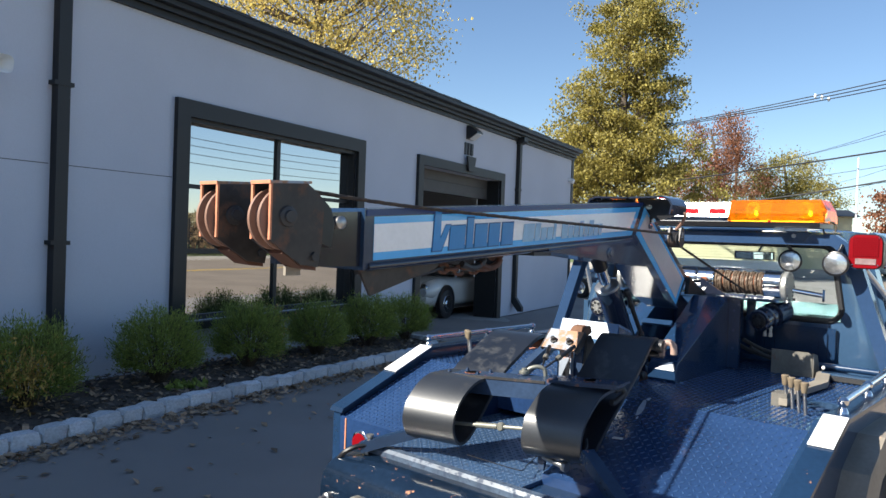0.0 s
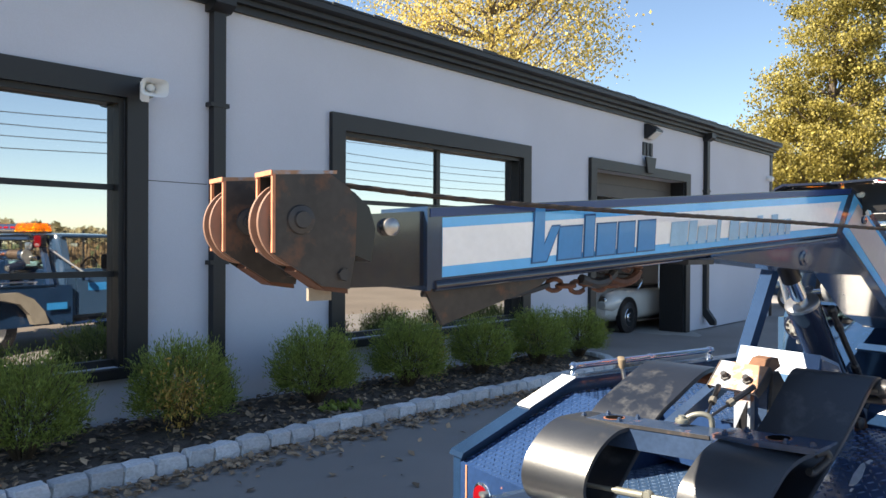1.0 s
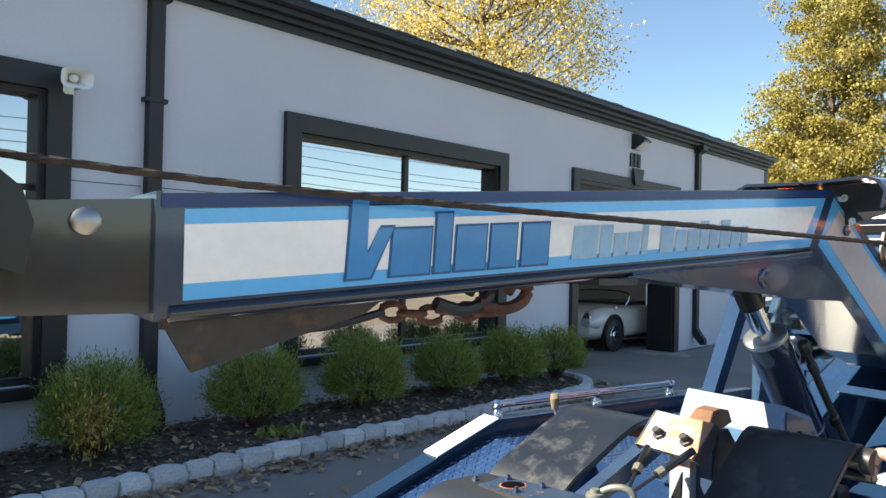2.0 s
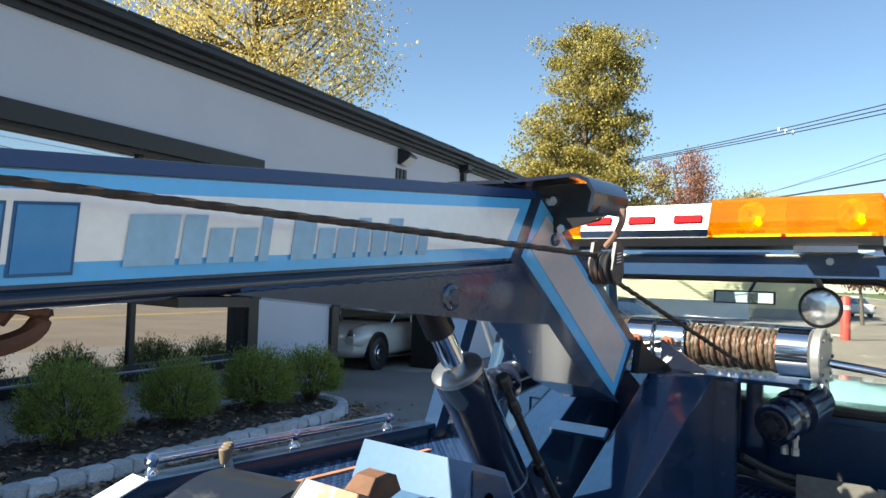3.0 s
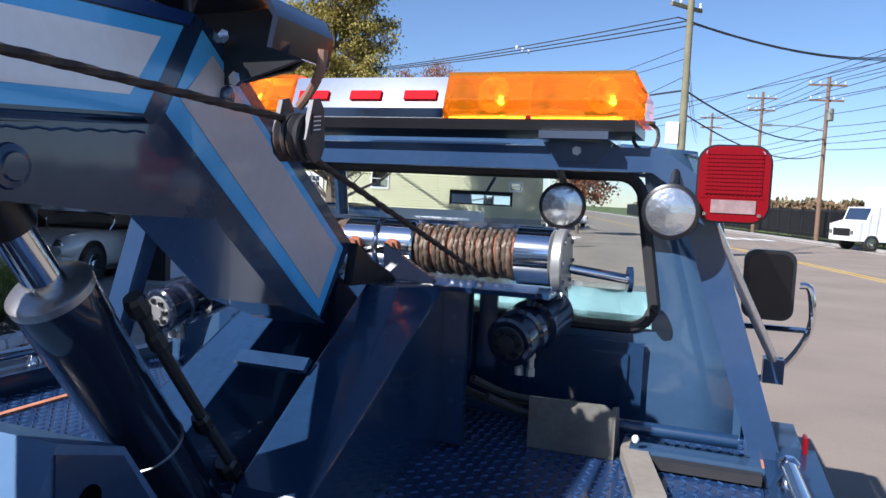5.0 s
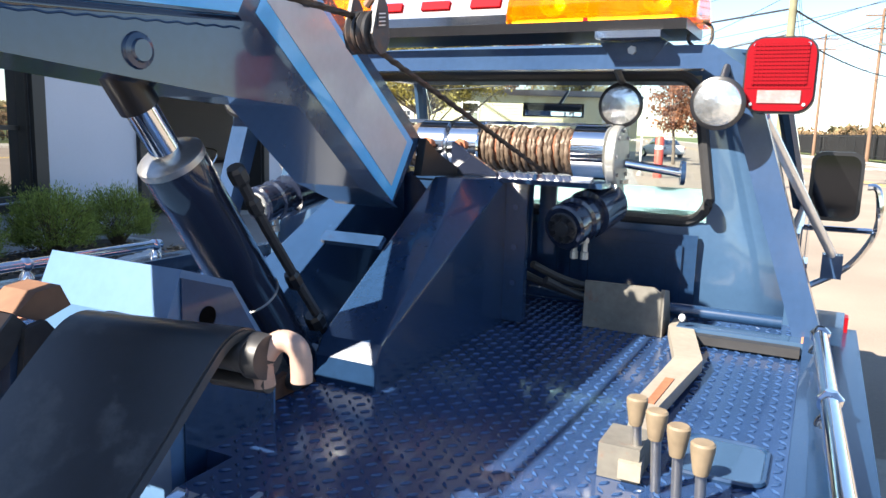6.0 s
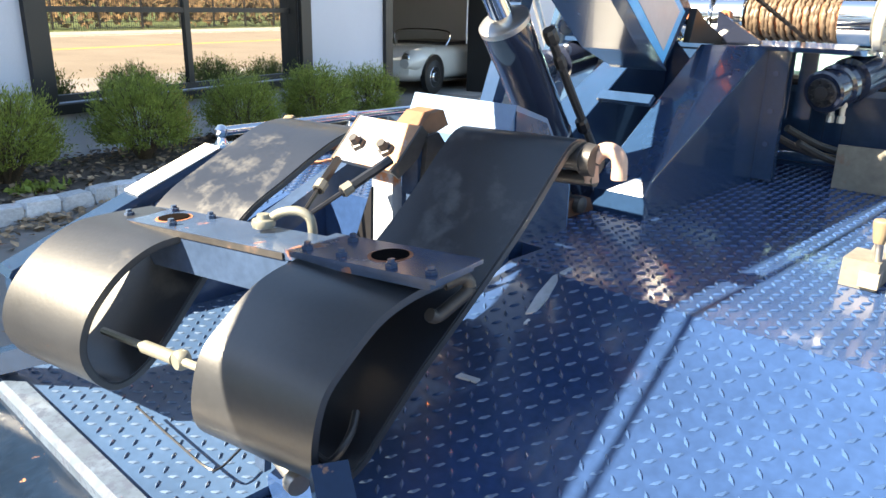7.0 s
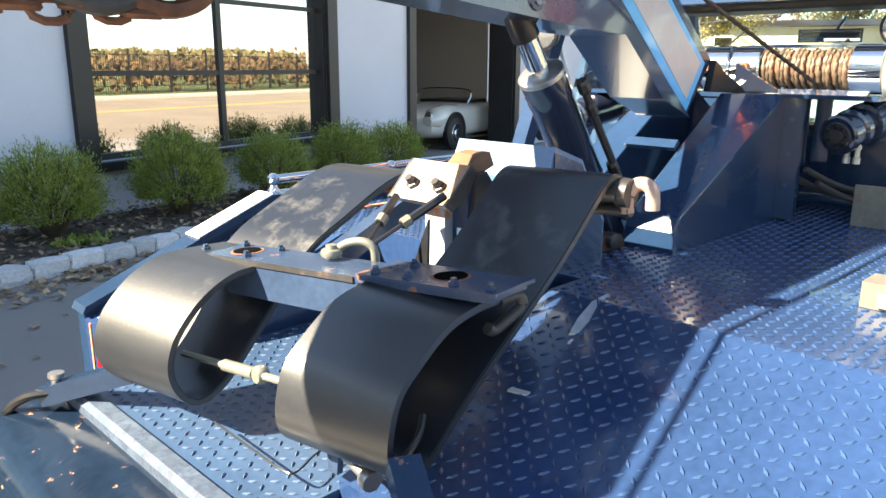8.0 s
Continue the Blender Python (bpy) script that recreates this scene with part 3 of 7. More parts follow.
flood = root("flood_light", "small white flood light near the corner of the wall", "wall lamp", pose(WX, 20.6, 3.3))
part("housing", lathed([(0, 0.05), (0.1, 0.07), (0.16, 0.06)], (0, 0, 0), (1, 0, -0.3)), "white", flood, smooth=True)

# planting bed
KX = -4.71
bed_line = smooth_line([(KX, Y0, 0), (KX, 0, 0), (KX, 5, 0), (KX, 9.4, 0), (-4.78, 10.2, 0), (-5.1, 10.75, 0), (-5.6, 11.02, 0), (-6.18, 11.12, 0)], 8)
bed_mesh = bmesh.new()
bed_rows = [[bed_mesh.verts.new((x, min(p.y, 11.12), z + ground_z(p.y))) for x, z in ((p.x - 0.06, -0.3), (p.x - 0.06, 0.065), ((p.x - 0.06 + WX) / 2, 0.075), (WX, 0.035), (WX, -0.3))] for p in bed_line]
for row, nxt in zip(bed_rows, bed_rows[1:]):
    for k in range(4):
        bed_mesh.faces.new((row[k], nxt[k], nxt[k + 1], row[k + 1]))
bed = tagged(part("planting_bed", bed_mesh, "mulch"), "dark mulch bed with scattered leaves against the wall", "planting bed", kind="structure")

for x, y in ((-8.6, 14.4), (-11.5, 14.4), (-8.6, 17.4)):
    fl = root("tube_lamp", "white fluorescent tube lamp on the garage ceiling", "ceiling lamp", pose(x, y, 3.44), "garage lamps")
    part("housing", boxed(-0.6, 0.6, -0.08, 0.08, 0.02, 0.1), "white", fl, bevel=0.01)
    for dy in (-0.04, 0.04):
        part("tube", rodded((-0.56, dy, 0.0), (0.56, dy, 0.0), 0.018, seg=10), "tube_light", fl, smooth=True)


# ---------------------------------------------------------------- the tow truck
# Built in its own axes: x to its right, y ahead, z up from the ground.
truck = root("tow_truck", "navy blue tow truck with a striped crane boom", "tow truck", pose(-0.373, 5.276, 0, 0, 0, -14.2))
DECK = 0.928


def P(name, bm, mat, parent=None, label="", smooth=False, bevel=0.0):
    return part(name, bm, mat, parent or truck, label, smooth, bevel)


# deck and body
def slope_z(v):
    return DECK + 0.37 * min(0.0, v + 1.25)


side_profile = [(-1.86, 0.42), (-1.86, slope_z(-1.86)), (-1.25, DECK), (0.42, DECK), (0.42, 0.42)]
deck_r = P("deck_side", prismed(side_profile, 0.20, 1.004), "tread", label="blue tread plate deck with paint chips")
deck_l = P("deck_side", prismed(side_profile, -1.004, -0.58), "tread", label="blue tread plate deck with paint chips")
deck_c = P("deck_centre", boxed(-0.58, 0.20, -1.13, 0.42, 0.713, DECK - 0.001), "tread", label="blue tread plate round the foot of the mast")
P("channel_floor", boxed(-0.58, 0.20, -2.03, 0.42, 0.42, 0.682), "tread_glare_dust", label="lower blue tread plate between the side boxes")
P("tail_lip", prismed([(-2.06, 0.60), (-2.06, 0.676), (-2.05, 0.690), (-2.018, 0.691), (-2.018, 0.60)], -0.60, 0.62), "lip_worn", label="worn bright edge of the tail plate")
P("tail_extension", boxed(0.20, 0.62, -2.0, -1.86, 0.42, 0.665), "paint_worn")
bmp = P("bumper", prismed([(-2.06, 0.36), (-2.06, 0.655), (-2.15, 0.648), (-2.21, 0.625), (-2.245, 0.585), (-2.255, 0.53), (-2.255, 0.36)], -0.66, 0.66), "paint_chipped", smooth=True, bevel=0.02, label="rounded rear bumper with chipped rusty paint")
for s in (-1, 1):
    P("bumper_end", lathed([(0, 0.05), (0.015, 0.062), (0.03, 0.05)], (s * 0.655, -2.16, 0.57), (s * 2, -2.16, 0.57), 18), "paint_chipped", bmp, smooth=True)
    P("eye_bolt", lathed([(0, 0.02), (0.02, 0.02), (0.025, 0.012), (0.05, 0.012)], (s * 0.60, -2.255, 0.50), (s * 0.60, -4, 0.50), 12), "steel", bmp, smooth=True)
P("light_socket", lathed([(0, 0.03), (0.03, 0.03), (0.032, 0.02)], (-0.42, -2.25, 0.52), (-0.42, -4, 0.52), 16), "dull_steel", bmp, smooth=True)

# side walls with sloping tail; the right one stands a little further out
for s, cu, plate_v, rail_u in ((-1, -1.03, -1.50, (-1.05, -1.05)), (1, 1.077, -1.42, (1.075, 1.037))):
    lo, hi = s * 1.005, cu + s * 0.026
    wall_prof = [(-1.86, 0.40), (-1.86, 0.725), (-1.22, 0.972), (0.12, 0.972), (0.42, 0.972), (0.42, 0.40)]
    P("side_wall", prismed(wall_prof, min(lo, hi), max(lo, hi)), "paint")
    cap = prismed([(-1.87, 0.722), (-1.86, 0.742), (-1.22, 0.992), (0.12, 0.992), (0.12, 0.974), (-1.22, 0.974)], cu - 0.045, cu + 0.045)
    P("rail_cap", cap, "paint_worn")
    slant = 0.39 * (plate_v + 1.225)
    P("reflector_plate", prismed([(plate_v, 0.993 + slant), (plate_v, 0.998 + slant), (-1.225, 0.998), (-1.225, 0.993)], cu - 0.044, cu + 0.044), "white_plate", label="white reflector plate")
    v0 = -1.18 if s < 0 else -1.122
    rail = P("grab_rail", tubed([(rail_u[0], v0, 1.034), (rail_u[1], -0.14, 1.034)], 0.016, 12), "chrome", smooth=True, label="chrome grab rail")
    for v in (v0, -0.64, -0.165):
        u = rail_u[0] + (rail_u[1] - rail_u[0]) * (v - v0) / (-0.14 - v0)
        P("rail_post", lathed([(0, 0.022), (0.008, 0.02), (0.022, 0.011), (0.032, 0.020), (0.05, 0.022), (0.062, 0.010)], (u, v, 0.992), (u, v, 2), 12), "chrome", rail, smooth=True)
# vertical tail panels with round lamps
for s in (-1, 1):
    lu, lz = s * 0.845, 0.600
    lamp = P("tail_lamp", lathed([(0, 0.058), (0.006, 0.06), (0.012, 0.051)], (lu, -1.861, lz), (lu, -3, lz), 24), "chrome", smooth=True)
    P("lens", lathed([(0, 0.050), (0.004, 0.048), (0.007, 0.03)], (lu, -1.872, lz), (lu, -3, lz), 24), "red_lens", lamp, "round red lens", smooth=True)
    arm = P("tail_arm", prismed([(-0.025, -0.022), (0.025, -0.022), (0.025, 0.022), (-0.025, 0.022)], 0.0, 0.30, "y"), "paint_worn", bevel=0.004)
    arm.matrix_local = pose(s * 0.66, -2.03, 0.715, 24, 0, -s * 62 if s < 0 else 62)
    if s < 0:
        arm.matrix_local = look((-0.58, -2.10, 0.685), (-0.36, -1.97, 0.775)) @ pose(0, 0, 0, -90, 0, 0)
    P("arm_pin", lathed([(0, 0.012), (0.03, 0.012), (0.034, 0.018), (0.044, 0.018)], (s * 0.545, -2.085, 0.70), (s * 0.545, -2.085, 3), 10), "steel", smooth=True)
    P("corner_strap", tubed(smooth_line([(s * 0.545, -2.095, 0.700), (s * 0.585, -2.135, 0.690), (s * 0.630, -2.165, 0.655), (s * 0.665, -2.175, 0.600)], 5), 0.011, 8), "black", bmp, smooth=True)
    P("corner_seam", boxed(s * 0.960 - 0.004, s * 0.960 + 0.004, -1.864, -1.8605, 0.43, 0.70), "orange_rust")
    P("mud_flap", boxed(s * 0.88 - 0.2, s * 0.88 + 0.2, -1.885, -1.87, 0.10, 0.42), "rubber")


# tread lugs, alternating in direction
def tread(name, parent, u0, u1, v0, v1, height, step=0.0265, mat="lug"):
    verts, faces = [], []
    i = 0
    v = v0 + step / 2
    row = 0
    while v < v1:
        u = u0 + step / 2
        col = 0
        while u < u1:
            a = radians(45 if (row + col) % 2 else -45)
            c, s_ = math.cos(a), math.sin(a)
            k = len(verts)
            for du, dv, dz in ((-0.0110, 0, 0), (0, -0.0036, 0), (0.0110, 0, 0), (0, 0.0036, 0), (-0.006, 0, 0.0030), (0.006, 0, 0.0030)):
                x, y = u + du * c - dv * s_, v + du * s_ + dv * c
                verts.append((x, y, height(y) + 0.0006 + dz))
            for f in ((0, 1, 4), (1, 5, 4), (1, 2, 5), (2, 3, 5), (3, 4, 5), (3, 0, 4)):
                faces.append([k + j for j in f])
            u += step
            col += 1
        v += step
        row += 1
    return tagged(from_lists(name, verts, faces, mat, parent, False), kind="stuff")


tread("tread_pattern", deck_r, 0.21, 0.995, -1.85, 0.40, slope_z)
tread("tread_pattern", deck_l, -0.995, -0.59, -1.85, 0.40, slope_z)
tread("tread_pattern", deck_c, -0.57, 0.20, -1.12, -0.1, lambda v: DECK - 0.001)
floor_c = [o for o in truck.children if o.name.startswith("channel_floor")][0]
tread("tread_pattern", floor_c, -0.57, 0.19, -2.0, -1.14, lambda v: 0.682, 0.0285, "lug_worn_glare")

# rusty worn strip along the left deck
P("rust_strip", boxed(-0.868, -0.848, -1.02, -0.12, DECK - 0.001, DECK + 0.007), "orange_rust", deck_l, "worn orange strip", bevel=0.002)

# bright specular reflections on the deck, put in as pale raised patches
def deck_glint(outline):
    bm = bmesh.new()
    top = [bm.verts.new((u, v, slope_z(v) + 0.0040)) for u, v in outline]
    low = [bm.verts.new((u, v, slope_z(v) - 0.001)) for u, v in outline]
    bm.faces.new(top)
    for k in range(len(top)):
        bm.faces.new((low[k], low[(k + 1) % len(top)], top[(k + 1) % len(top)], top[k]))
    bmesh.ops.recalc_face_normals(bm, faces=bm.faces)
    P("bare_scrape", bm, "deck_glint", deck_r)


for outline in (((0.338, -1.372), (0.353, -1.362), (0.350, -1.320), (0.335, -1.268), (0.323, -1.252), (0.318, -1.262), (0.324, -1.320)),
                ((0.322, -1.244), (0.332, -1.240), (0.326, -1.205), (0.318, -1.206)),
                ((0.352, -1.395), (0.358, -1.392), (0.357, -1.382), (0.352, -1.383)),
                ((0.330, -1.555), (0.372, -1.548), (0.374, -1.540), (0.334, -1.545))):
    deck_glint(outline)

# ---- boom
def boom_top(v):
    return 1.822 + 0.070 * (v + 0.864)


def boom_low(v):
    return 1.632 + 0.0725 * (v + 0.944)


BU, BL = 0.075, -0.14          # right and left faces of the boom
boom_prof = [(-2.715, boom_low(-2.715)), (-2.715, boom_top(-2.715)), (-0.86, boom_top(-0.86)), (-0.95, boom_low(-0.95))]
boom = P("boom", prismed(boom_prof, BL, BU), "paint", bevel=0.008, label="navy boom with light blue and white stripes")


def stripe(name, f0, f1, v0, v1, mat, lift, shear=0.0):
    """A band on the boom's side between two fractions of its height."""
    def at(v, f):
        return (v, boom_low(v) + f * (boom_top(v) - boom_low(v)))
    q = [at(v0, f0), at(v1, f0), at(v1 + shear, f1), at(v0, f1)]
    for f, s in ((BL, -1), (BU, 1)):
        P(name, prismed(q, f + s * lift, f + s * (lift + 0.0012)), mat, boom)


stripe("blue_stripe", 0.13, 0.87, -2.68, -0.97, "boom_blue", 0.0, 0.08)
stripe("white_stripe", 0.265, 0.745, -2.68, -1.0, "boom_white", 0.0016, 0.06)


def mark(name, v0, v1, f0, f1, mat, lean=0.012, lift=0.0016):
    def at(v, f):
        return (v + lean * f * 2, boom_low(v) + f * (boom_top(v) - boom_low(v)))
    P(name, prismed([at(v0, f0), at(v1, f0), at(v1, f1), at(v0, f1)], BU + 0.003 + lift, BU + 0.004 + lift), mat, boom)


def logo_block(outline):
    """One flat block of the maker's mark, with a dark edge round it."""
    def at(v, f):
        return (v, boom_low(v) + f * (boom_top(v) - boom_low(v)))
    cv, cf = sum(p[0] for p in outline) / len(outline), sum(p[1] for p in outline) / len(outline)
    wide = [(v + (0.004 if v > cv else -0.004), f + (0.022 if f > cf else -0.022)) for v, f in outline]
    P("mark_edge", prismed([at(*p) for p in wide], BU + 0.003, BU + 0.004), "letter_edge", boom)
    P("mark_block", prismed([at(*p) for p in outline], BU + 0.0046, BU + 0.0056), "boom_mid", boom)


# the maker's mark as plain slanted blocks, and the faded line after it
logo_block([(-2.408, 0.20), (-2.362, 0.20), (-2.315, 0.66), (-2.345, 0.66), (-2.368, 0.42), (-2.366, 0.95), (-2.398, 0.95)])
for v0, v1, f1 in ((-2.322, -2.240, 0.64), (-2.228, -2.194, 0.78), (-2.182, -2.112, 0.645), (-2.100, -2.036, 0.645), (-2.020, -1.950, 0.645)):
    logo_block([(v0, 0.20), (v1, 0.20), (v1 + 0.006, f1), (v0 + 0.006, f1)])
bar_at = -1.888
for width, high in ((0.074, 1), (0.036, 1), (0.038, 0), (0.038, 0), (0.018, 1), (-0.03, 0), (0.046, 1), (0.036, 0), (0.038, 0), (0.030, 1), (0.034, 0), (0.036, 1), (0.036, 0), (0.026, 0)):
    if width > 0:
        mark("faded_block", bar_at, bar_at + width, 0.22, 0.60 if high else 0.50, "boom_fade")
    bar_at += abs(width) + 0.0075

# the inclined post, under the knee
post_prof = [(-0.86, boom_top(-0.86)), (-0.80, 1.80), (-0.30, 1.44), (-0.44, 1.27), (-0.95, boom_low(-0.95))]
post = P("boom_post", prismed(post_prof, -0.09, BU), "paint", bevel=0.006)
for f, s in ((-0.09, -1), (BU, 1)):
    P("blue_panel", prismed([(-0.845, 1.80), (-0.34, 1.43), (-0.44, 1.285), (-0.925, 1.66)], f, f + s * 0.0012), "boom_blue", post)
    P("grey_panel", prismed([(-0.82, 1.765), (-0.375, 1.43), (-0.445, 1.325), (-0.895, 1.685)], f + s * 0.0016, f + s * 0.0028), "boom_grey", post)
    P("panel_bolt", lathed([(0, 0.016), (0.007, 0.016), (0.009, 0.010)], (f + s * 0.0028, -0.784, 1.706), (f + s * 3, -0.784, 1.706), 16), "paint", post, smooth=True)
weld = P("weld_bead", tubed([(0.083, -1.70 + i * 0.02, boom_low(-1.70 + i * 0.02) - 0.004 + 0.003 * (i % 2)) for i in range(37)], 0.006, 6), "paint", boom, smooth=True)
for f in (BL, BU):
    P("top_flange", prismed([(-2.715, boom_top(-2.715) - 0.022), (-2.715, boom_top(-2.715) - 0.002), (-0.87, boom_top(-0.87) - 0.002), (-0.88, boom_top(-0.87) - 0.022)], f - 0.005 if f < 0 else f, f if f < 0 else f + 0.005), "flange_blue", boom, bevel=0.002)
P("lower_edge", tubed([(0.071, -2.70, boom_low(-2.70) + 0.006), (0.071, -1.70, boom_low(-1.70) + 0.006), (0.071, -0.97, boom_low(-0.97) + 0.006)], 0.014, 10), "gloss_black", boom, smooth=True)
P("collar_edge", prismed([(-2.722, 1.50), (-2.722, 1.695), (-2.712, 1.695), (-2.712, 1.50)], BL - 0.002, 0.077), "paint", boom)
gus_prof = [(-1.72, 1.570), (-1.0, 1.508), (-0.82, 1.500), (-0.60, 1.33), (-0.43, 1.27), (-0.95, 1.64)]
gus = P("knee_gusset", prismed(gus_prof, -0.09, 0.088), "paint", bevel=0.004)
for f, s in ((-0.09, -1), (0.088, 1)):
    P("pin_bolt", lathed([(0, 0.028), (0.005, 0.026), (0.007, 0.018), (0.012, 0.016)], (f, -1.197, 1.566), (f + s * 2, -1.197, 1.566), 20), "paint", gus, smooth=True)
# boom extension and twin sheave heads
P("boom_extension", prismed([(-2.92, 1.512), (-2.92, 1.670), (-2.715, 1.685), (-2.715, 1.512)], -0.135, 0.060), "gloss_black", bevel=0.006)
pin = P("cross_pin", lathed([(0, 0.02), (0.02, 0.02), (0.026, 0.012)], (0.058, -2.816, 1.646), (2, -2.816, 1.646), 16), "steel", smooth=True)


def sheave_head(uc, dv, w=0.046):
    """An inverted channel of plate with a grooved wheel standing out at its rear end."""
    def at(pts):
        return [(v + dv, z) for v, z in pts]
    side_shape = at([(-3.110, 1.742), (-3.112, 1.588), (-3.070, 1.560), (-3.010, 1.522), (-2.950, 1.515), (-2.938, 1.580), (-2.934, 1.690), (-2.950, 1.722), (-2.995, 1.750)])
    head = P("sheave_head", prismed(side_shape, uc + w - 0.008, uc + w), "head_steel", bevel=0.003, label="brown steel sheave head with rusty edges")
    P("side_plate", prismed(side_shape, uc - w, uc - w + 0.008), "greasy", head, bevel=0.003)
    P("head_top", prismed(at([(-3.116, 1.742), (-3.116, 1.750), (-2.980, 1.757), (-2.980, 1.750)]), uc - w, uc + w), "block_paint", head, bevel=0.002)
    for u in (uc - w + 0.004, uc + w - 0.004):
        P("rust_edge", boxed(u - 0.0045, u + 0.0045, -3.117 + dv, -3.111 + dv, 1.59, 1.742), "orange_rust", head)
    P("rust_edge", boxed(uc - w, uc + w, -3.1195 + dv, -3.1165 + dv, 1.741, 1.7505), "orange_rust", head)
    P("head_block", prismed(at([(-2.975, 1.60), (-2.975, 1.735), (-2.935, 1.715), (-2.900, 1.685), (-2.885, 1.64), (-2.895, 1.57)]), uc - w + 0.010, uc + w - 0.010), "black", head, bevel=0.008)
    P("lower_lip", prismed(at([(-3.06, 1.552), (-3.00, 1.512), (-2.95, 1.505), (-2.95, 1.515), (-3.00, 1.524), (-3.055, 1.562)]), uc - w + 0.009, uc + w - 0.009), "dark_rust", head)
    wheel_ = P("sheave", lathed([(0, 0.066), (0.008, 0.070), (0.018, 0.062), (0.030, 0.062), (0.040, 0.070), (0.048, 0.066)], (uc - 0.024, -3.052 + dv, 1.648), (uc + 2, -3.052 + dv, 1.648), 44), "sheave", head, smooth=True)
    for u in (uc - 0.030, uc + 0.016):
        P("sheave_rim", lathed([(0, 0.072), (0.002, 0.087), (0.012, 0.087), (0.014, 0.072)], (u, -3.052 + dv, 1.648), (uc + 2, -3.052 + dv, 1.648), 44), "orange_pale", wheel_, "worn pale orange rim", smooth=True)
    P("axle_bolt", lathed([(0, 0.030), (0.006, 0.028), (0.008, 0.018), (0.016, 0.016)], (uc + w, -3.058 + dv, 1.655), (uc + 2, -3.058 + dv, 1.655), 18), "greasy", head, smooth=True)
    P("cheek_bolt", lathed([(0, 0.014), (0.008, 0.013)], (uc + w, -2.965 + dv, 1.545), (uc + 2, -2.965 + dv, 1.545), 6), "greasy", head)
    return head


sheave_head(0.092, 0.0)
sheave_head(-0.125, -0.028)
P("drop_tab", boxed(0.060, 0.072, -3.012, -2.96, 1.488, 1.515), "primer", bevel=0.002)
P("hanger_plate", prismed([(-2.71, 1.51), (-2.655, 1.415), (-2.35, 1.50), (-2.30, 1.535), (-2.69, 1.515)], 0.03, 0.042), "head_steel")
# brackets at the knee, and the snatch block that hangs from one of them
for s in (-1, 1):
    ear = P("knee_bracket", prismed([(s * 0.030, 1.70), (s * 0.127, 1.718), (s * 0.19, 1.736), (s * 0.240, 1.752), (s * 0.250, 1.80), (s * 0.212, 1.832), (s * 0.030, 1.830)], -0.775, -0.765, "y"), "black", bevel=0.002, label="black rounded bracket at the boom knee")
    ear.location = (-0.022 * s, -0.014, 0.010)
    P("bracket_top", ribbon([(s * 0.03, 1.834), (s * 0.15, 1.837), (s * 0.205, 1.839), (s * 0.240, 1.825), (s * 0.257, 1.797), (s * 0.248, 1.752)], 0.009, -0.87, -0.70, "y"), "gloss_black", ear, smooth=True)
    P("bracket_back", prismed([(s * 0.070, 1.72), (s * 0.19, 1.745), (s * 0.240, 1.78), (s * 0.240, 1.825), (s * 0.070, 1.825)], -0.72, -0.71, "y"), "black", ear)
    for u, z in ((0.101, 1.791), (0.125, 1.722)):
        P("hex_bolt", lathed([(0, 0.012), (0.008, 0.012)], (s * u, -0.775, z), (s * u, -3, z), 6), "chrome", ear)
blk = P("snatch_block", prismed([(-0.80, 1.635), (-0.79, 1.612), (-0.77, 1.600), (-0.75, 1.606), (-0.738, 1.63), (-0.745, 1.69), (-0.76, 1.705), (-0.78, 1.70)], 0.235, 0.243), "greasy", bevel=0.002, label="steel snatch block with a small black plate")
P("side_plate", prismed([(-0.80, 1.635), (-0.79, 1.612), (-0.77, 1.600), (-0.75, 1.606), (-0.738, 1.63), (-0.745, 1.69), (-0.76, 1.705), (-0.78, 1.70)], 0.178, 0.186), "greasy", blk)
for u in (0.19, 0.213):
    P("block_sheave", lathed([(0, 0.038), (0.004, 0.04), (0.010, 0.034), (0.016, 0.04), (0.02, 0.038)], (u, -0.775, 1.640), (3, -0.775, 1.640), 24), "greasy", blk, smooth=True)
P("shackle", tubed(smooth_line([(0.268, -0.80, 1.775), (0.262, -0.795, 1.745), (0.238, -0.78, 1.715), (0.212, -0.772, 1.690)], 5), 0.008, 8), "orange_pale", blk, "worn pinkish shackle", smooth=True)
lbl = P("name_plate", prismed([(-0.785, 1.645), (-0.752, 1.650), (-0.755, 1.682), (-0.782, 1.678)], 0.2432, 0.2442), "sign_black", blk)
for k in range(4):
    P("plate_bar", prismed([(-0.779, 1.651 + k * 0.007), (-0.757, 1.6545 + k * 0.007), (-0.757, 1.6565 + k * 0.007), (-0.779, 1.653 + k * 0.007)], 0.2443, 0.2448), "white_plate", lbl)

# ---- mast and winches
mast_prof = [(-0.760, 0.72), (-0.760, 0.985), (-0.735, 1.022), (-0.235, 1.338), (-0.10, 1.338), (-0.085, 0.72)]


def mast_leg(s):
    """A folded leg: its outer front edge leans in towards the top."""
    bm = bmesh.new()
    for v, z in mast_prof:
        bm.verts.new((s * 0.085, v, z))
    for u, v, z in ((0.235, -0.760, 0.72), (0.235, -0.760, 0.985), (0.237, -0.738, 1.024), (0.166, -0.230, 1.338), (0.240, -0.10, 1.338), (0.240, -0.085, 0.72)):
        bm.verts.new((s * u, v, z))
    bmesh.ops.convex_hull(bm, input=bm.verts[:])
    bmesh.ops.dissolve_limit(bm, angle_limit=0.01, verts=bm.verts[:], edges=bm.edges[:])
    bmesh.ops.recalc_face_normals(bm, faces=bm.faces)
    return P("mast_leg", bm, "paint", bevel=0.005)


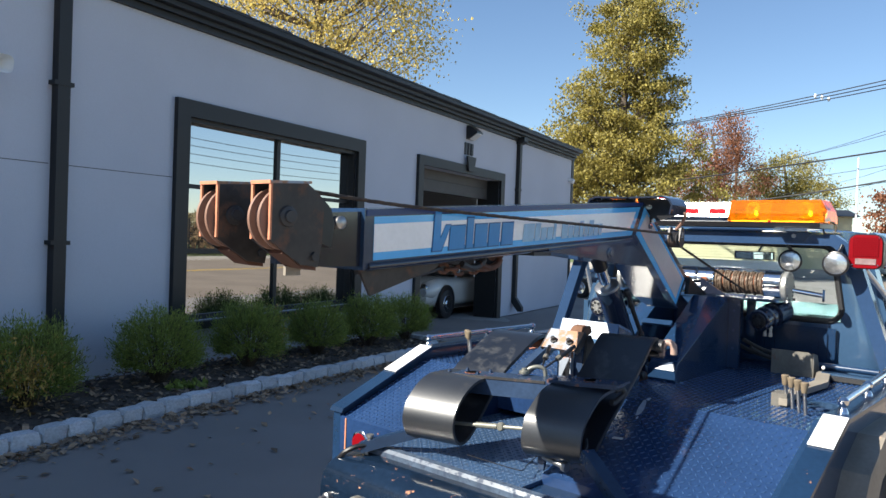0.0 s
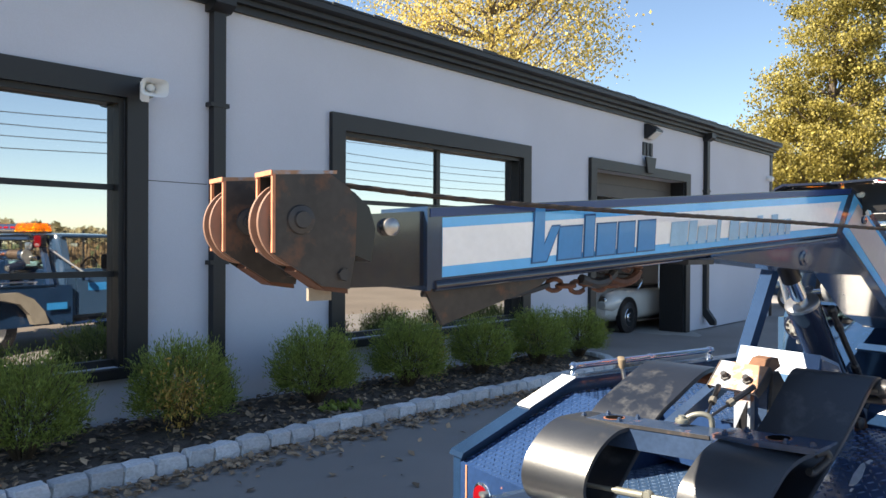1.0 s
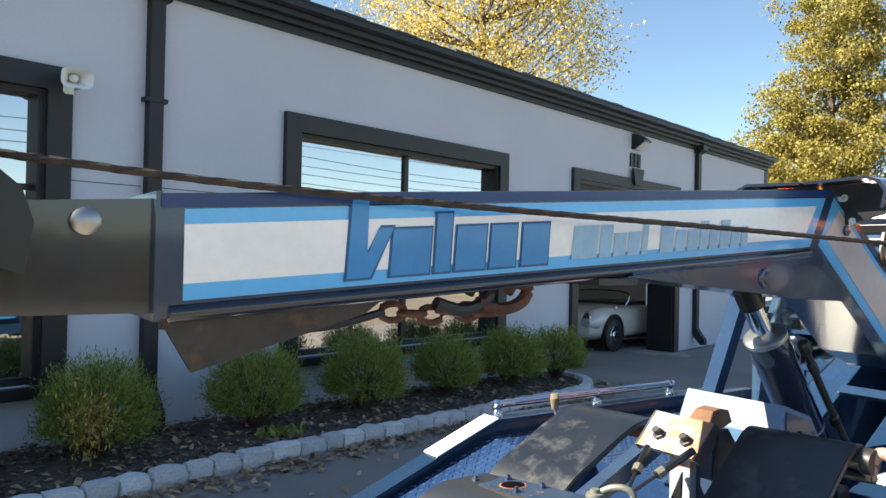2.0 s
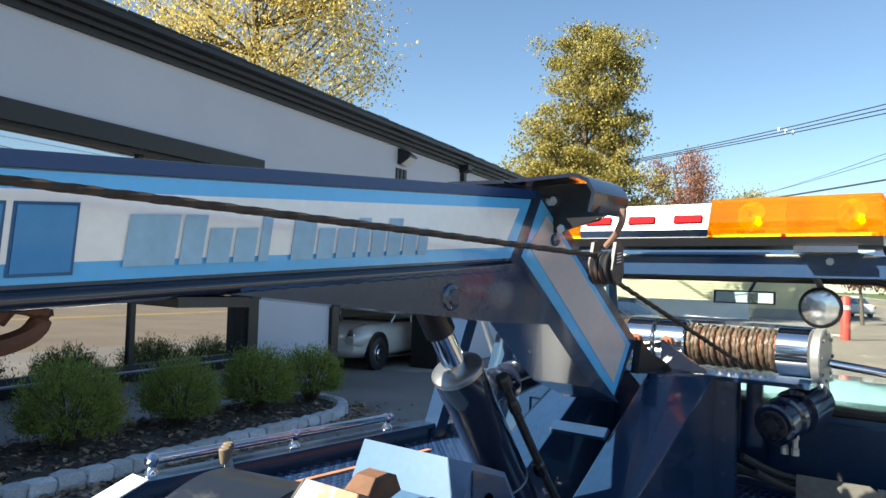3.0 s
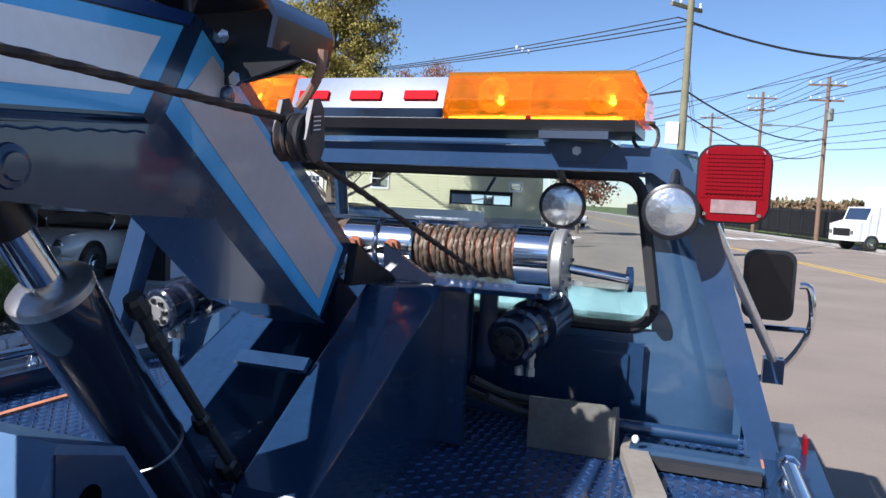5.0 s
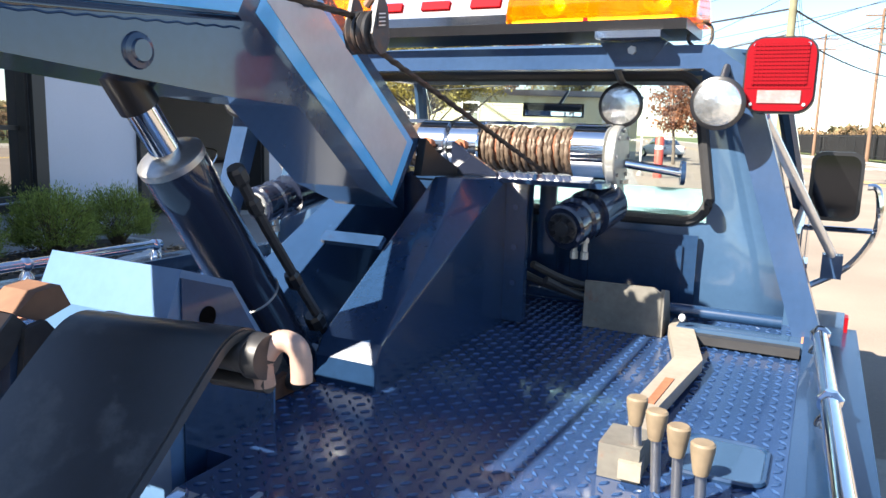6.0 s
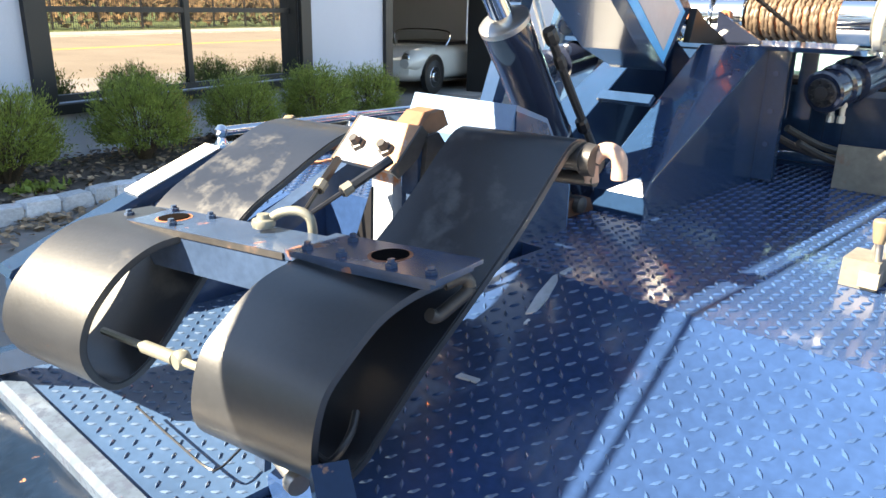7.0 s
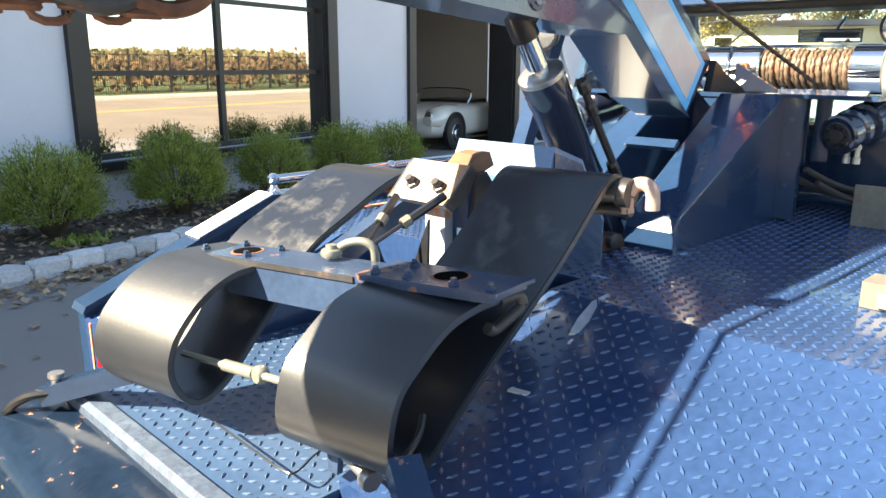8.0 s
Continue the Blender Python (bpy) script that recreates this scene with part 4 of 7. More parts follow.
for s in (-1, 1):
    leg = mast_leg(s)
    P("wear_plate", prismed([(-0.10, 0.94), (-0.10, 1.33), (-0.085, 1.33), (-0.07, 0.94)], min(s * 0.236, s * 0.30), max(s * 0.236, s * 0.30)), "paint", leg)
    for z in (1.05, 1.15, 1.26):
        P("hex_bolt", lathed([(0, 0.009), (0.006, 0.009)], (s * 0.27, -0.101, z), (s * 0.27, -3, z), 6), "paint_rack", leg)
P("mast_band", prismed([(-0.512, 1.185), (-0.488, 1.207), (-0.475, 1.198), (-0.50, 1.174)], -0.085, 0.085), "paint")
P("mast_foot_plate", prismed([(-0.765, 0.72), (-0.765, 0.94), (-0.70, 0.985), (-0.69, 0.975), (-0.75, 0.93), (-0.75, 0.72)], -0.085, 0.085), "paint")
P("mast_back", boxed(-0.235, 0.235, -0.083, -0.075, 0.72, 1.34), "paint")
P("winch_tray", boxed(-0.5, 0.5, -0.09, 0.20, 1.322, 1.336), "paint", bevel=0.003)
P("tray_lip", prismed([(-0.125, 1.326), (-0.128, 1.338), (-0.085, 1.352), (-0.082, 1.34)], 0.185, 0.475), "paint", bevel=0.002)
P("tray_web", boxed(0.302, 0.350, -0.004, 0.006, 1.124, 1.321), "paint")
P("tray_web", boxed(0.236, 0.3015, -0.060, -0.052, 1.124, 1.321), "paint")
for s in (-1, 1):
    P("post_wing", prismed([(-0.335, 1.345), (-0.31, 1.44), (-0.24, 1.40), (-0.09, 1.35), (-0.085, 1.335)], min(s * 0.076, s * 0.098), max(s * 0.076, s * 0.098)), "black", bevel=0.004)

    P("post_web", prismed([(s * 0.078, 1.340), (s * 0.078, 1.432), (s * 0.125, 1.405), (s * 0.215, 1.352), (s * 0.215, 1.340)], -0.124, -0.108, "y"), "gloss_black", bevel=0.003)


def chrome_winch(s):
    w = P("winch", lathed([(0, 0.070), (0.004, 0.076), (0.095, 0.076), (0.10, 0.070)], (s * 0.005, 0.06, 1.415), (s * 2, 0.06, 1.415), 32), "chrome", smooth=True, label="chrome winch with rusty wire rope")
    P("drum_cover", lathed([(0, 0.072), (0.004, 0.077), (0.092, 0.077), (0.096, 0.07)], (s * 0.383, 0.06, 1.415), (s * 2, 0.06, 1.415), 32), "chrome", w, smooth=True)
    P("end_plate", lathed([(0, 0.08), (0.004, 0.084), (0.024, 0.084), (0.028, 0.08)], (s * 0.482, 0.06, 1.405), (s * 2, 0.06, 1.405), 28), "grey_cast", w, smooth=True)
    P("gear_foot", prismed([(0.02, 1.33), (0.10, 1.33), (0.12, 1.27), (0.0, 1.27)], min(s * 0.478, s * 0.51), max(s * 0.478, s * 0.51)), "grey_cast", w)
    P("tie_bar", boxed(min(s * 0.08, s * 0.40), max(s * 0.08, s * 0.40), 0.055, 0.075, 1.483, 1.493), "chrome", w)
    coil = []
    for i in range(48 * 17):
        a = i / 48 * math.tau
        rr = 0.058 + 0.006 * math.sin(i * 0.154) * math.sin(i * 0.022)
        coil.append((s * (0.104 + i / 48 * 0.0162 + 0.004 * math.sin(i * 0.046)), 0.06 + rr * math.cos(a), 1.415 + rr * math.sin(a)))
    P("wire_rope", twisted(coil, 0.0092, 3, 0.030, 9, 0.4), "rope_coil", w, "coiled rusty wire rope", smooth=True)
    P("drum_core", rodded((s * 0.095, 0.06, 1.415), (s * 0.385, 0.06, 1.415), 0.052, seg=24), "rust", w, smooth=True)
    P("hex_nut", lathed([(0, 0.02), (0.015, 0.02), (0.017, 0.012), (0.03, 0.012)], (s * 0.055, -0.014, 1.42), (s * 0.055, -3, 1.42), 6), "rust", w)
    P("clutch_shaft", rodded((s * 0.51, 0.10, 1.385), (s * 0.66, 0.14, 1.365), 0.013, seg=12), "chrome", w, smooth=True)
    P("clutch_disc", lathed([(0, 0.034), (0.012, 0.034)], (s * 0.655, 0.14, 1.365), (s * 2, 0.5, 1.365), 20), "paint", w, smooth=True)
    for k in range(8):
        a = k * math.tau / 8
        P("plate_bolt", lathed([(0, 0.006), (0.006, 0.006)], (s * 0.51, 0.06 + 0.07 * math.cos(a), 1.405 + 0.07 * math.sin(a)), (s * 2, 0.06 + 0.07 * math.cos(a), 1.405 + 0.07 * math.sin(a)), 6), "steel", w)
    a, b = Vector((0.425, -0.165, 1.222)), Vector((0.478, 0.06, 1.275))
    if s < 0:
        a, b = Vector((-0.515, -0.245, 1.215)), Vector((-0.478, 0.02, 1.27))
    d = b - a
    mo = P("hydraulic_motor", lathed([(0, 0.054), (0.006, 0.060), (0.03, 0.060), (0.034, 0.055), (0.06, 0.055), (0.065, 0.063), (0.085, 0.063), (0.09, 0.052), (0.12, 0.052), (0.125, 0.066), (d.length, 0.062)], a, b, 28), "gloss_black", smooth=True, label="glossy black hydraulic winch motor")
    P("motor_face", lathed([(0, 0.042), (0.005, 0.04), (0.006, 0.02), (0.01, 0.018)], a, a - d, 24), "grey_cast" if s < 0 else "greasy", mo, smooth=True)
    x = d.cross(Vector((0, 0, 1))).normalized()
    y = d.cross(x).normalized()
    for k in range(7):
        q = a + 0.031 * (math.cos(k * math.tau / 7) * x + math.sin(k * math.tau / 7) * y)
        P("face_bolt", lathed([(0, 0.008), (0.012, 0.008)], q, q - d, 6), "black", mo)
    for dx in (0.0, 0.028):
        q = a.lerp(b, 0.28) + Vector((dx * s, 0, -0.03))
        P("hose_fitting", lathed([(0, 0.011), (0.025, 0.011), (0.027, 0.008), (0.05, 0.008), (0.052, 0.011), (0.07, 0.011)], q, q - Vector((0, 0, 1)), 8), "grey_cast", mo)
    return w


for s in (-1, 1):
    chrome_winch(s)
cab_pts = smooth_line([(0.068, -2.955, 1.735), (0.105, -2.6, 1.711), (0.145, -2.1, 1.696), (0.182, -1.45, 1.683), (0.200, -0.80, 1.668)], 8)
P("boom_cable", twisted(resampled(cab_pts, 0.0035), 0.0066, 5, 0.060, 15, 0.28), "rope", smooth=True, label="dark wire rope along the boom")
P("winch_cable", twisted(resampled([(0.214, -0.745, 1.615), (0.31, -0.02, 1.36)], 0.006), 0.0068, 3, 0.036, 9, 0.3), "rope", smooth=True)
for dx, z in ((0.0, 0.98), (0.05, 1.0), (0.09, 0.96)):
    P("hydraulic_hose", tubed(smooth_line([(0.26 + dx, -0.06, z + 0.1), (0.34 + dx, 0.05, z + 0.04), (0.45 + dx, 0.2, z), (0.5 + dx, 0.42, z - 0.03)], 6), 0.011, 8), "rubber", smooth=True)
P("cross_tube", rodded((0.24, 0.12, 0.985), (0.95, 0.12, 0.985), 0.018, seg=12), "paint", smooth=True)

# lift cylinder
A, B = Vector((0.0, -1.185, 1.575)), Vector((0.012, -0.585, 0.73))
d = (B - A)
P("piston_rod", rodded(A, A + d * 0.3, 0.027, seg=24), "chrome", smooth=True, label="polished chrome piston rod")
P("rod_sleeve", rodded(A - d * 0.02, A + d * 0.105, 0.034, seg=24), "black", smooth=True)
cyl = P("lift_cylinder", lathed([(0, 0.050), (0.010, 0.0585), (0.075, 0.0585), (0.078, 0.057), (d.length * 0.80, 0.057)], A + d * 0.205, B, 36), "gloss_black", smooth=True, label="glossy black hydraulic lift cylinder")
P("gland_ring", lathed([(0, 0.036), (0.004, 0.055), (0.008, 0.0600), (0.020, 0.0600)], A + d * 0.196, B, 36), "steel", cyl, "bright steel gland ring", smooth=True)
P("seam_ring", lathed([(0, 0.057), (0.001, 0.0585), (0.004, 0.0585), (0.005, 0.057)], A + d * 0.53, B, 36), "steel", cyl, smooth=True)
off = Vector((0.055, 0.062, 0.03))
pipe = P("feed_pipe", tubed(smooth_line([A + d * 0.26 + off, A + d * 0.4 + off, A + d * 0.55 + off * 1.05, A + d * 0.68 + off * 1.1, A + d * 0.86 + off], 5), 0.011, 8), "greasy", smooth=True)
for f, rr in ((0.26, 0.018), (0.33, 0.015), (0.52, 0.017), (0.64, 0.022), (0.72, 0.02), (0.86, 0.02)):
    P("pipe_fitting", lathed([(0, rr * 0.8), (0.008, rr), (0.03, rr), (0.038, rr * 0.8)], A + d * f + off, B + off * 1.05, 8), "greasy" if f < 0.5 else "black", pipe)
lower = P("lower_bracket", prismed([(-0.93, 0.929), (-0.915, 0.975), (-0.87, 0.995), (-0.80, 0.990), (-0.765, 0.929)], 0.030, 0.048), "greasy", bevel=0.003, label="greasy cylinder foot bracket")
P("bracket_cheek", prismed([(-0.92, 0.929), (-0.90, 0.968), (-0.84, 0.980), (-0.79, 0.965), (-0.77, 0.929)], 0.082, 0.096), "dark_rust", lower, bevel=0.003)
P("bracket_pin", lathed([(0, 0.022), (0.09, 0.022), (0.095, 0.014)], (0.022, -0.850, 0.958), (2, -0.850, 0.958), 14), "greasy", lower, smooth=True)

# ---- rack behind the cab, light bar, lamps
rack_prof = [(-0.735, 1.70), (0.725, 1.70), (0.83, 1.625), (1.06, 0.93), (0.99, 0.93), (0.765, 1.60), (0.705, 1.64), (-0.715, 1.64), (-0.775, 1.60), (-0.99, 0.93), (-1.06, 0.93), (-0.84, 1.625)]
P("rack", prismed(rack_prof, 0.06, 0.13, "y"), "paint_rack", bevel=0.006, label="blue steel rack behind the cab")
lb = P("light_bar", prismed([(-0.015, 1.735), (-0.02, 1.762), (0.25, 1.762), (0.245, 1.735)], -0.725, 0.725), "black", bevel=0.006, label="chrome light bar with amber lenses")
lb.location = (-0.06, 0.012, -0.002)
P("chrome_centre", prismed([(0.0, 1.762), (-0.004, 1.790), (0.030, 1.876), (0.21, 1.876), (0.24, 1.790), (0.24, 1.762)], -0.2295, 0.2295), "chrome", lb, "chrome centre section", bevel=0.004)
for u in (-0.161, 0.0, 0.161):
    P("red_insert", prismed([(0.003, 1.811), (0.013, 1.835), (0.006, 1.838), (-0.004, 1.814)], u - 0.046, u + 0.046), "red_insert", lb, "red reflector insert", bevel=0.003)
lens_prof = [(0.0, 1.764), (-0.004, 1.81), (0.030, 1.888), (0.21, 1.888), (0.244, 1.81), (0.24, 1.764)]
core_prof = [(0.012, 1.775), (0.009, 1.812), (0.040, 1.876), (0.20, 1.876), (0.228, 1.812), (0.226, 1.775)]
for s in (-1, 1):
    sh_ = bmesh.new()
    rings = []
    for u, k in ((0.232, 1.0), (0.712, 1.0), (0.745, 0.62)):
        ring = []
        for (v, z) in lens_prof:
            zz = z if z < 1.77 else 1.764 + (z - 1.764) * (1.0 if k == 1 else 0.55)
            ring.append(sh_.verts.new((s * u, v, zz)))
        rings.append(ring)
    inner = []
    for u, k in ((0.243, 1.0), (0.702, 1.0), (0.732, 0.62)):
        ring = []
        for (v, z) in core_prof:
            zz = z if z < 1.78 else 1.775 + (z - 1.775) * (1.0 if k == 1 else 0.55)
            ring.append(sh_.verts.new((s * u, v, zz)))
        inner.append(ring)
    for set_, flip in ((rings, False), (inner, True)):
        for a_, b_ in zip(set_, set_[1:]):
            for k in range(6):
                f = (a_[k], a_[(k + 1) % 6], b_[(k + 1) % 6], b_[k])
                sh_.faces.new(f[::-1] if flip else f)
        sh_.faces.new(set_[0] if flip else set_[0][::-1])
        sh_.faces.new(set_[-1][::-1] if flip else set_[-1])
    me = bpy.data.meshes.new("amber_lens")
    bmesh.ops.recalc_face_normals(sh_, faces=sh_.faces)
    sh_.to_mesh(me)
    sh_.free()
    me.materials.append(M["amber"])
    lens = new("amber_lens", me)
    lens.parent = lb
    lens.visible_shadow = False
    tagged(lens, label="translucent amber lens")
    P("lens_floor", boxed(min(s * 0.24, s * 0.69), max(s * 0.24, s * 0.69), 0.02, 0.22, 1.766, 1.772), "amber_body", lb)
    P("mirror_wall", boxed(min(s * 0.455, s * 0.459), max(s * 0.455, s * 0.459), 0.03, 0.21, 1.78, 1.865), "amber_mirror", lb)
    for k in (0.10, 0.385):
        rot = P("rotator", lathed([(0, 0.012), (0.012, 0.034), (0.03, 0.042), (0.032, 0.036), (0.014, 0.006)], (s * (0.245 + k), 0.10, 1.825), (s * (0.245 + k) + 0.3 * s, -1.0, 1.9), 20), "amber_mirror", lb, smooth=True)
        P("bulb", lathed([(0, 0.008), (0.02, 0.013), (0.035, 0.008)], (s * (0.245 + k), 0.09, 1.80), (s * (0.245 + k), 0.09, 3), 10), "chrome", rot, smooth=True)
        P("rotator_base", lathed([(0, 0.045), (0.02, 0.045)], (s * (0.245 + k), 0.12, 1.773), (s * (0.245 + k), 0.12, 3), 16), "black", rot)
    P("lens_clip", boxed(s * 0.46 - 0.006, s * 0.46 + 0.006, -0.008, 0.0, 1.758, 1.772), "red_lens", lb)
    foot = P("mount_foot", boxed(s * 0.58 - 0.085, s * 0.58 + 0.085, -0.03, 0.22, 1.715, 1.733), "chrome", lb, bevel=0.004)
    P("mount_bracket", prismed([(s * 0.58 - 0.09, 1.712), (s * 0.58 + 0.09, 1.712), (s * 0.58 + 0.05, 1.66), (s * 0.58 - 0.05, 1.66)], 0.042, 0.056, "y"), "paint", foot)
    P("mount_bolt", lathed([(0, 0.012), (0.008, 0.012)], (s * 0.58, 0.041, 1.69), (s * 0.58, -3, 1.69), 6), "steel", foot)
    P("lamp_cable", tubed(smooth_line([(s * 0.70, 0.14, 1.77), (s * 0.73, 0.13, 1.775), (s * 0.765, 0.13, 1.755), (s * 0.765, 0.12, 1.715), (s * 0.735, 0.11, 1.70), (s * 0.71, 0.11, 1.725), (s * 0.725, 0.115, 1.765), (s * 0.76, 0.12, 1.77)], 6), 0.005, 6), "rubber", lb, smooth=True)


def work_lamp(u, v, z):
    lamp = P("work_lamp", lathed([(0, 0.027), (0.027, 0.050), (0.055, 0.061), (0.07, 0.0635)], (u, v + 0.066, z), (u, v - 1, z - 0.02), 28), "black", smooth=True, label="round work lamp with black housing")
    P("lamp_glass", lathed([(0, 0.058), (0.006, 0.054), (0.012, 0.032), (0.014, 0.005)], (u, v - 0.004, z), (u, v - 1, z - 0.02), 28), "lamp_face", lamp, "patterned silver lamp glass", smooth=True)
    P("lamp_rim", lathed([(0, 0.060), (0.003, 0.065), (0.010, 0.065), (0.013, 0.060)], (u, v + 0.006, z), (u, v - 1, z - 0.02), 28), "black", lamp, smooth=True)
    P("lamp_stem", rodded((u, v + 0.04, z + 0.05), (u, 0.09, z + 0.11), 0.01), "black", lamp)


def rounded_plate(c, w, z0, z1, rad, v0, v1):
    """An upright plate with rounded corners, facing aft."""
    pts = []
    for cu, cz, a0 in ((c + w - rad, z1 - rad, 0), (c - w + rad, z1 - rad, 90), (c - w + rad, z0 + rad, 180), (c + w - rad, z0 + rad, 270)):
        pts += [(cu + rad * math.cos(radians(a0 + 15 * k)), cz + rad * math.sin(radians(a0 + 15 * k))) for k in range(7)]
    return prismed(pts, v0, v1, "y")


def stop_lamp(s):
    c = s * 0.908
    lamp = P("stop_lamp", rounded_plate(c, 0.080, 1.527, 1.705, 0.042, 0.004, 0.09), "black", bevel=0.004)
    lamp.location = (-0.016 * s, -0.030, 0.0)
    lens = P("stop_lens", rounded_plate(c, 0.0755, 1.5315, 1.7005, 0.038, -0.004, 0.006), "red_lens", lamp, "square red ribbed lens", bevel=0.003)
    for k in range(11):
        P("lens_rib", boxed(c - 0.060, c + 0.060, -0.0075, -0.0035, 1.594 + k * 0.0088, 1.6005 + k * 0.0088), "red_lens", lens)
    for k in range(13):
        P("lens_rib", boxed(c - 0.058 + k * 0.0092, c - 0.0555 + k * 0.0092, -0.0086, -0.0035, 1.592, 1.690), "red_lens", lens)
    P("lens_seam", boxed(c - 0.070, c + 0.070, -0.0052, -0.0035, 1.584, 1.588), "red_lens", lens)
    P("reverse_lens", boxed(c - 0.045, c + 0.050, -0.007, -0.003, 1.550, 1.580), "clear_lens", lamp, "clear reverse lens", bevel=0.002)
    for dx in (-0.058, 0.058):
        for z in (1.547, 1.686):
            P("lens_screw", lathed([(0, 0.005), (0.003, 0.004)], (c + dx, -0.004, z), (c + dx, -3, z), 8), "chrome", lamp)


for s in (-1, 1):
    work_lamp(s * 0.463, 0.197 if s > 0 else 0.1, 1.548)
    work_lamp(s * 0.762, -0.055, 1.547)
    stop_lamp(s)

# ---- cab
def side(z):
    """Half width of the cab at a height."""
    return 0.98 - 0.06 * max(0, z - 0.9) - 0.22 * max(0, z - 1.12)


cab = P("cab", boxed(-0.96, 0.96, 0.52, 0.56, 0.45, 0.9), "cab_paint", label="blue pickup cab with a clear rear window")
cab.location = (0, -0.20, 0)
bk = bmesh.new()
WU0, WU1, WZ0, WZ1 = 0.715, 0.668, 1.215, 1.640


def sheet(bm, rows, y_of):
    """A surface across rows of (z, inner u, outer u)."""
    for s in (-1, 1):
        vs = [[bm.verts.new((s * (a + (b - a) * k / 6), y_of(a + (b - a) * k / 6, z), z)) for k in range(7)] for z, a, b in rows]
        for p, q in zip(vs, vs[1:]):
            for k in range(6):
                bm.faces.new((p[k], p[k + 1], q[k + 1], q[k]))


def cab_back(u, z):
    e = max(0.0, u - (side(z) - 0.14)) / 0.14
    return 0.50 + 0.10 * e ** 2.2 - 0.012 * math.sin(max(0, min(1, (z - 0.85) / 0.4)) * math.pi)


def edge_u(z):
    return WU0 + (WU1 - WU0) * max(0.0, min(1.0, (z - WZ0) / (WZ1 - WZ0)))


back_z = [0.86, 0.95, 1.02, 1.08, 1.14, 1.18] + [WZ0 + (WZ1 - WZ0) * k / 8 for k in range(9)] + [1.67, 1.70, 1.72]


def back_y(u, z):
    return cab_back(u, z) + 0.6 * max(0, z - 1.66) ** 1.3


sheet(bk, [(z, edge_u(z), side(z)) for z in back_z], back_y)
sheet(bk, [(z, 0.0, edge_u(z)) for z in back_z if z <= WZ0], back_y)
sheet(bk, [(z, 0.0, edge_u(z)) for z in back_z if z >= WZ1], back_y)
bmesh.ops.remove_doubles(bk, verts=bk.verts, dist=0.0002)
panel = P("back_panel", bk, "cab_paint", cab, smooth=True)
# dark lower bulkhead with pressed frames
bulk = P("bulkhead", boxed(-0.70, 0.70, 0.462, 0.480, 0.86, 1.178), "paint", cab, "dark navy lower panel with pressed frames", bevel=0.008)
for u0, u1 in ((-0.66, -0.36), (-0.32, -0.02), (0.02, 0.32), (0.36, 0.66)):
    for q in ((u0, u1, 1.128, 1.146), (u0, u1, 0.900, 0.918), (u0, u0 + 0.018, 0.918, 1.128), (u1 - 0.018, u1, 0.918, 1.128)):
        P("pressed_frame", boxed(q[0], q[1], 0.452, 0.4615, q[2], q[3]), "paint", bulk, bevel=0.004)
    P("pressed_field", boxed(u0 + 0.045, u1 - 0.045, 0.456, 0.4615, 0.945, 1.100), "paint", bulk, bevel=0.004)


def rounded(u0, u1, z0, z1, rad, n=6):
    pts = []
    for cx, cz, a0, w in ((u0 - rad, z0 + rad, -90, 1), (u1 - rad, z1 - rad, 0, 1), (-u1 + rad, z1 - rad, 90, 1), (-u0 + rad, z0 + rad, 180, 1)):
        for k in range(n + 1):
            a = radians(a0 + 90 * k / n)
            pts.append((cx + rad * math.cos(a), 0.498, cz + rad * math.sin(a)))
    return pts


P("window_gasket", tubed(rounded(WU0, WU1, WZ0, WZ1, 0.07), 0.017, 8, closed=True), "rubber", cab, "black rubber window gasket", smooth=True)
P("rear_glass", prismed([(p[0], p[2]) for p in rounded(WU0, WU1, WZ0, WZ1, 0.07)], 0.499, 0.502, "y"), "glass", cab, "clear rear window glass").visible_shadow = False
roof = bmesh.new()
rows = []
for v in (0.56, 0.62, 0.75, 1.0, 1.3, 1.5, 1.56):
    rows.append([roof.verts.new((side(1.7) * math.sin(radians(-90 + 180 * k / 12)), v, 1.70 + 0.05 * math.cos(radians(-90 + 180 * k / 12)) ** 0.7 * (0.4 if v in (0.56, 1.56) else 1) if abs(k - 6) < 6 else 1.70)) for k in range(13)])
for a_, b_ in zip(rows, rows[1:]):
    for k in range(12):
        roof.faces.new((a_[k], a_[k + 1], b_[k + 1], b_[k]))
P("cab_roof", roof, "cab_paint", cab, smooth=True)
P("headliner", boxed(-0.76, 0.76, 0.56, 1.5, 1.675, 1.69), "interior", cab)
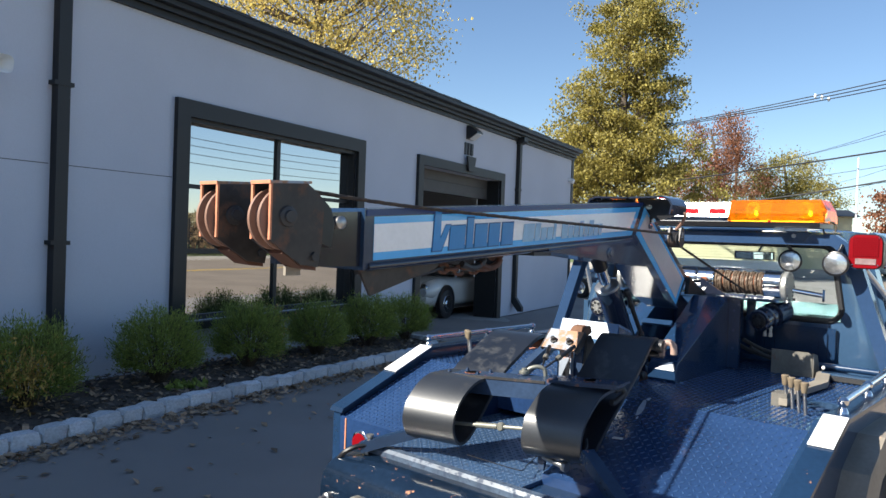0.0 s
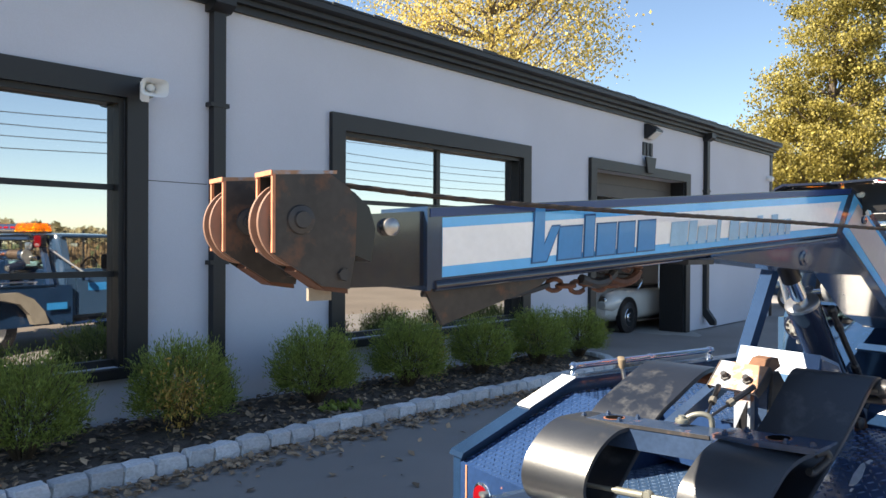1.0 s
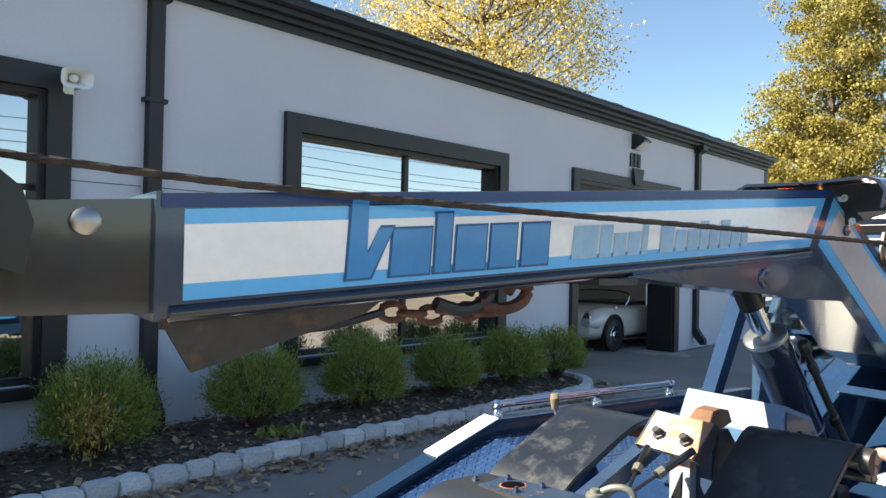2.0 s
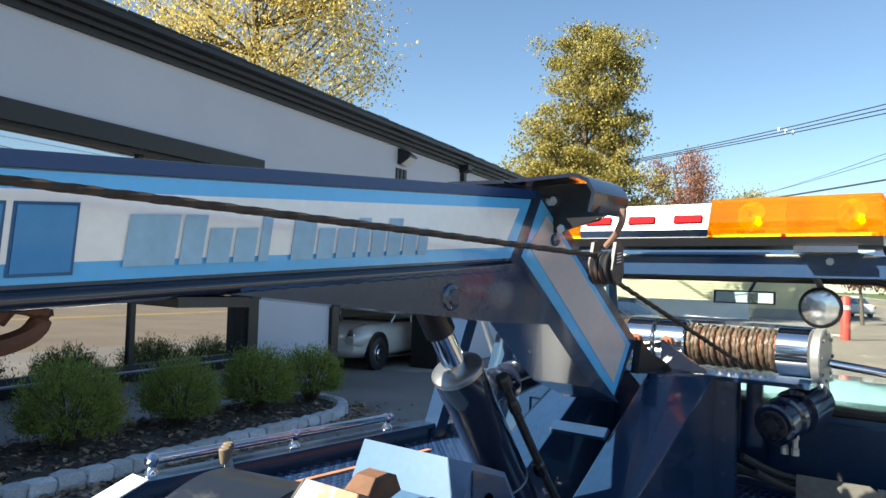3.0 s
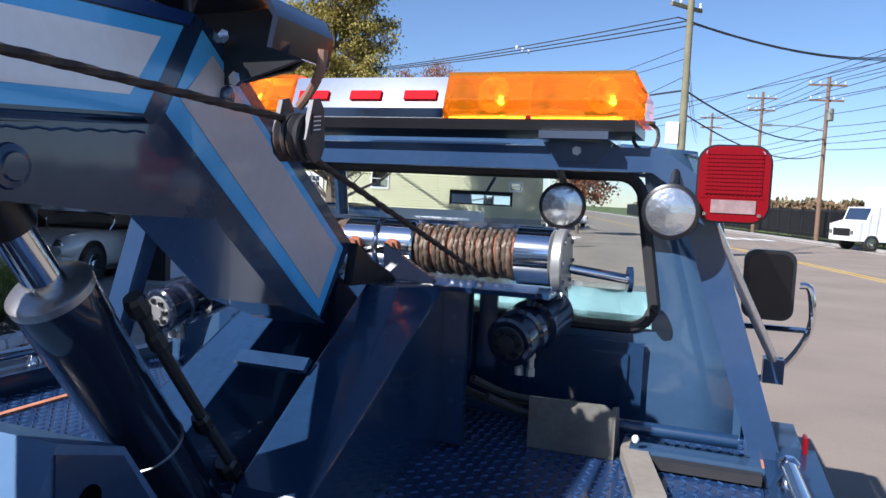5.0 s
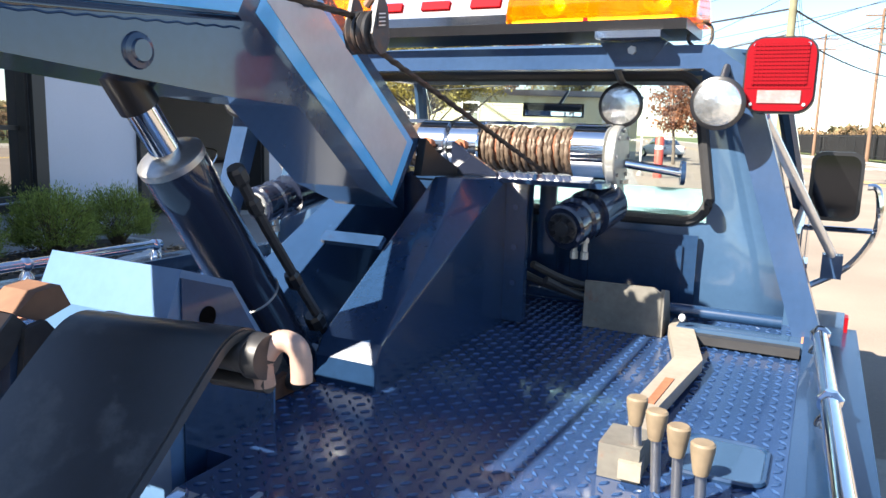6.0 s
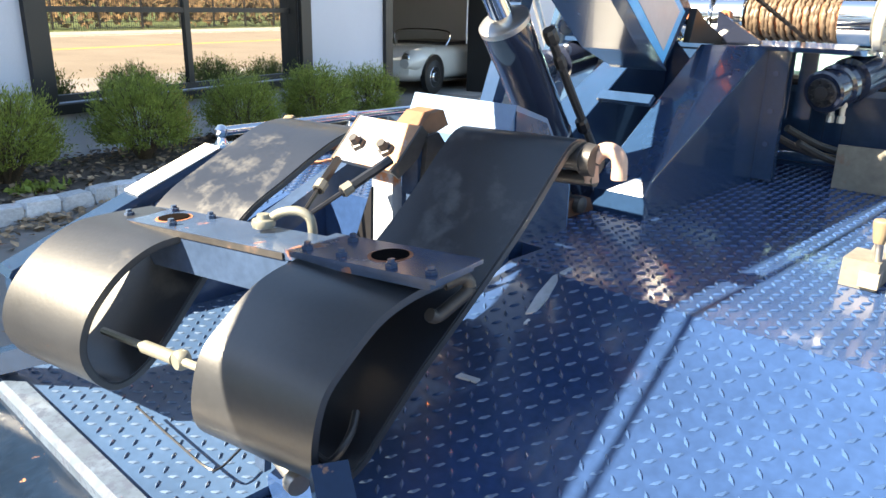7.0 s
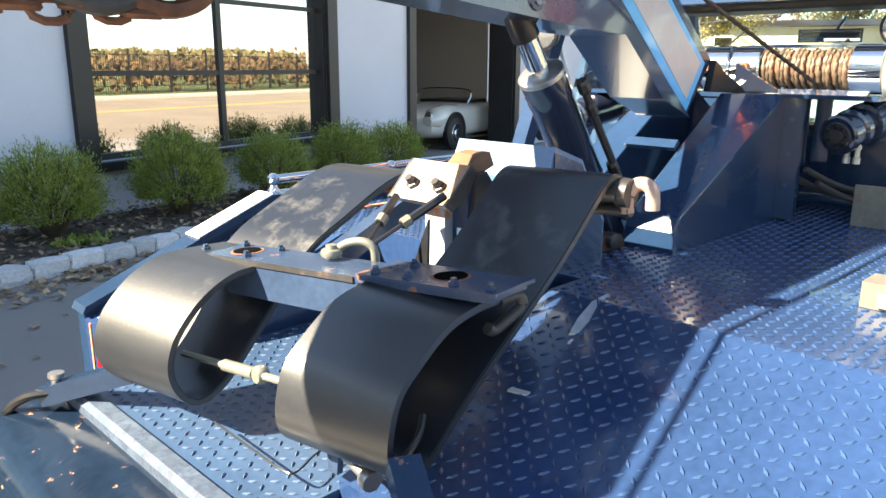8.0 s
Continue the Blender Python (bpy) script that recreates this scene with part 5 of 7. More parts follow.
for s in (-1, 1):
    door = P("cab_door", prismed([(0.75, 0.5), (0.75, 1.2), (1.80, 1.2), (1.85, 0.9), (1.8, 0.5)], min(s * 0.935, s * 0.968), max(s * 0.935, s * 0.968)), "cab_paint", cab, bevel=0.008)
    P("door_handle", boxed(min(s * 0.968, s * 0.99), max(s * 0.968, s * 0.99), 0.82, 0.96, 1.05, 1.075), "chrome", door, bevel=0.006)
    P("lettering_bar", boxed(min(s * 0.9685, s * 0.97), max(s * 0.9685, s * 0.97), 0.95, 1.70, 0.86, 0.98), "boom_mid", door)
    P("corner_panel", prismed([(0.55, 0.5), (0.55, 1.2), (0.74, 1.2), (0.74, 0.5)], min(s * 0.93, s * 0.965), max(s * 0.93, s * 0.965)), "cab_paint", cab)
    for v0, v1, nm in ((0.57, 0.68, "rear_pillar"),):
        bm = bmesh.new()
        vs = [bm.verts.new((s * (side(z) - t), v, z)) for z in (1.19, 1.71) for v in (v0, v1) for t in (0.0, 0.05)]
        for f in ((0, 1, 3, 2), (4, 6, 7, 5), (0, 2, 6, 4), (1, 5, 7, 3), (0, 4, 5, 1), (2, 3, 7, 6)):
            bm.faces.new([vs[i] for i in f])
        P(nm, bm, "cab_paint", cab)
    P("front_pillar", tubed([(s * 0.93, 1.82, 1.18), (s * 0.82, 1.5, 1.70)], 0.032, 8), "cab_paint", cab, smooth=True)
    P("roof_rail", tubed([(s * 0.835, 0.58, 1.70), (s * 0.835, 1.5, 1.70)], 0.025, 8), "cab_paint", cab, smooth=True)
    P("side_step", boxed(min(s * 0.86, s * 1.0), max(s * 0.86, s * 1.0), 0.56, 1.8, 0.36, 0.40), "tread", cab)
    # mirror on chrome arms
    mir = P("door_mirror", rounded_plate(s * 1.050, 0.084, 1.184, 1.428, 0.040, 0.975, 1.025), "black", label="large black door mirror on chrome arms", bevel=0.012)
    P("mirror_glass", rounded_plate(s * 1.050, 0.071, 1.197, 1.415, 0.032, 0.969, 0.9735), "mirror_dark_reflection", mir)
    P("mirror_arm", tubed(smooth_line([(s * 1.15, 1.0, 1.31), (s * 1.185, 1.0, 1.295), (s * 1.192, 1.0, 1.16), (s * 1.12, 1.03, 1.02), (s * 0.985, 1.06, 0.92)], 5), 0.012, 8), "chrome", mir, smooth=True)
    P("mirror_arm", tubed([(s * 1.18, 1.0, 1.155), (s * 0.95, 1.02, 1.150)], 0.010, 8), "chrome", mir, smooth=True)
    P("strut", tubed([(s * 0.855, 0.16, 1.520), (s * 1.065, 0.68, 1.09)], 0.015, 12), "bright_tube", mir, "chrome strut", smooth=True)
    P("strut_foot", boxed(s * 1.06 - 0.03, s * 1.06 + 0.03, 0.65, 0.71, 1.03, 1.105), "paint_rack", mir, bevel=0.006)
    P("front_fender", prismed([(1.85, 0.5), (1.85, 1.08), (3.0, 1.02), (3.1, 0.95), (3.1, 0.5)], min(s * 0.80, s * 0.97), max(s * 0.80, s * 0.97)), "cab_paint", cab, bevel=0.03)
P("dashboard", prismed([(1.5, 0.9), (1.5, 1.10), (1.62, 1.17), (1.85, 1.15), (1.85, 0.9)], -0.9, 0.9), "interior", cab, bevel=0.02)
P("bench_seat", prismed([(0.60, 0.8), (0.58, 1.24), (0.62, 1.305), (0.72, 1.295), (0.78, 0.8)], -0.74, 0.74), "seat", cab, "pale teal seat cover", bevel=0.03)
P("steering_wheel", tubed([(-0.42 + 0.19 * math.cos(k * math.tau / 24), 1.36 + 0.06 * math.sin(k * math.tau / 24), 1.19 + 0.17 * math.sin(k * math.tau / 24)) for k in range(24)], 0.014, 6, closed=True), "black", cab, smooth=True)
inside = P("rear_view_mirror", boxed(-0.133, 0.133, 0.002, 0.024, -0.030, 0.030), "black", cab, "blue-grey rear-view mirror", bevel=0.010)
inside.matrix_local = pose(-0.071, 1.358, 1.560, -1.5, 0, 12)
P("mirror_face", boxed(-0.123, 0.123, -0.001, 0.001, -0.024, 0.024), "mirror", inside)
P("mirror_stem", rodded((-0.07, 1.39, 1.56), (-0.07, 1.55, 1.65), 0.008), "black", cab)
P("windscreen", prismed([(1.80, 1.19), (1.53, 1.67), (1.526, 1.67), (1.796, 1.19)], -0.80, 0.80), "glass", cab).visible_shadow = False
P("cab_floor", boxed(-0.92, 0.92, 0.56, 1.85, 0.45, 0.5), "interior", cab)
P("hood", prismed([(1.85, 0.55), (1.85, 1.15), (2.9, 1.09), (3.08, 1.04), (3.1, 0.55)], -0.80, 0.80), "cab_paint", cab, bevel=0.03)

# running gear
for s in (-1, 1):
    for v, u in ((2.55, 0.72), (-0.75, 0.76)):
        w = P("wheel", lathed([(0, 0.33), (0.02, 0.38), (0.20, 0.38), (0.22, 0.33)], (s * u, v, 0.38), (s * 5, v, 0.38), 32), "rubber", smooth=True)
        P("rim", lathed([(0, 0.22), (0.01, 0.2), (0.005, 0.1), (0.03, 0.08), (0.032, 0.01)], (s * (u + 0.215), v, 0.38), (s * 5, v, 0.38), 24), "white", w, smooth=True)
    fend = [(-1.45, 0.44), (-1.38, 0.62), (-1.22, 0.80), (-1.0, 0.90), (-0.5, 0.90), (-0.28, 0.80), (-0.12, 0.62), (-0.05, 0.44), (-0.28, 0.44), (-0.33, 0.58), (-0.48, 0.74), (-0.75, 0.81), (-1.02, 0.74), (-1.17, 0.58), (-1.22, 0.44)]
    P("wheel_fender", prismed(fend, min(s * 1.101, s * 1.20), max(s * 1.101, s * 1.20)), "primer", label="faded grey rear wheel fender", bevel=0.02)
    P("lettering_bar", boxed(min(s * 1.1015, s * 1.104), max(s * 1.1015, s * 1.104), -0.02, 0.30, 0.62, 0.72), "boom_mid")
    P("chassis_rail", boxed(s * 0.42 - 0.05, s * 0.42 + 0.05, -1.9, 2.9, 0.34, 0.45), "black")

# ---- rear slings
def belt(u0, u1, line, skew):
    """A wide strap along a line in v and z at u1, running askew across its width."""
    pts = [(p.x, p.y) for p in smooth_line([(a, b, 0) for a, b in line], 5)]

    def leaned(bm):
        for q in bm.verts:
            q.co.y += skew * (q.co.x - u1)
        return bm

    b_ = P("rubber_sling", leaned(ribbon(pts, 0.011, u0, u1)), "belt", label="wide black rubber towing sling", smooth=True)
    inner = []
    for i, p in enumerate(pts):
        q, r_ = Vector(pts[max(i - 1, 0)]), Vector(pts[min(i + 1, len(pts) - 1)])
        t = (r_ - q).normalized()
        inner.append((p[0] + t.y * 0.0072, p[1] - t.x * 0.0072))
    P("lining", leaned(ribbon(inner, 0.003, u0 + 0.002, u1 - 0.002)), "belt_lining", b_, "smooth black inner face", smooth=True)
    return b_


belt(0.165, 0.398, [(-1.292, 1.160), (-1.292, 1.188), (-1.312, 1.207), (-1.345, 1.203), (-1.385, 1.170), (-1.48, 1.080), (-1.60, 0.985), (-1.705, 0.905), (-1.785, 0.835), (-1.825, 0.800), (-1.865, 0.790), (-1.900, 0.815), (-1.909, 0.860), (-1.890, 0.930), (-1.845, 0.975), (-1.785, 1.017), (-1.715, 1.036), (-1.63, 1.040)], 0.20)
belt(-0.386, -0.146, [(-1.285, 1.095), (-1.290, 1.135), (-1.330, 1.160), (-1.390, 1.160), (-1.460, 1.135), (-1.56, 1.082), (-1.655, 1.028), (-1.75, 0.930), (-1.85, 0.815), (-1.90, 0.772), (-1.945, 0.760), (-1.978, 0.784), (-1.996, 0.828), (-1.992, 0.873), (-1.968, 0.920), (-1.916, 0.972), (-1.853, 1.005), (-1.79, 1.012), (-1.69, 1.012)], 0.20)
bar = P("sling_bar", boxed(-0.41, 0.39, -0.052, 0.058, -0.006, 0.006), "paint_rusty", label="chipped blue steel sling bar", bevel=0.003)
bar.matrix_local = pose(0.037, -1.723, 1.034, 0, -3.5, 7.5)
ov = P("overlay_plate", boxed(0.10, 0.405, -0.058, 0.062, 0.0065, 0.0135), "paint_rusty", bar, bevel=0.002)
for u in (0.27, -0.29):
    P("ring_hole", lathed([(0, 0.030), (0.002, 0.030)], (u, 0.005, 0.0140 if u > 0 else 0.0066), (u, 0.005, 3), 24), "hole_shade", bar)
    P("rust_ring", lathed([(0, 0.036), (0.0008, 0.036)], (u, 0.005, 0.0132 if u > 0 else 0.0058), (u, 0.005, 3), 24), "rust", bar)
for u, v in ((0.13, -0.035), (0.205, -0.035), (0.31, -0.04), (0.38, -0.035), (0.16, 0.04), (-0.39, -0.03), (-0.34, 0.04), (-0.24, -0.035), (-0.22, 0.04)):
    P("hex_bolt", lathed([(0, 0.010), (0.007, 0.010), (0.0075, 0.006), (0.013, 0.006)], (u, v, 0.013 if u > 0.1 else 0.006), (u, v, 3), 6), "paint_rusty", bar)
P("bar_edge", boxed(-0.41, 0.09, -0.056, -0.0525, -0.006, 0.005), "greasy", bar)
P("bar_flange", prismed([(-0.34, -0.007), (0.10, -0.007), (0.04, -0.075), (-0.29, -0.075)], -0.052, -0.044, "y"), "paint_rusty", bar)
# shackle on the bar, with the two guy straps
P("bow_shackle", tubed(smooth_line([(-0.010, -1.700, 1.050), (-0.004, -1.692, 1.062), (0.016, -1.680, 1.075), (0.040, -1.664, 1.078), (0.056, -1.652, 1.066), (0.058, -1.648, 1.036)], 6), 0.0088, 10), "galvanised", label="pale galvanised bow shackle", smooth=True)
P("shackle_nut", lathed([(0, 0.020), (0.006, 0.022), (0.014, 0.020), (0.016, 0.012), (0.024, 0.011)], (-0.012, -1.705, 1.046), (-0.012, -1.705, 3), 16), "galvanised", smooth=True)
for (u0, v0, z0), (u1, v1, z1) in (((0.046, -1.66, 1.074), (0.006, -1.545, 1.152)), ((0.052, -1.656, 1.070), (0.105, -1.50, 1.160))):
    a_, b_ = Vector((u0, v0, z0)), Vector((u1, v1, z1))
    gs = P("guy_strap", tubed([a_, a_.lerp(b_, 0.45)], 0.0045, 6), "black")
    P("turnbuckle", tubed([a_.lerp(b_, 0.40), a_.lerp(b_, 1.0)], 0.009, 6), "black", gs)
    P("strap_joint", lathed([(0, 0.012), (0.02, 0.012)], a_.lerp(b_, 0.42), b_, 8), "dull_steel", gs)
# tilted pivot block with two dark bolts
blk2 = P("pivot_block", prismed([(-1.500, 1.138), (-1.425, 1.215), (-1.412, 1.206), (-1.487, 1.128)], -0.068, 0.105), "block_paint", bevel=0.003, label="rusty pivot block with worn pale blue paint")
for u in (0.106, -0.074):
    P("block_edge", prismed([(-1.502, 1.136), (-1.425, 1.216), (-1.408, 1.198), (-1.435, 1.155), (-1.485, 1.122)], u, u + 0.005), "greasy", blk2)
for u in (-0.020, 0.062):
    P("block_bolt", lathed([(0, 0.017), (0.010, 0.016), (0.012, 0.011), (0.026, 0.010)], (u, -1.470, 1.166), (u, -2.45, 2.20), 6), "greasy", blk2)
P("block_post", prismed([(-1.43, 0.683), (-1.43, 1.195), (-1.38, 1.16), (-1.34, 0.683)], 0.060, 0.104), "paint_rusty", blk2)
P("block_strut", prismed([(-1.455, 0.683), (-1.455, 1.125), (-1.432, 1.125), (-1.42, 0.683)], 0.0, 0.060), "paint_pale", blk2)
P("strap_tail", prismed([(0.070, 1.010), (0.115, 1.015), (0.118, 1.120)], -1.560, -1.554, "y"), "black", blk2)
P("wood_block", prismed([(-1.405, 1.208), (-1.375, 1.232), (-1.34, 1.236), (-1.325, 1.205), (-1.37, 1.190)], 0.015, 0.085), "wood_orange", label="weathered orange-brown wooden block", bevel=0.004)
P("arm_bracket", prismed([(-1.43, 1.06), (-1.415, 1.195), (-1.385, 1.200), (-1.345, 1.150), (-1.35, 1.06)], 0.105, 0.117), "greasy", blk2, bevel=0.003)
P("rust_arm", prismed([(-1.70, 1.005), (-1.37, 1.150), (-1.35, 1.108), (-1.68, 0.962)], -0.125, -0.085), "paint_rusty", bevel=0.003)
# carriage behind: lit faces coloured light blue, shaded side navy, black disc for hole
car_prof = [(-1.20, 0.72), (-1.205, 1.16), (-1.17, 1.237), (-1.06, 1.200), (-0.95, 1.04), (-0.95, 0.72)]
cg = P("carriage", prismed(car_prof, -0.17, 0.137), "paint_sky", label="steel carriage box, its sunlit faces coloured light blue", bevel=0.005)
P("side_hole", lathed([(0, 0.018), (0.001, 0.018)], (0.1415, -1.122, 1.152), (3, -1.122, 1.152), 18), "hole_shade", cg)
P("side_plate", prismed([(-1.175, 0.74), (-1.175, 1.225), (-1.065, 1.190), (-0.96, 1.03), (-0.96, 0.74)], 0.1376, 0.141), "paint", cg)
# roller with clevis at its end
P("sling_roller", rodded((0.15, -1.318, 1.182), (0.405, -1.318, 1.182), 0.022, seg=18), "greasy", smooth=True)
cl = P("clevis", lathed([(0, 0.024), (0.008, 0.030), (0.030, 0.028)], (0.392, -1.305, 1.180), (2, -1.305, 1.180), 20), "greasy", smooth=True, label="worn steel clevis at the sling roller")
P("clevis_fork", tubed(smooth_line([(0.412, -1.30, 1.140), (0.410, -1.30, 1.172), (0.420, -1.29, 1.194), (0.438, -1.285, 1.198), (0.455, -1.285, 1.186), (0.458, -1.285, 1.150)], 5), 0.0140, 12), "pink_worn", cl, "pinkish worn clevis fork", smooth=True)
P("clevis_pin", rodded((0.33, -1.300, 1.140), (0.42, -1.300, 1.145), 0.013, seg=12), "greasy", cl, smooth=True)
P("sling_roller", rodded((-0.39, -1.312, 1.120), (-0.13, -1.312, 1.120), 0.022, seg=18), "rust", smooth=True)
# clevis at the bar's end and the rod between the slings
P("bar_hook", tubed(smooth_line([(0.392, -1.655, 1.034), (0.404, -1.625, 1.040), (0.410, -1.618, 1.022), (0.404, -1.645, 1.004), (0.396, -1.672, 0.988), (0.394, -1.688, 0.994)], 6), 0.0110, 10), "greasy", smooth=True, label="open steel hook on the bar end")
tr_ = P("spreader_rod", tubed([(-0.26, -1.915, 0.825), (0.025, -1.904, 0.861), (0.22, -1.895, 0.884)], 0.0075, 8), "galvanised", label="pale spreader rod between the slings", smooth=True)
P("rod_eye", lathed([(0, 0.014), (0.006, 0.018), (0.018, 0.018), (0.024, 0.014)], (0.025, -1.914, 0.861), (0.025, -1.5, 0.861), 14), "galvanised", tr_, smooth=True)
P("rod_sleeve", rodded((-0.095, -1.909, 0.846), (0.010, -1.905, 0.859), 0.012), "galvanised", tr_, smooth=True)
hd = P("tee_handle", prismed([(0.19, 0.722), (0.215, 0.722), (0.225, 0.80), (0.205, 0.83), (0.185, 0.80)], -1.875, -1.862, "y"), "paint_rusty", smooth=True, bevel=0.003, label="worn blue lever bracket")
P("handle_bar", tubed([(0.21, -1.868, 0.775), (0.31, -1.885, 0.765)], 0.011, 10), "steel", hd, smooth=True)
P("handle_cap", lathed([(0, 0.018), (0.008, 0.02), (0.02, 0.018)], (0.31, -1.885, 0.765), (0.45, -1.91, 0.75), 12), "steel", hd, smooth=True)
P("trip_wire", tubed(smooth_line([(-0.129, -1.923, 0.717), (0.02, -1.928, 0.717), (0.13, -1.930, 0.718), (0.15, -1.915, 0.718), (0.125, -1.86, 0.718), (0.109, -1.797, 0.722), (0.115, -1.75, 0.75)], 6), 0.0022, 5), "black", smooth=True)
P("belt_hook", tubed(smooth_line([(0.355, -1.80, 0.86), (0.375, -1.83, 0.84), (0.37, -1.86, 0.81), (0.35, -1.87, 0.815)], 5), 0.006, 8), "greasy", smooth=True)

# chain, hooks and plate under the boom
P("chain_cable", tubed(smooth_line([(0.02, -2.70, 1.49), (0.02, -2.45, 1.475), (0.02, -2.30, 1.50)], 6), 0.008, 8), "greasy", smooth=True)
for i in range(6):
    v, ax = -2.28 + i * 0.043, i % 2
    loop = [(0.02 + (0.016 * math.sin(k * math.tau / 10) if ax else 0), v + 0.028 * math.cos(k * math.tau / 10), 1.500 - 0.004 * (i % 3) + (0 if ax else 0.016 * math.sin(k * math.tau / 10))) for k in range(10)]
    P("chain_link", tubed(loop, 0.007, 6, closed=True), "dark_rust", smooth=True)
for v0, mat_ in ((-2.06, "dark_rust"), (-2.16, "greasy")):
    P("tow_hook", tubed(smooth_line([(0.03, v0 - 0.03, 1.515), (0.03, v0 + 0.03, 1.50), (0.03, v0 + 0.085, 1.515), (0.03, v0 + 0.10, 1.545), (0.03, v0 + 0.065, 1.555), (0.03, v0 + 0.045, 1.535)], 5), 0.014, 8), mat_, label="rusty forged tow hook", smooth=True)
P("slide_pad", boxed(-0.06, 0.082, -1.80, -1.68, 1.550, 1.565), "greasy", bevel=0.004)

# guard plate and arm on the deck
gp = P("guard_plate", prismed([(0.446, 0.929), (0.446, 1.060), (0.635, 1.062), (0.66, 1.045), (0.66, 0.929)], 0.0, 0.010, "y"), "dull_steel", bevel=0.002, label="bent weathered steel guard plate")
P("guard_side", prismed([(0.0, 0.929), (0.0, 1.060), (0.07, 1.045), (0.115, 0.96), (0.115, 0.929)], 0.655, 0.664), "dull_steel", gp)
P("guard_arm", prismed([(0.68, 0.10), (0.735, 0.05), (0.806, -0.27), (0.778, -0.62), (0.805, -0.90), (0.77, -0.90), (0.730, -0.62), (0.745, -0.28), (0.68, 0.0)], 0.937, 0.965, "z"), "primer", gp, bevel=0.003)
P("arm_rust", prismed([(0.757, -0.45), (0.775, -0.45), (0.768, -0.62), (0.752, -0.62)], 0.9655, 0.967, "z"), "rust", gp)
lbx = P("lever_box", boxed(0.735, 0.80, -0.89, -0.80, DECK + 0.001, 0.985), "dull_steel", bevel=0.003)
P("ledge_bar", boxed(0.70, 1.03, 0.0, 0.06, 0.936, 0.968), "cab_paint", bevel=0.006)
P("ledge_tread", boxed(0.72, 1.0, -0.035, -0.002, 0.936, 0.958), "rubber", bevel=0.004)
P("hook_ball", lathed([(0, 0.005), (0.006, 0.009), (0.012, 0.009), (0.018, 0.005)], (0.715, -0.01, 0.985), (0.715, 0.0, 3), 12), "white_plate", smooth=True)
rp = P("corner_rust", boxed(1.0, 1.03, 0.0, 0.06, 0.9682, 0.97), "orange_rust")

# levers
for s, u0, v0, du, dv, top, n in ((1, 0.790, -0.888, 0.038, -0.042, 1.070, 4), (-1, -0.848, -1.068, -0.028, 0.026, 1.086, 3)):
    for i in range(n):
        u, v = u0 + i * du, v0 + i * dv
        lv = P("lever", rodded((u, v + 0.035, DECK), (u, v, top - 0.02), 0.0075), "steel", smooth=True)
        P("knob", lathed([(0, 0.010), (0.006, 0.0115), (0.036, 0.0165), (0.042, 0.0165), (0.045, 0.014)], (u, v, top - 0.045), (u, v, 3), 14), "knob", lv, smooth=True)

# lift-out tray in the deck, label strip and marker by the rack leg
tray_pts = []
for cu, cv, a0 in ((0.945, -0.675, 0), (0.862, -0.675, 90), (0.862, -0.785, 180), (0.945, -0.785, 270)):
    tray_pts += [(cu + 0.028 * math.cos(radians(a0 + 18 * k)), cv + 0.028 * math.sin(radians(a0 + 18 * k))) for k in range(6)]
tray = P("deck_tray", prismed(tray_pts, DECK + 0.001, DECK + 0.005, "z"), "cab_paint", label="blue lift-out tray in the deck")
P("tray_seam", tubed([(u, v, DECK + 0.004) for u, v in tray_pts], 0.005, 6, closed=True), "paint", tray, smooth=True)
P("label_strip", boxed(0.85, 0.93, 0.474, 0.478, 0.950, 0.966), "paint_sky")
P("side_marker", boxed(1.092, 1.100, 0.075, 0.115, 0.99, 1.03), "red_lens", bevel=0.003)


# ---------------------------------------------------------------- planting
def leaf_mesh(name, places, size, mat, seed, parent=None, long=1.6, kind="", heading=None):
    """Small bent leaves, turned at random, at the places given."""
    r = random.Random(seed)
    verts, faces = [], []
    for p in places:
        q = Euler((r.uniform(0, 6.28), r.uniform(0, 6.28), r.uniform(0, 6.28))).to_matrix()
        if heading:
            way = heading[len(verts) // 4] + Vector((r.gauss(0, 0.45), r.gauss(0, 0.45), r.gauss(0, 0.45)))
            q = way.to_track_quat("X", "Z").to_matrix() @ Matrix.Rotation(r.uniform(0, 6.28), 3, "X")
        s = size * r.uniform(0.6, 1.35)
        k = len(verts)
        for c in ((-0.5 * long, 0, 0), (0, -0.5, 0.12), (0.5 * long, 0, 0), (0, 0.5, 0.12)):
            verts.append(tuple(Vector(p) + q @ (Vector(c) * s)))
        faces += [(k, k + 1, k + 2), (k, k + 2, k + 3)]
    ob = from_lists(name, verts, faces, mat, parent)
    return tagged(ob, kind=kind) if kind else ob


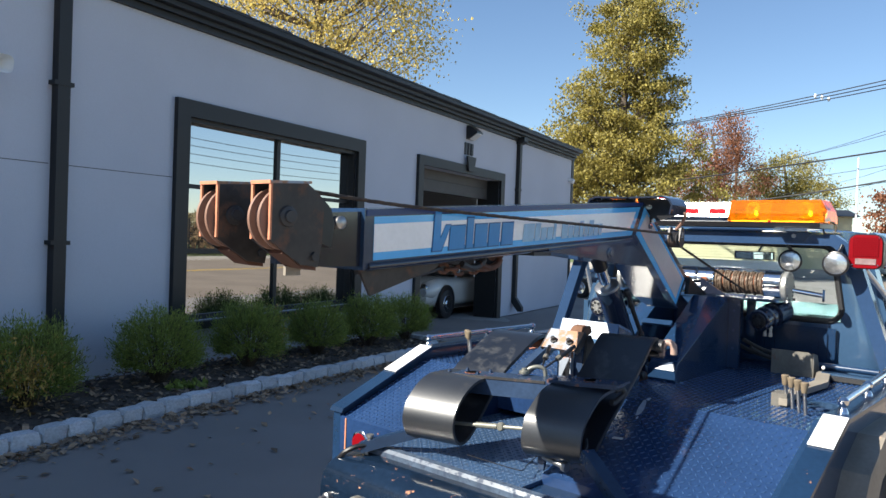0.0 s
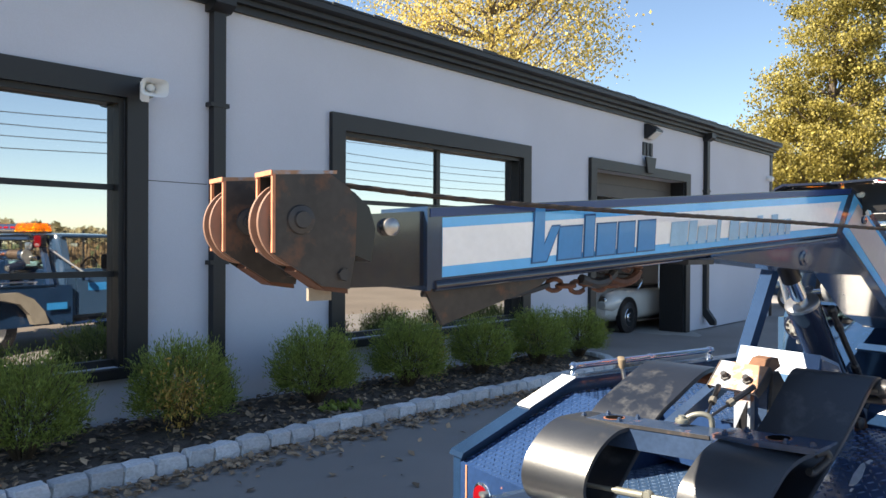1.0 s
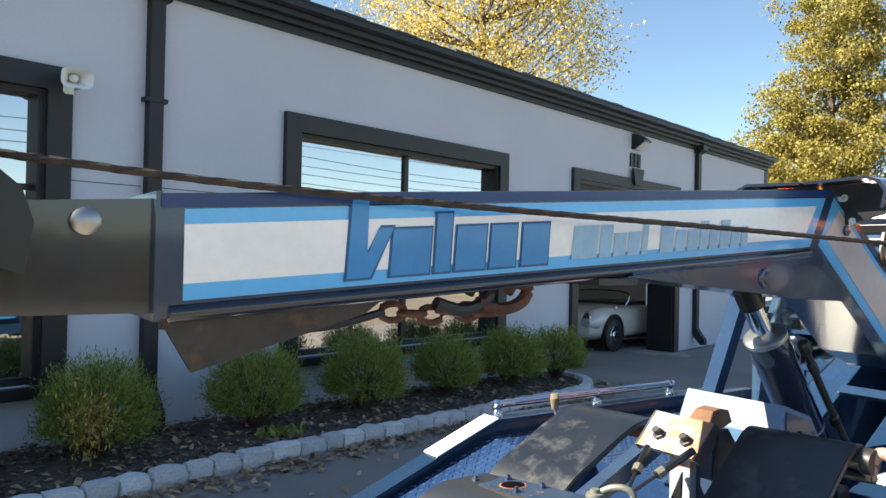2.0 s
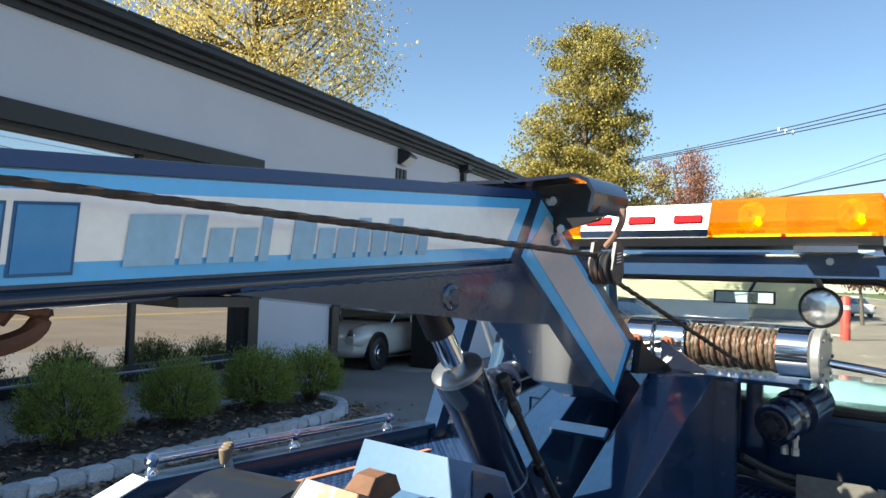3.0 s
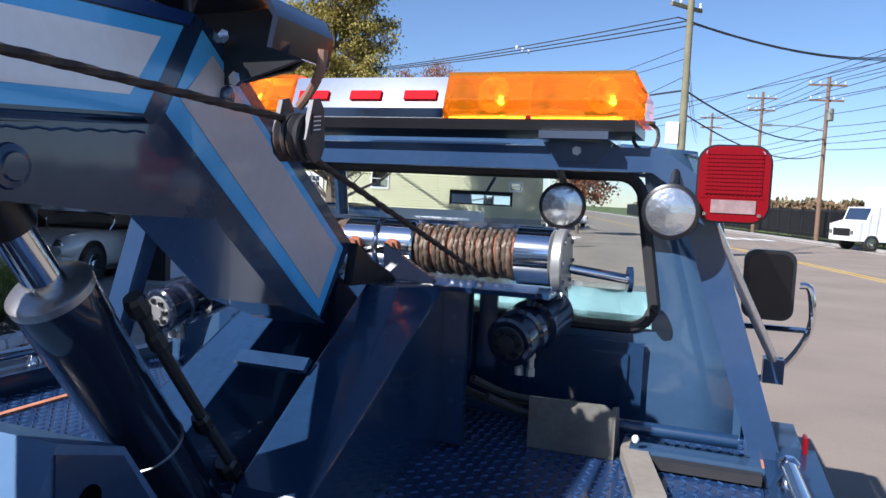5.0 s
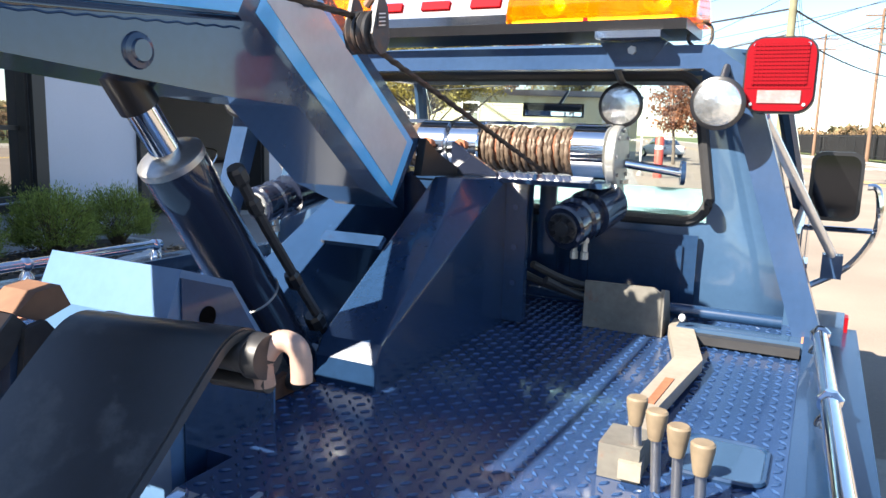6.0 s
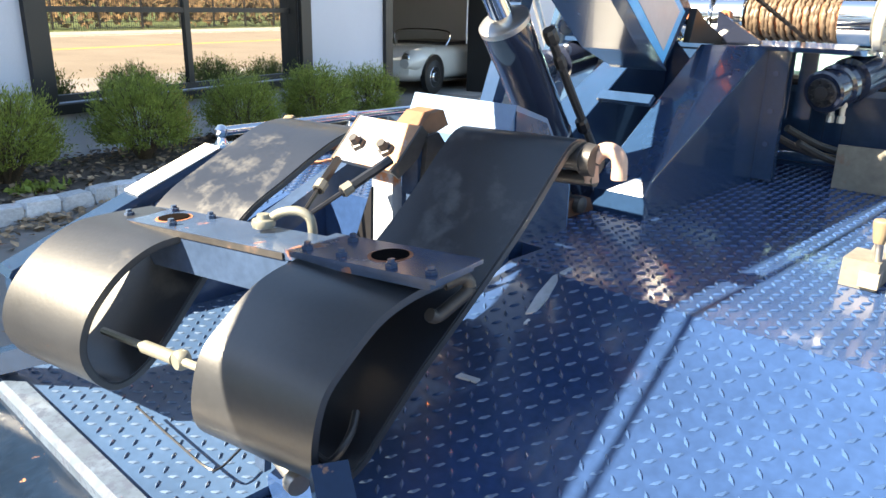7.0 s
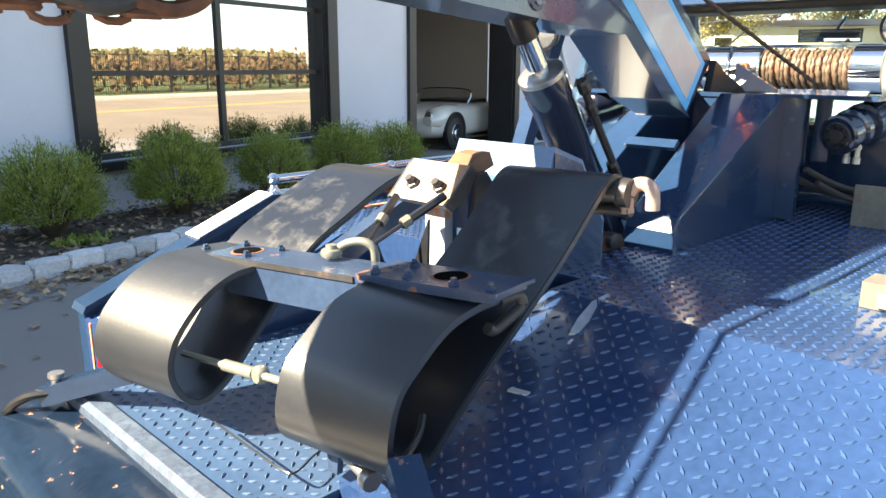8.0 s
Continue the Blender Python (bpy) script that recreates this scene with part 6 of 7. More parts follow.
def shrub(seed):
    r = random.Random(seed)
    b = root("boxwood_shrub", "rounded green boxwood shrub in the mulch bed", "shrub", group="shrubs along the wall")
    wood = bmesh.new()
    places, heading = [], []
    for i in range(900):
        a, e = r.uniform(0, math.tau), math.asin(r.uniform(-0.55, 1.0))
        w = Vector((math.cos(a) * math.cos(e), math.sin(a) * math.cos(e), math.sin(e)))
        rad = 0.95 + 0.16 * noise.noise(w * 2.2 + Vector((seed, 0, 0))) + r.uniform(-0.05, 0.26) * (r.random() < 0.4)
        tip = Vector((w.x * 0.47 * rad, w.y * 0.47 * rad, 0.39 + w.z * 0.37 * rad))
        tip.z += max(0, w.z) * r.uniform(0, 0.10)
        start = Vector((w.x * 0.2, w.y * 0.2, 0.26 + w.z * 0.15))
        if i % 7 == 0:
            tube(wood, [Vector((w.x * 0.05, w.y * 0.05, 0.0)), start, start.lerp(tip, 0.8)], 0.0035, 3)
        for j in range(20):
            t = 0.35 + 0.65 * j / 19
            p = start.lerp(tip, t)
            places.append(p + Vector((r.gauss(0, 0.016), r.gauss(0, 0.016), r.gauss(0, 0.016))))
            heading.append(w * 0.7 + Vector((0, 0, 0.75)))
    part("stem", wood, "twig", b)
    leaf_mesh("foliage", places, 0.0085, "hedge", seed + 50, b, 4.2, heading=heading)
    return b


M["hedge_brown"] = material("browned_leaf", (0.42, 0.27, 0.06), 0.7, vary=0.2, island=0.5, bump=0.0)
proto = [shrub(1), shrub(2)]
spots = [(3.29, 1.0, 20), (4.51, 0.97, 80), (5.885, 0.97, 140), (7.155, 1.0, 200), (8.415, 0.92, 10), (9.62, 0.97, 260), (10.66, 0.92, 310)]
for i, (y, s, turn) in enumerate(spots):
    m = pose(-5.50, y, ground_z(y) + 0.06, 0, 0, turn) @ Matrix.Diagonal((s * 0.96, s * 0.96, s * 0.97, 1))
    ob = proto[i] if i < 2 else copy_thing(proto[i % 2], Matrix())
    ob.matrix_world = m
    if i == 1:
        r = random.Random(9)
        dead = [(0.35 + r.gauss(0, 0.07), 0.16 + r.gauss(0, 0.12), 0.38 + r.gauss(0, 0.12)) for _ in range(900)]
        q = Matrix.Rotation(radians(-turn - 60), 3, "Z")
        leaf_mesh("browned_foliage", [q @ Vector(p) for p in dead], 0.013, "hedge_brown", 4, ob, 3.0)
        tagged(ob, "rounded boxwood shrub with a browned patch")

# granite block edging, stone by stone
kerb = root("kerb_edging", "grey granite block edging along the mulch bed", "kerb", kind="structure")
stones = []
for k in range(5):
    r = random.Random(30 + k)
    bm = bmesh.new()
    bmesh.ops.create_cube(bm, size=1.0)
    bmesh.ops.subdivide_edges(bm, edges=bm.edges[:], cuts=1, use_grid_fill=True)
    for v in bm.verts:
        n = sum(abs(c) > 0.4 for c in v.co)
        v.co *= (1.0, 1.02, 0.95, 0.88)[n]
        v.co += Vector((r.gauss(0, 0.03), r.gauss(0, 0.03), r.gauss(0, 0.03)))
    me = bpy.data.meshes.new("kerb_stone")
    bm.to_mesh(me)
    bm.free()
    me.materials.append(M["kerb"])
    stones.append(me)
r = random.Random(77)
walked = 0.0
for a, b in zip(bed_line, bed_line[1:]):
    walked += (b - a).length
line_len = walked


def along(s):
    for a, b in zip(bed_line, bed_line[1:]):
        n = (b - a).length
        if s <= n:
            return a.lerp(b, s / n), math.atan2(b.y - a.y, b.x - a.x)
        s -= n
    return bed_line[-1], 0


s = line_len - 13.2
while s < line_len - 0.1:
    n = r.uniform(0.18, 0.27)
    p, turn = along(s + n / 2)
    st = new("kerb_stone", stones[r.randrange(5)])
    st.parent = kerb
    st.matrix_world = pose(p.x, p.y, ground_z(p.y) + 0.045 + r.uniform(-0.006, 0.008), 0, r.uniform(-3, 3), math.degrees(turn) + r.uniform(-2, 2)) @ Matrix.Diagonal((n - 0.012, r.uniform(0.125, 0.15), 0.15, 1))
    s += n
mortar = bmesh.new()
mortar_rows = [[mortar.verts.new((p.x + dx, p.y - dx * 0.6 * (p.y > 10.5), z + ground_z(p.y))) for dx, z in ((0.05, -0.1), (0.05, 0.078), (-0.05, 0.078), (-0.05, -0.1))] for p in bed_line]
for row, nxt in zip(mortar_rows, mortar_rows[1:]):
    for k in range(3):
        mortar.faces.new((row[k], nxt[k], nxt[k + 1], row[k + 1]))
part("joint_mortar", mortar, "concrete", kerb)

# fallen leaves and bark
r = random.Random(12)
litter = []
for _ in range(2200):
    y = r.uniform(-2, 11.2)
    x = KX + 0.09 + abs(r.gauss(0, 0.17))
    x -= max(0, y - 9.7) ** 2 * 0.25
    litter.append((x, y + 0.15 * r.gauss(0, 1), ground_z(y) + r.uniform(0.008, 0.025)))
for _ in range(260):
    y = r.uniform(0, 13)
    litter.append((r.uniform(-4.6, -1.5), y, ground_z(y) + 0.01))
for _ in range(1500):
    y = r.uniform(0, 10.6)
    litter.append((r.uniform(WX + 0.1, KX - 0.12), y, ground_z(y) + r.uniform(0.07, 0.095)))


def flat_leaves(name, places, size, mat, seed, label):
    r = random.Random(seed)
    verts, faces = [], []
    for p in places:
        q = Euler((r.gauss(0, 0.3), r.gauss(0, 0.3), r.uniform(0, 6.28))).to_matrix()
        s = size * r.uniform(0.5, 1.4)
        k = len(verts)
        for c in ((-0.7, 0, 0), (-0.1, -0.45, 0.15), (0.7, 0, 0.05), (-0.1, 0.45, 0.15)):
            verts.append(tuple(Vector(p) + q @ (Vector(c) * s)))
        faces += [(k, k + 1, k + 2), (k, k + 2, k + 3)]
    return tagged(from_lists(name, verts, faces, mat), label, "leaves", kind="stuff")


flat_leaves("fallen_leaves", litter, 0.048, "leaf_dry", 3, "dry brown leaves drifted along the kerb")
chips = [(r.uniform(WX + 0.05, KX - 0.1), y, ground_z(y) + r.uniform(0.05, 0.09)) for y in (r.uniform(-3, 10.6) for _ in range(5200))]
M["chip"] = material("bark_chip", (0.14, 0.108, 0.085), 0.95, vary=0.3, island=0.6, bump=0.2)
flat_leaves("bark_chips", chips, 0.042, "chip", 8, "dark bark chips covering the bed")
weeds = [(-5.12 + r.gauss(0, 0.07), 5.85 + r.gauss(0, 0.1), 0.07 + r.uniform(0, 0.05)) for _ in range(90)]
wd = root("weed", "small green weed in the mulch", "weed")
leaf_mesh("foliage", weeds, 0.05, "hedge", 2, wd)


# ---------------------------------------------------------------- trees
def tree(name, label, x, y, trunk_top, lobes, n_clumps, per, leaf, mat, seed, radius=0.3, spread=0.42, group="trees"):
    r = random.Random(seed)
    t = root(name, label, "tree", pose(x, y, FALL), group)
    wood = bmesh.new()
    spine = smooth_line([(0, 0, -0.3), (r.gauss(0, 0.1), r.gauss(0, 0.1), trunk_top * 0.3), (r.gauss(0, 0.25), r.gauss(0, 0.2), trunk_top * 0.65), (r.gauss(0, 0.3), 0, trunk_top)], 5)
    n = len(spine)
    for i in range(n - 1):
        rod(wood, spine[i], spine[i + 1], radius * (1 - 0.85 * i / n), radius * (1 - 0.85 * (i + 1) / n), 9)
    vol = [l[3] * l[4] * l[5] for l in lobes]
    places = []
    for c in range(n_clumps):
        lobe = r.choices(lobes, vol)[0]
        a, e = r.uniform(0, math.tau), math.asin(r.uniform(-1, 1))
        w = Vector((math.cos(a) * math.cos(e), math.sin(a) * math.cos(e), math.sin(e)))
        k = r.uniform(0.2, 1.0) ** 0.5
        k *= 1 + 0.28 * noise.noise(w * 1.7 + Vector((seed, lobe[2], 0)))
        p = Vector((lobe[0] + w.x * lobe[3] * k, lobe[1] + w.y * lobe[4] * k, lobe[2] + w.z * lobe[5] * k))
        if c % 3 == 0:
            j = min(n - 2, max(2, int(n * (p.z - 0.35 * math.hypot(p.x, p.y) - 0.6) / trunk_top)))
            s = spine[j]
            mid = s.lerp(p, 0.5) + Vector((r.gauss(0, 0.15), r.gauss(0, 0.15), -0.05 * (p - s).length))
            rr = radius * 0.16 * (0.5 + (p - s).length / 6)
            rod(wood, s, mid, rr, rr * 0.6, 5)
            rod(wood, mid, p, rr * 0.6, 0.012, 5)
        size = r.uniform(0.6, 1.3) * spread
        for _ in range(per):
            places.append(p + Vector((r.gauss(0, size), r.gauss(0, size), r.gauss(0, size * 0.65))))
    part("trunk", wood, "bark", t, smooth=True)
    leaf_mesh("crown", places, leaf, mat, seed + 5, t, 1.3)
    return t


tree("oak_tree", "tall tree with thinning olive and yellow autumn leaves", -9.9, 41.6, 14.0,
     [(0.2, 0, 12.6, 2.5, 2.4, 2.9), (-0.3, 0, 9.2, 3.5, 2.8, 2.3), (-0.4, 0, 6.6, 4.4, 3, 2.0), (4.5, 0, 8.5, 0.8, 0.8, 0.8), (-3.6, 0, 8.2, 1.0, 1, 0.8), (0.0, 0, 4.6, 5.0, 3, 1.8), (1.3, 0, 14.6, 1.4, 1.2, 1.0), (-2.0, 0, 14.2, 1.0, 1, 0.8)],
     520, 170, 0.105, "leaf_olive", 21, 0.42, 0.34)
tree("maple_tree", "tall sparse tree with golden yellow leaves", -16.5, 22.6, 12.5,
     [(0, 0, 10.2, 4.4, 4.2, 4.4), (-2.5, 0, 12, 3, 3, 3), (3.0, -0.5, 8.6, 2.4, 2.2, 2.2), (1.5, 0, 12.6, 3.2, 3, 2.6)],
     480, 80, 0.078, "leaf_gold", 33, 0.3, 0.55)
tree("maple_tree", "autumn tree with rusty red leaves", -8.1, 62.5, 11.0,
     [(0, 0, 9.8, 2.6, 2.4, 2.6), (-1.2, 0, 6.8, 3, 3, 2.2), (1.6, 0, 7.4, 2.4, 2.2, 2.2)], 150, 130, 0.10, "leaf_red", 41, 0.3, 0.5)
tree("oak_tree", "broad brown-green autumn tree", -3.2, 68.0, 9.0,
     [(0, 0, 7.6, 3.0, 2.6, 2.2), (1.8, 0, 5.6, 3, 2.6, 1.8), (-2.2, 0, 5.4, 2.6, 2.6, 2.0)], 150, 130, 0.11, "leaf_olive", 43, 0.3, 0.5)
tree("maple_tree", "small tree with dark red leaves beside the house", 3.4, 47.5, 4.2,
     [(0, 0, 3.8, 1.7, 1.5, 1.4), (0.5, 0, 2.6, 1.5, 1.4, 0.9)], 70, 60, 0.13, "leaf_red", 47, 0.12, 0.3)

# ---------------------------------------------------------------- far side of the road
r = random.Random(61)
fence = root("iron_fence", "black iron picket fence beyond the road", "fence")
vs, fs = [], []
picket_mesh = bpy.data.meshes.new("picket")
pk = boxed(-0.012, 0.012, -0.012, 0.012, 0.05, 2.05)
pk.to_mesh(picket_mesh)
pk.free()
picket_mesh.materials.append(M["sign_black"])
y = -70.0
while y < 150:
    if 26 < y < 62:
        st = new("picket", picket_mesh)
        st.parent = fence
        st.matrix_world = pose(20.5, y, FALL)
    else:
        k = len(vs)
        for z in (0.05, 2.05):
            for dx, dy in ((-0.012, -0.012), (0.012, -0.012), (0.012, 0.012), (-0.012, 0.012)):
                vs.append((20.5 + dx, y + dy, z))
        for f in ((0, 1, 5, 4), (1, 2, 6, 5), (2, 3, 7, 6), (3, 0, 4, 7), (4, 5, 6, 7)):
            fs.append([k + i for i in f])
    y += 0.13
tagged(from_lists("far_picketing", vs, fs, "sign_black", fence), kind="stuff")
for z in (0.3, 1.85):
    part("fence_rail", boxed(20.48, 20.52, -70, 150, z, z + 0.04), "sign_black", fence)
for i in range(88):
    part("fence_post", boxed(20.46, 20.54, -70 + i * 2.5 - 0.04, -70 + i * 2.5 + 0.04, 0, 2.15), "sign_black", fence)
part("privacy_screen", boxed(20.56, 20.58, 44, 150, 0.1, 2.0), "trim", fence)
pl = []
for _ in range(15000):
    y = r.uniform(-75, 160)
    h = 1.5 + 0.7 * noise.noise(Vector((y * 0.11, 3, 0))) + 0.6 * noise.noise(Vector((y * 0.5, 9, 0)))
    if y > 45:
        h *= 1.7
    pl.append((23 + abs(r.gauss(0, 2.0)), y, r.uniform(0.0, 1.0) ** 0.7 * max(0.6, h)))
tagged(leaf_mesh("roadside_brush", pl, 0.30, "brush", 6), "tangled orange and tan autumn brush", "brush", kind="stuff")
pl = []
for _ in range(20000):
    a = r.uniform(-2.2, 1.3)
    d = r.uniform(190, 230)
    h = 5 + 3 * noise.noise(Vector((a * 9, 1, 0))) + 2.5 * noise.noise(Vector((a * 40, 5, 0)))
    pl.append((d * math.cos(a), d * math.sin(a) + 20, r.uniform(0, 1) ** 0.6 * h))
tagged(leaf_mesh("far_woods", pl, 1.3, "leaf_far", 7), "distant band of autumn woods", "woods", kind="stuff")


def utility_pole(x, y, h, mat, arms):
    p = root("utility_pole", "weathered wooden utility pole with crossarm", "utility pole", pose(x, y, ground_z(y)), "utility poles")
    part("pole", rodded((0, 0, -0.2), (0, 0, h), 0.16, 0.11, 12), mat, p, smooth=True)
    for z, w, turn in arms:
        arm = part("crossarm", boxed(-w / 2, w / 2, 0.12, 0.22, z - 0.06, z + 0.06, Matrix.Rotation(radians(turn), 4, "Z")), mat, p)
        for k in (-0.46, -0.2, 0.2, 0.46):
            q = Matrix.Rotation(radians(turn), 3, "Z") @ Vector((k * w, 0.17, 0))
            part("insulator", lathed([(0, 0.03), (0.05, 0.06), (0.1, 0.04), (0.16, 0.06), (0.2, 0.03)], (q.x, q.y, z + 0.06), (q.x, q.y, z + 5), 8), "insulator", arm)
    return p


p1 = utility_pole(5.5, 30.3, 9.3, "pole_green", [(8.75, 1.6, 40)])
part("meter_box", boxed(-0.55, -0.16, -0.15, 0.15, 4.0, 4.75), "white", p1, bevel=0.03)
for x, y, h in ((19.6, 54.8, 10.8), (19.6, 68.4, 11.8), (19.6, 85.0, 12.0), (19.6, 20.0, 10.5), (19.6, -14.0, 10.5)):
    up = utility_pole(x, y, h, "pole_wood", [(h - 0.5, 2.4, 0), (h - 1.5, 2.2, 0)])
    if y == 54.8:
        lamp_arm = part("lamp_arm", tubed(smooth_line([(-0.1, 0, 7.3), (-1.5, 0, 7.5), (-3.4, 0, 7.55)], 4), 0.035, 6), "galvanised", up, smooth=True)
        part("lamp_head", boxed(-4.1, -3.4, -0.14, 0.14, 7.48, 7.62), "galvanised", lamp_arm, bevel=0.05)
        part("transformer", lathed([(0, 0.2), (0.05, 0.24), (0.75, 0.24), (0.8, 0.2)], (0.05, -0.42, 7.9), (0.05, -0.42, 12), 16), "galvanised", up, smooth=True)
utility_pole(-7.6, 73.0, 12.0, "pole_wood", [(11.4, 1.8, 0)])


def wire(name, label, ends, sag, rad):
    w = root(name, label, "cable", group="overhead cables")
    for a, b in ends:
        a, b = Vector(a), Vector(b)
        pts = [a.lerp(b, i / 14) - Vector((0, 0, sag * 4 * (i / 14) * (1 - i / 14))) for i in range(15)]
        part("span", tubed(pts, rad, 5), "wire", w)
    return w


for k in range(3):
    pc = wire("power_cable", "dark overhead power cable", [((-30, 62, 10.2 + k * 0.1), (5.1 + k * 0.3, 30.3, 8.2 - 0.12 * k)), ((5.1 + k * 0.3, 30.3, 8.2 - 0.12 * k), (24.0 + k * 0.4, 50.0, 11.6))], 0.9, 0.022)
    for t in (0.38, 0.62, 0.84):
        p = Vector((-30, 62, 10.2 + k * 0.1)).lerp(Vector((5.1 + k * 0.3, 30.3, 8.2 - 0.12 * k)), t) - Vector((0, 0, 3.6 * t * (1 - t)))
        part("cable_spacer", lathed([(0, 0.03), (0.06, 0.06), (0.12, 0.06), (0.18, 0.03)], p - Vector((0, 0, 0.09)), p + Vector((0, 0, 5)), 8), "insulator", pc)
wire("power_cable", "thick dark overhead cable", [((-32, 60, 5.2), (5.5, 30.3, 5.7)), ((5.5, 30.3, 5.7), (19.6, 54.8, 6.6))], 0.7, 0.035)
wire("power_cable", "thick dark overhead cable", [((5.5, 30.3, 4.9), (19.6, 54.8, 5.6)), ((5.5, 30.3, 4.9), (-16, 44, 3.6))], 0.8, 0.03)
for k, (dx, z) in enumerate(((-1.1, 10.3), (-0.4, 10.3), (0.5, 10.3), (1.1, 10.3), (-1.0, 9.2), (1.0, 9.2), (0, 8.0), (0.1, 7.2), (0, 6.5), (-0.1, 6.1), (0.1, 5.7))):
    wire("street_cable", "dark cable along the far side of the road", [((19.6 + dx, -70, z), (19.6 + dx, -14, z)), ((19.6 + dx, -14, z), (19.6 + dx, 20, z)), ((19.6 + dx, 20, z), (19.6 + dx, 54.8, z + 0.2)), ((19.6 + dx, 54.8, z + 0.2), (19.6 + dx, 85, z + 1))], 0.35 + 0.09 * (k % 4), 0.02)
for k, (x, z0, z1) in enumerate(((-9.0, 7.2, 8.6), (-14.0, 6.8, 8.2), (-2.0, 6.2, 7.6))):
    wire("service_cable", "thin dark service cable over the road", [((5.5, 30.3, z0), (x, 73 + 3 * k, z1)), ((5.5, 30.3, z0), (19.6, 91, z1 + 1.5))], 0.6, 0.012)
for k, (z0, z1) in enumerate(((8.3, 6.2), (7.4, 5.6), (9.6, 4.8))):
    wire("service_cable", "thin dark service cable over the road", [((19.6, 20, z0), (-6, 60 + 4 * k, z1))], 0.8, 0.014)

# the house ahead, with clapboards
hs = root("siding_house", "cream house with horizontal siding and white trim", "house", pose(-15.4, 50.7, FALL, 0, 0, 8.2))
HOUSE_W, HH = 17.0, 3.9
part("wall", boxed(0, HOUSE_W, 0.06, 8, 0, HH), "siding", hs)
for i in range(18):
    z = 0.55 + i * 0.18
    part("siding_board", prismed([(0.06, z), (0.0, z), (0.045, z + 0.178), (0.06, z + 0.178)], 0.0, HOUSE_W, "x"), "siding", hs)
part("foundation", boxed(0.0, HOUSE_W, 0.02, 0.06, 0, 0.55), "concrete", hs)
part("roof", prismed([(-0.4, HH), (8.4, HH), (4, HH + 0.6)], -0.4, HOUSE_W + 0.4, "x"), "trim", hs)


def house_window(u, z, w, h):
    f = part("window", boxed(u - w / 2 - 0.1, u + w / 2 + 0.1, -0.03, 0.05, z - 0.1, z + h + 0.1), "white", hs)
    for i in (0, 1):
        part("pane", boxed(u - w / 2, u + w / 2, -0.045, -0.034, z + i * h / 2 + 0.03, z + (i + 1) * h / 2 - 0.03), "shop_glass", f)


house_window(6.2, 2.2, 1.0, 1.15)
house_window(15.2, 2.4, 0.7, 0.5)
dr = part("door", boxed(1.3, 2.5, -0.05, 0.05, 0.55, 3.0), "white", hs, bevel=0.02)
for i in range(3):
    for j in range(3):
        part("pane", boxed(1.55 + i * 0.25, 1.76 + i * 0.25, -0.062, -0.052, 1.7 + j * 0.36, 2.0 + j * 0.36), "shop_glass", dr)
lw = root("low_wall", "low white wall in front of the house", "wall", pose(-8.5, 47.4, FALL, 0, 0, 8))
part("wall_body", boxed(0, 6.4, 0, 0.3, 0, 0.95), "white", lw, bevel=0.02)
part("coping", boxed(-0.04, 6.44, -0.04, 0.34, 0.95, 1.0), "white", lw)
pst = root("red_post", "red safety post beside the road", "post", pose(1.8, 33.4, FALL))
M["red_paint"] = material("red_paint", (0.55, 0.07, 0.05), 0.5, vary=0.1, bump=0.05)
part("post", lathed([(0, 0.17), (1.5, 0.17), (1.6, 0.1)], (0, 0, 0), (0, 0, 2), 16), "red_paint", pst, smooth=True)
part("band", lathed([(0, 0.175), (0.15, 0.175)], (0, 0, 1.1), (0, 0, 2), 16), "white", pst, smooth=True)
fp = root("flag_pole", "slim white pole beside the house", "pole", pose(1.15, 34.5, FALL))
part("pole", rodded((0, 0, 0), (0, 0, 5.5), 0.04, 0.03, 10), "white", fp, smooth=True)
part("base", lathed([(0, 0.12), (0.1, 0.1), (0.14, 0.05)], (0, 0, 0), (0, 0, 1), 12), "concrete", fp)


# ---------------------------------------------------------------- cars
def wheel(parent, x, y, rad, wid, side):
    t = part("wheel", lathed([(0, rad * 0.9), (0.02, rad), (wid - 0.02, rad), (wid, rad * 0.9)], (x, y, rad), (x + side, y, rad), 28), "rubber", parent, smooth=True)
    part("rim", lathed([(0, rad * 0.64), (0.012, rad * 0.6), (0.004, rad * 0.3), (0.02, rad * 0.25), (0.024, 0.01)], (x + side * (wid - 0.004), y, rad), (x + side * 5, y, rad), 24), "chrome", t, smooth=True)
    return t


def body_loft(sections, seg=24):
    """Rounded sections across x: (y, half width, low z, high z, squareness)."""
    bm = bmesh.new()
    rings = []
    for y, w, z0, z1, q in sections:
        ring = []
        for k in range(seg):
            a = math.tau * k / seg
            c, s = math.cos(a), math.sin(a)
            ring.append(bm.verts.new((w * math.copysign(abs(c) ** q, c), y, (z0 + z1) / 2 + (z1 - z0) / 2 * math.copysign(abs(s) ** q, s))))
        rings.append(ring)
    for a, b in zip(rings, rings[1:]):
        for k in range(seg):
            bm.faces.new((a[k], a[(k + 1) % seg], b[(k + 1) % seg], b[k]))
    bm.faces.new(rings[0])
    bm.faces.new(rings[-1][::-1])
    return bm


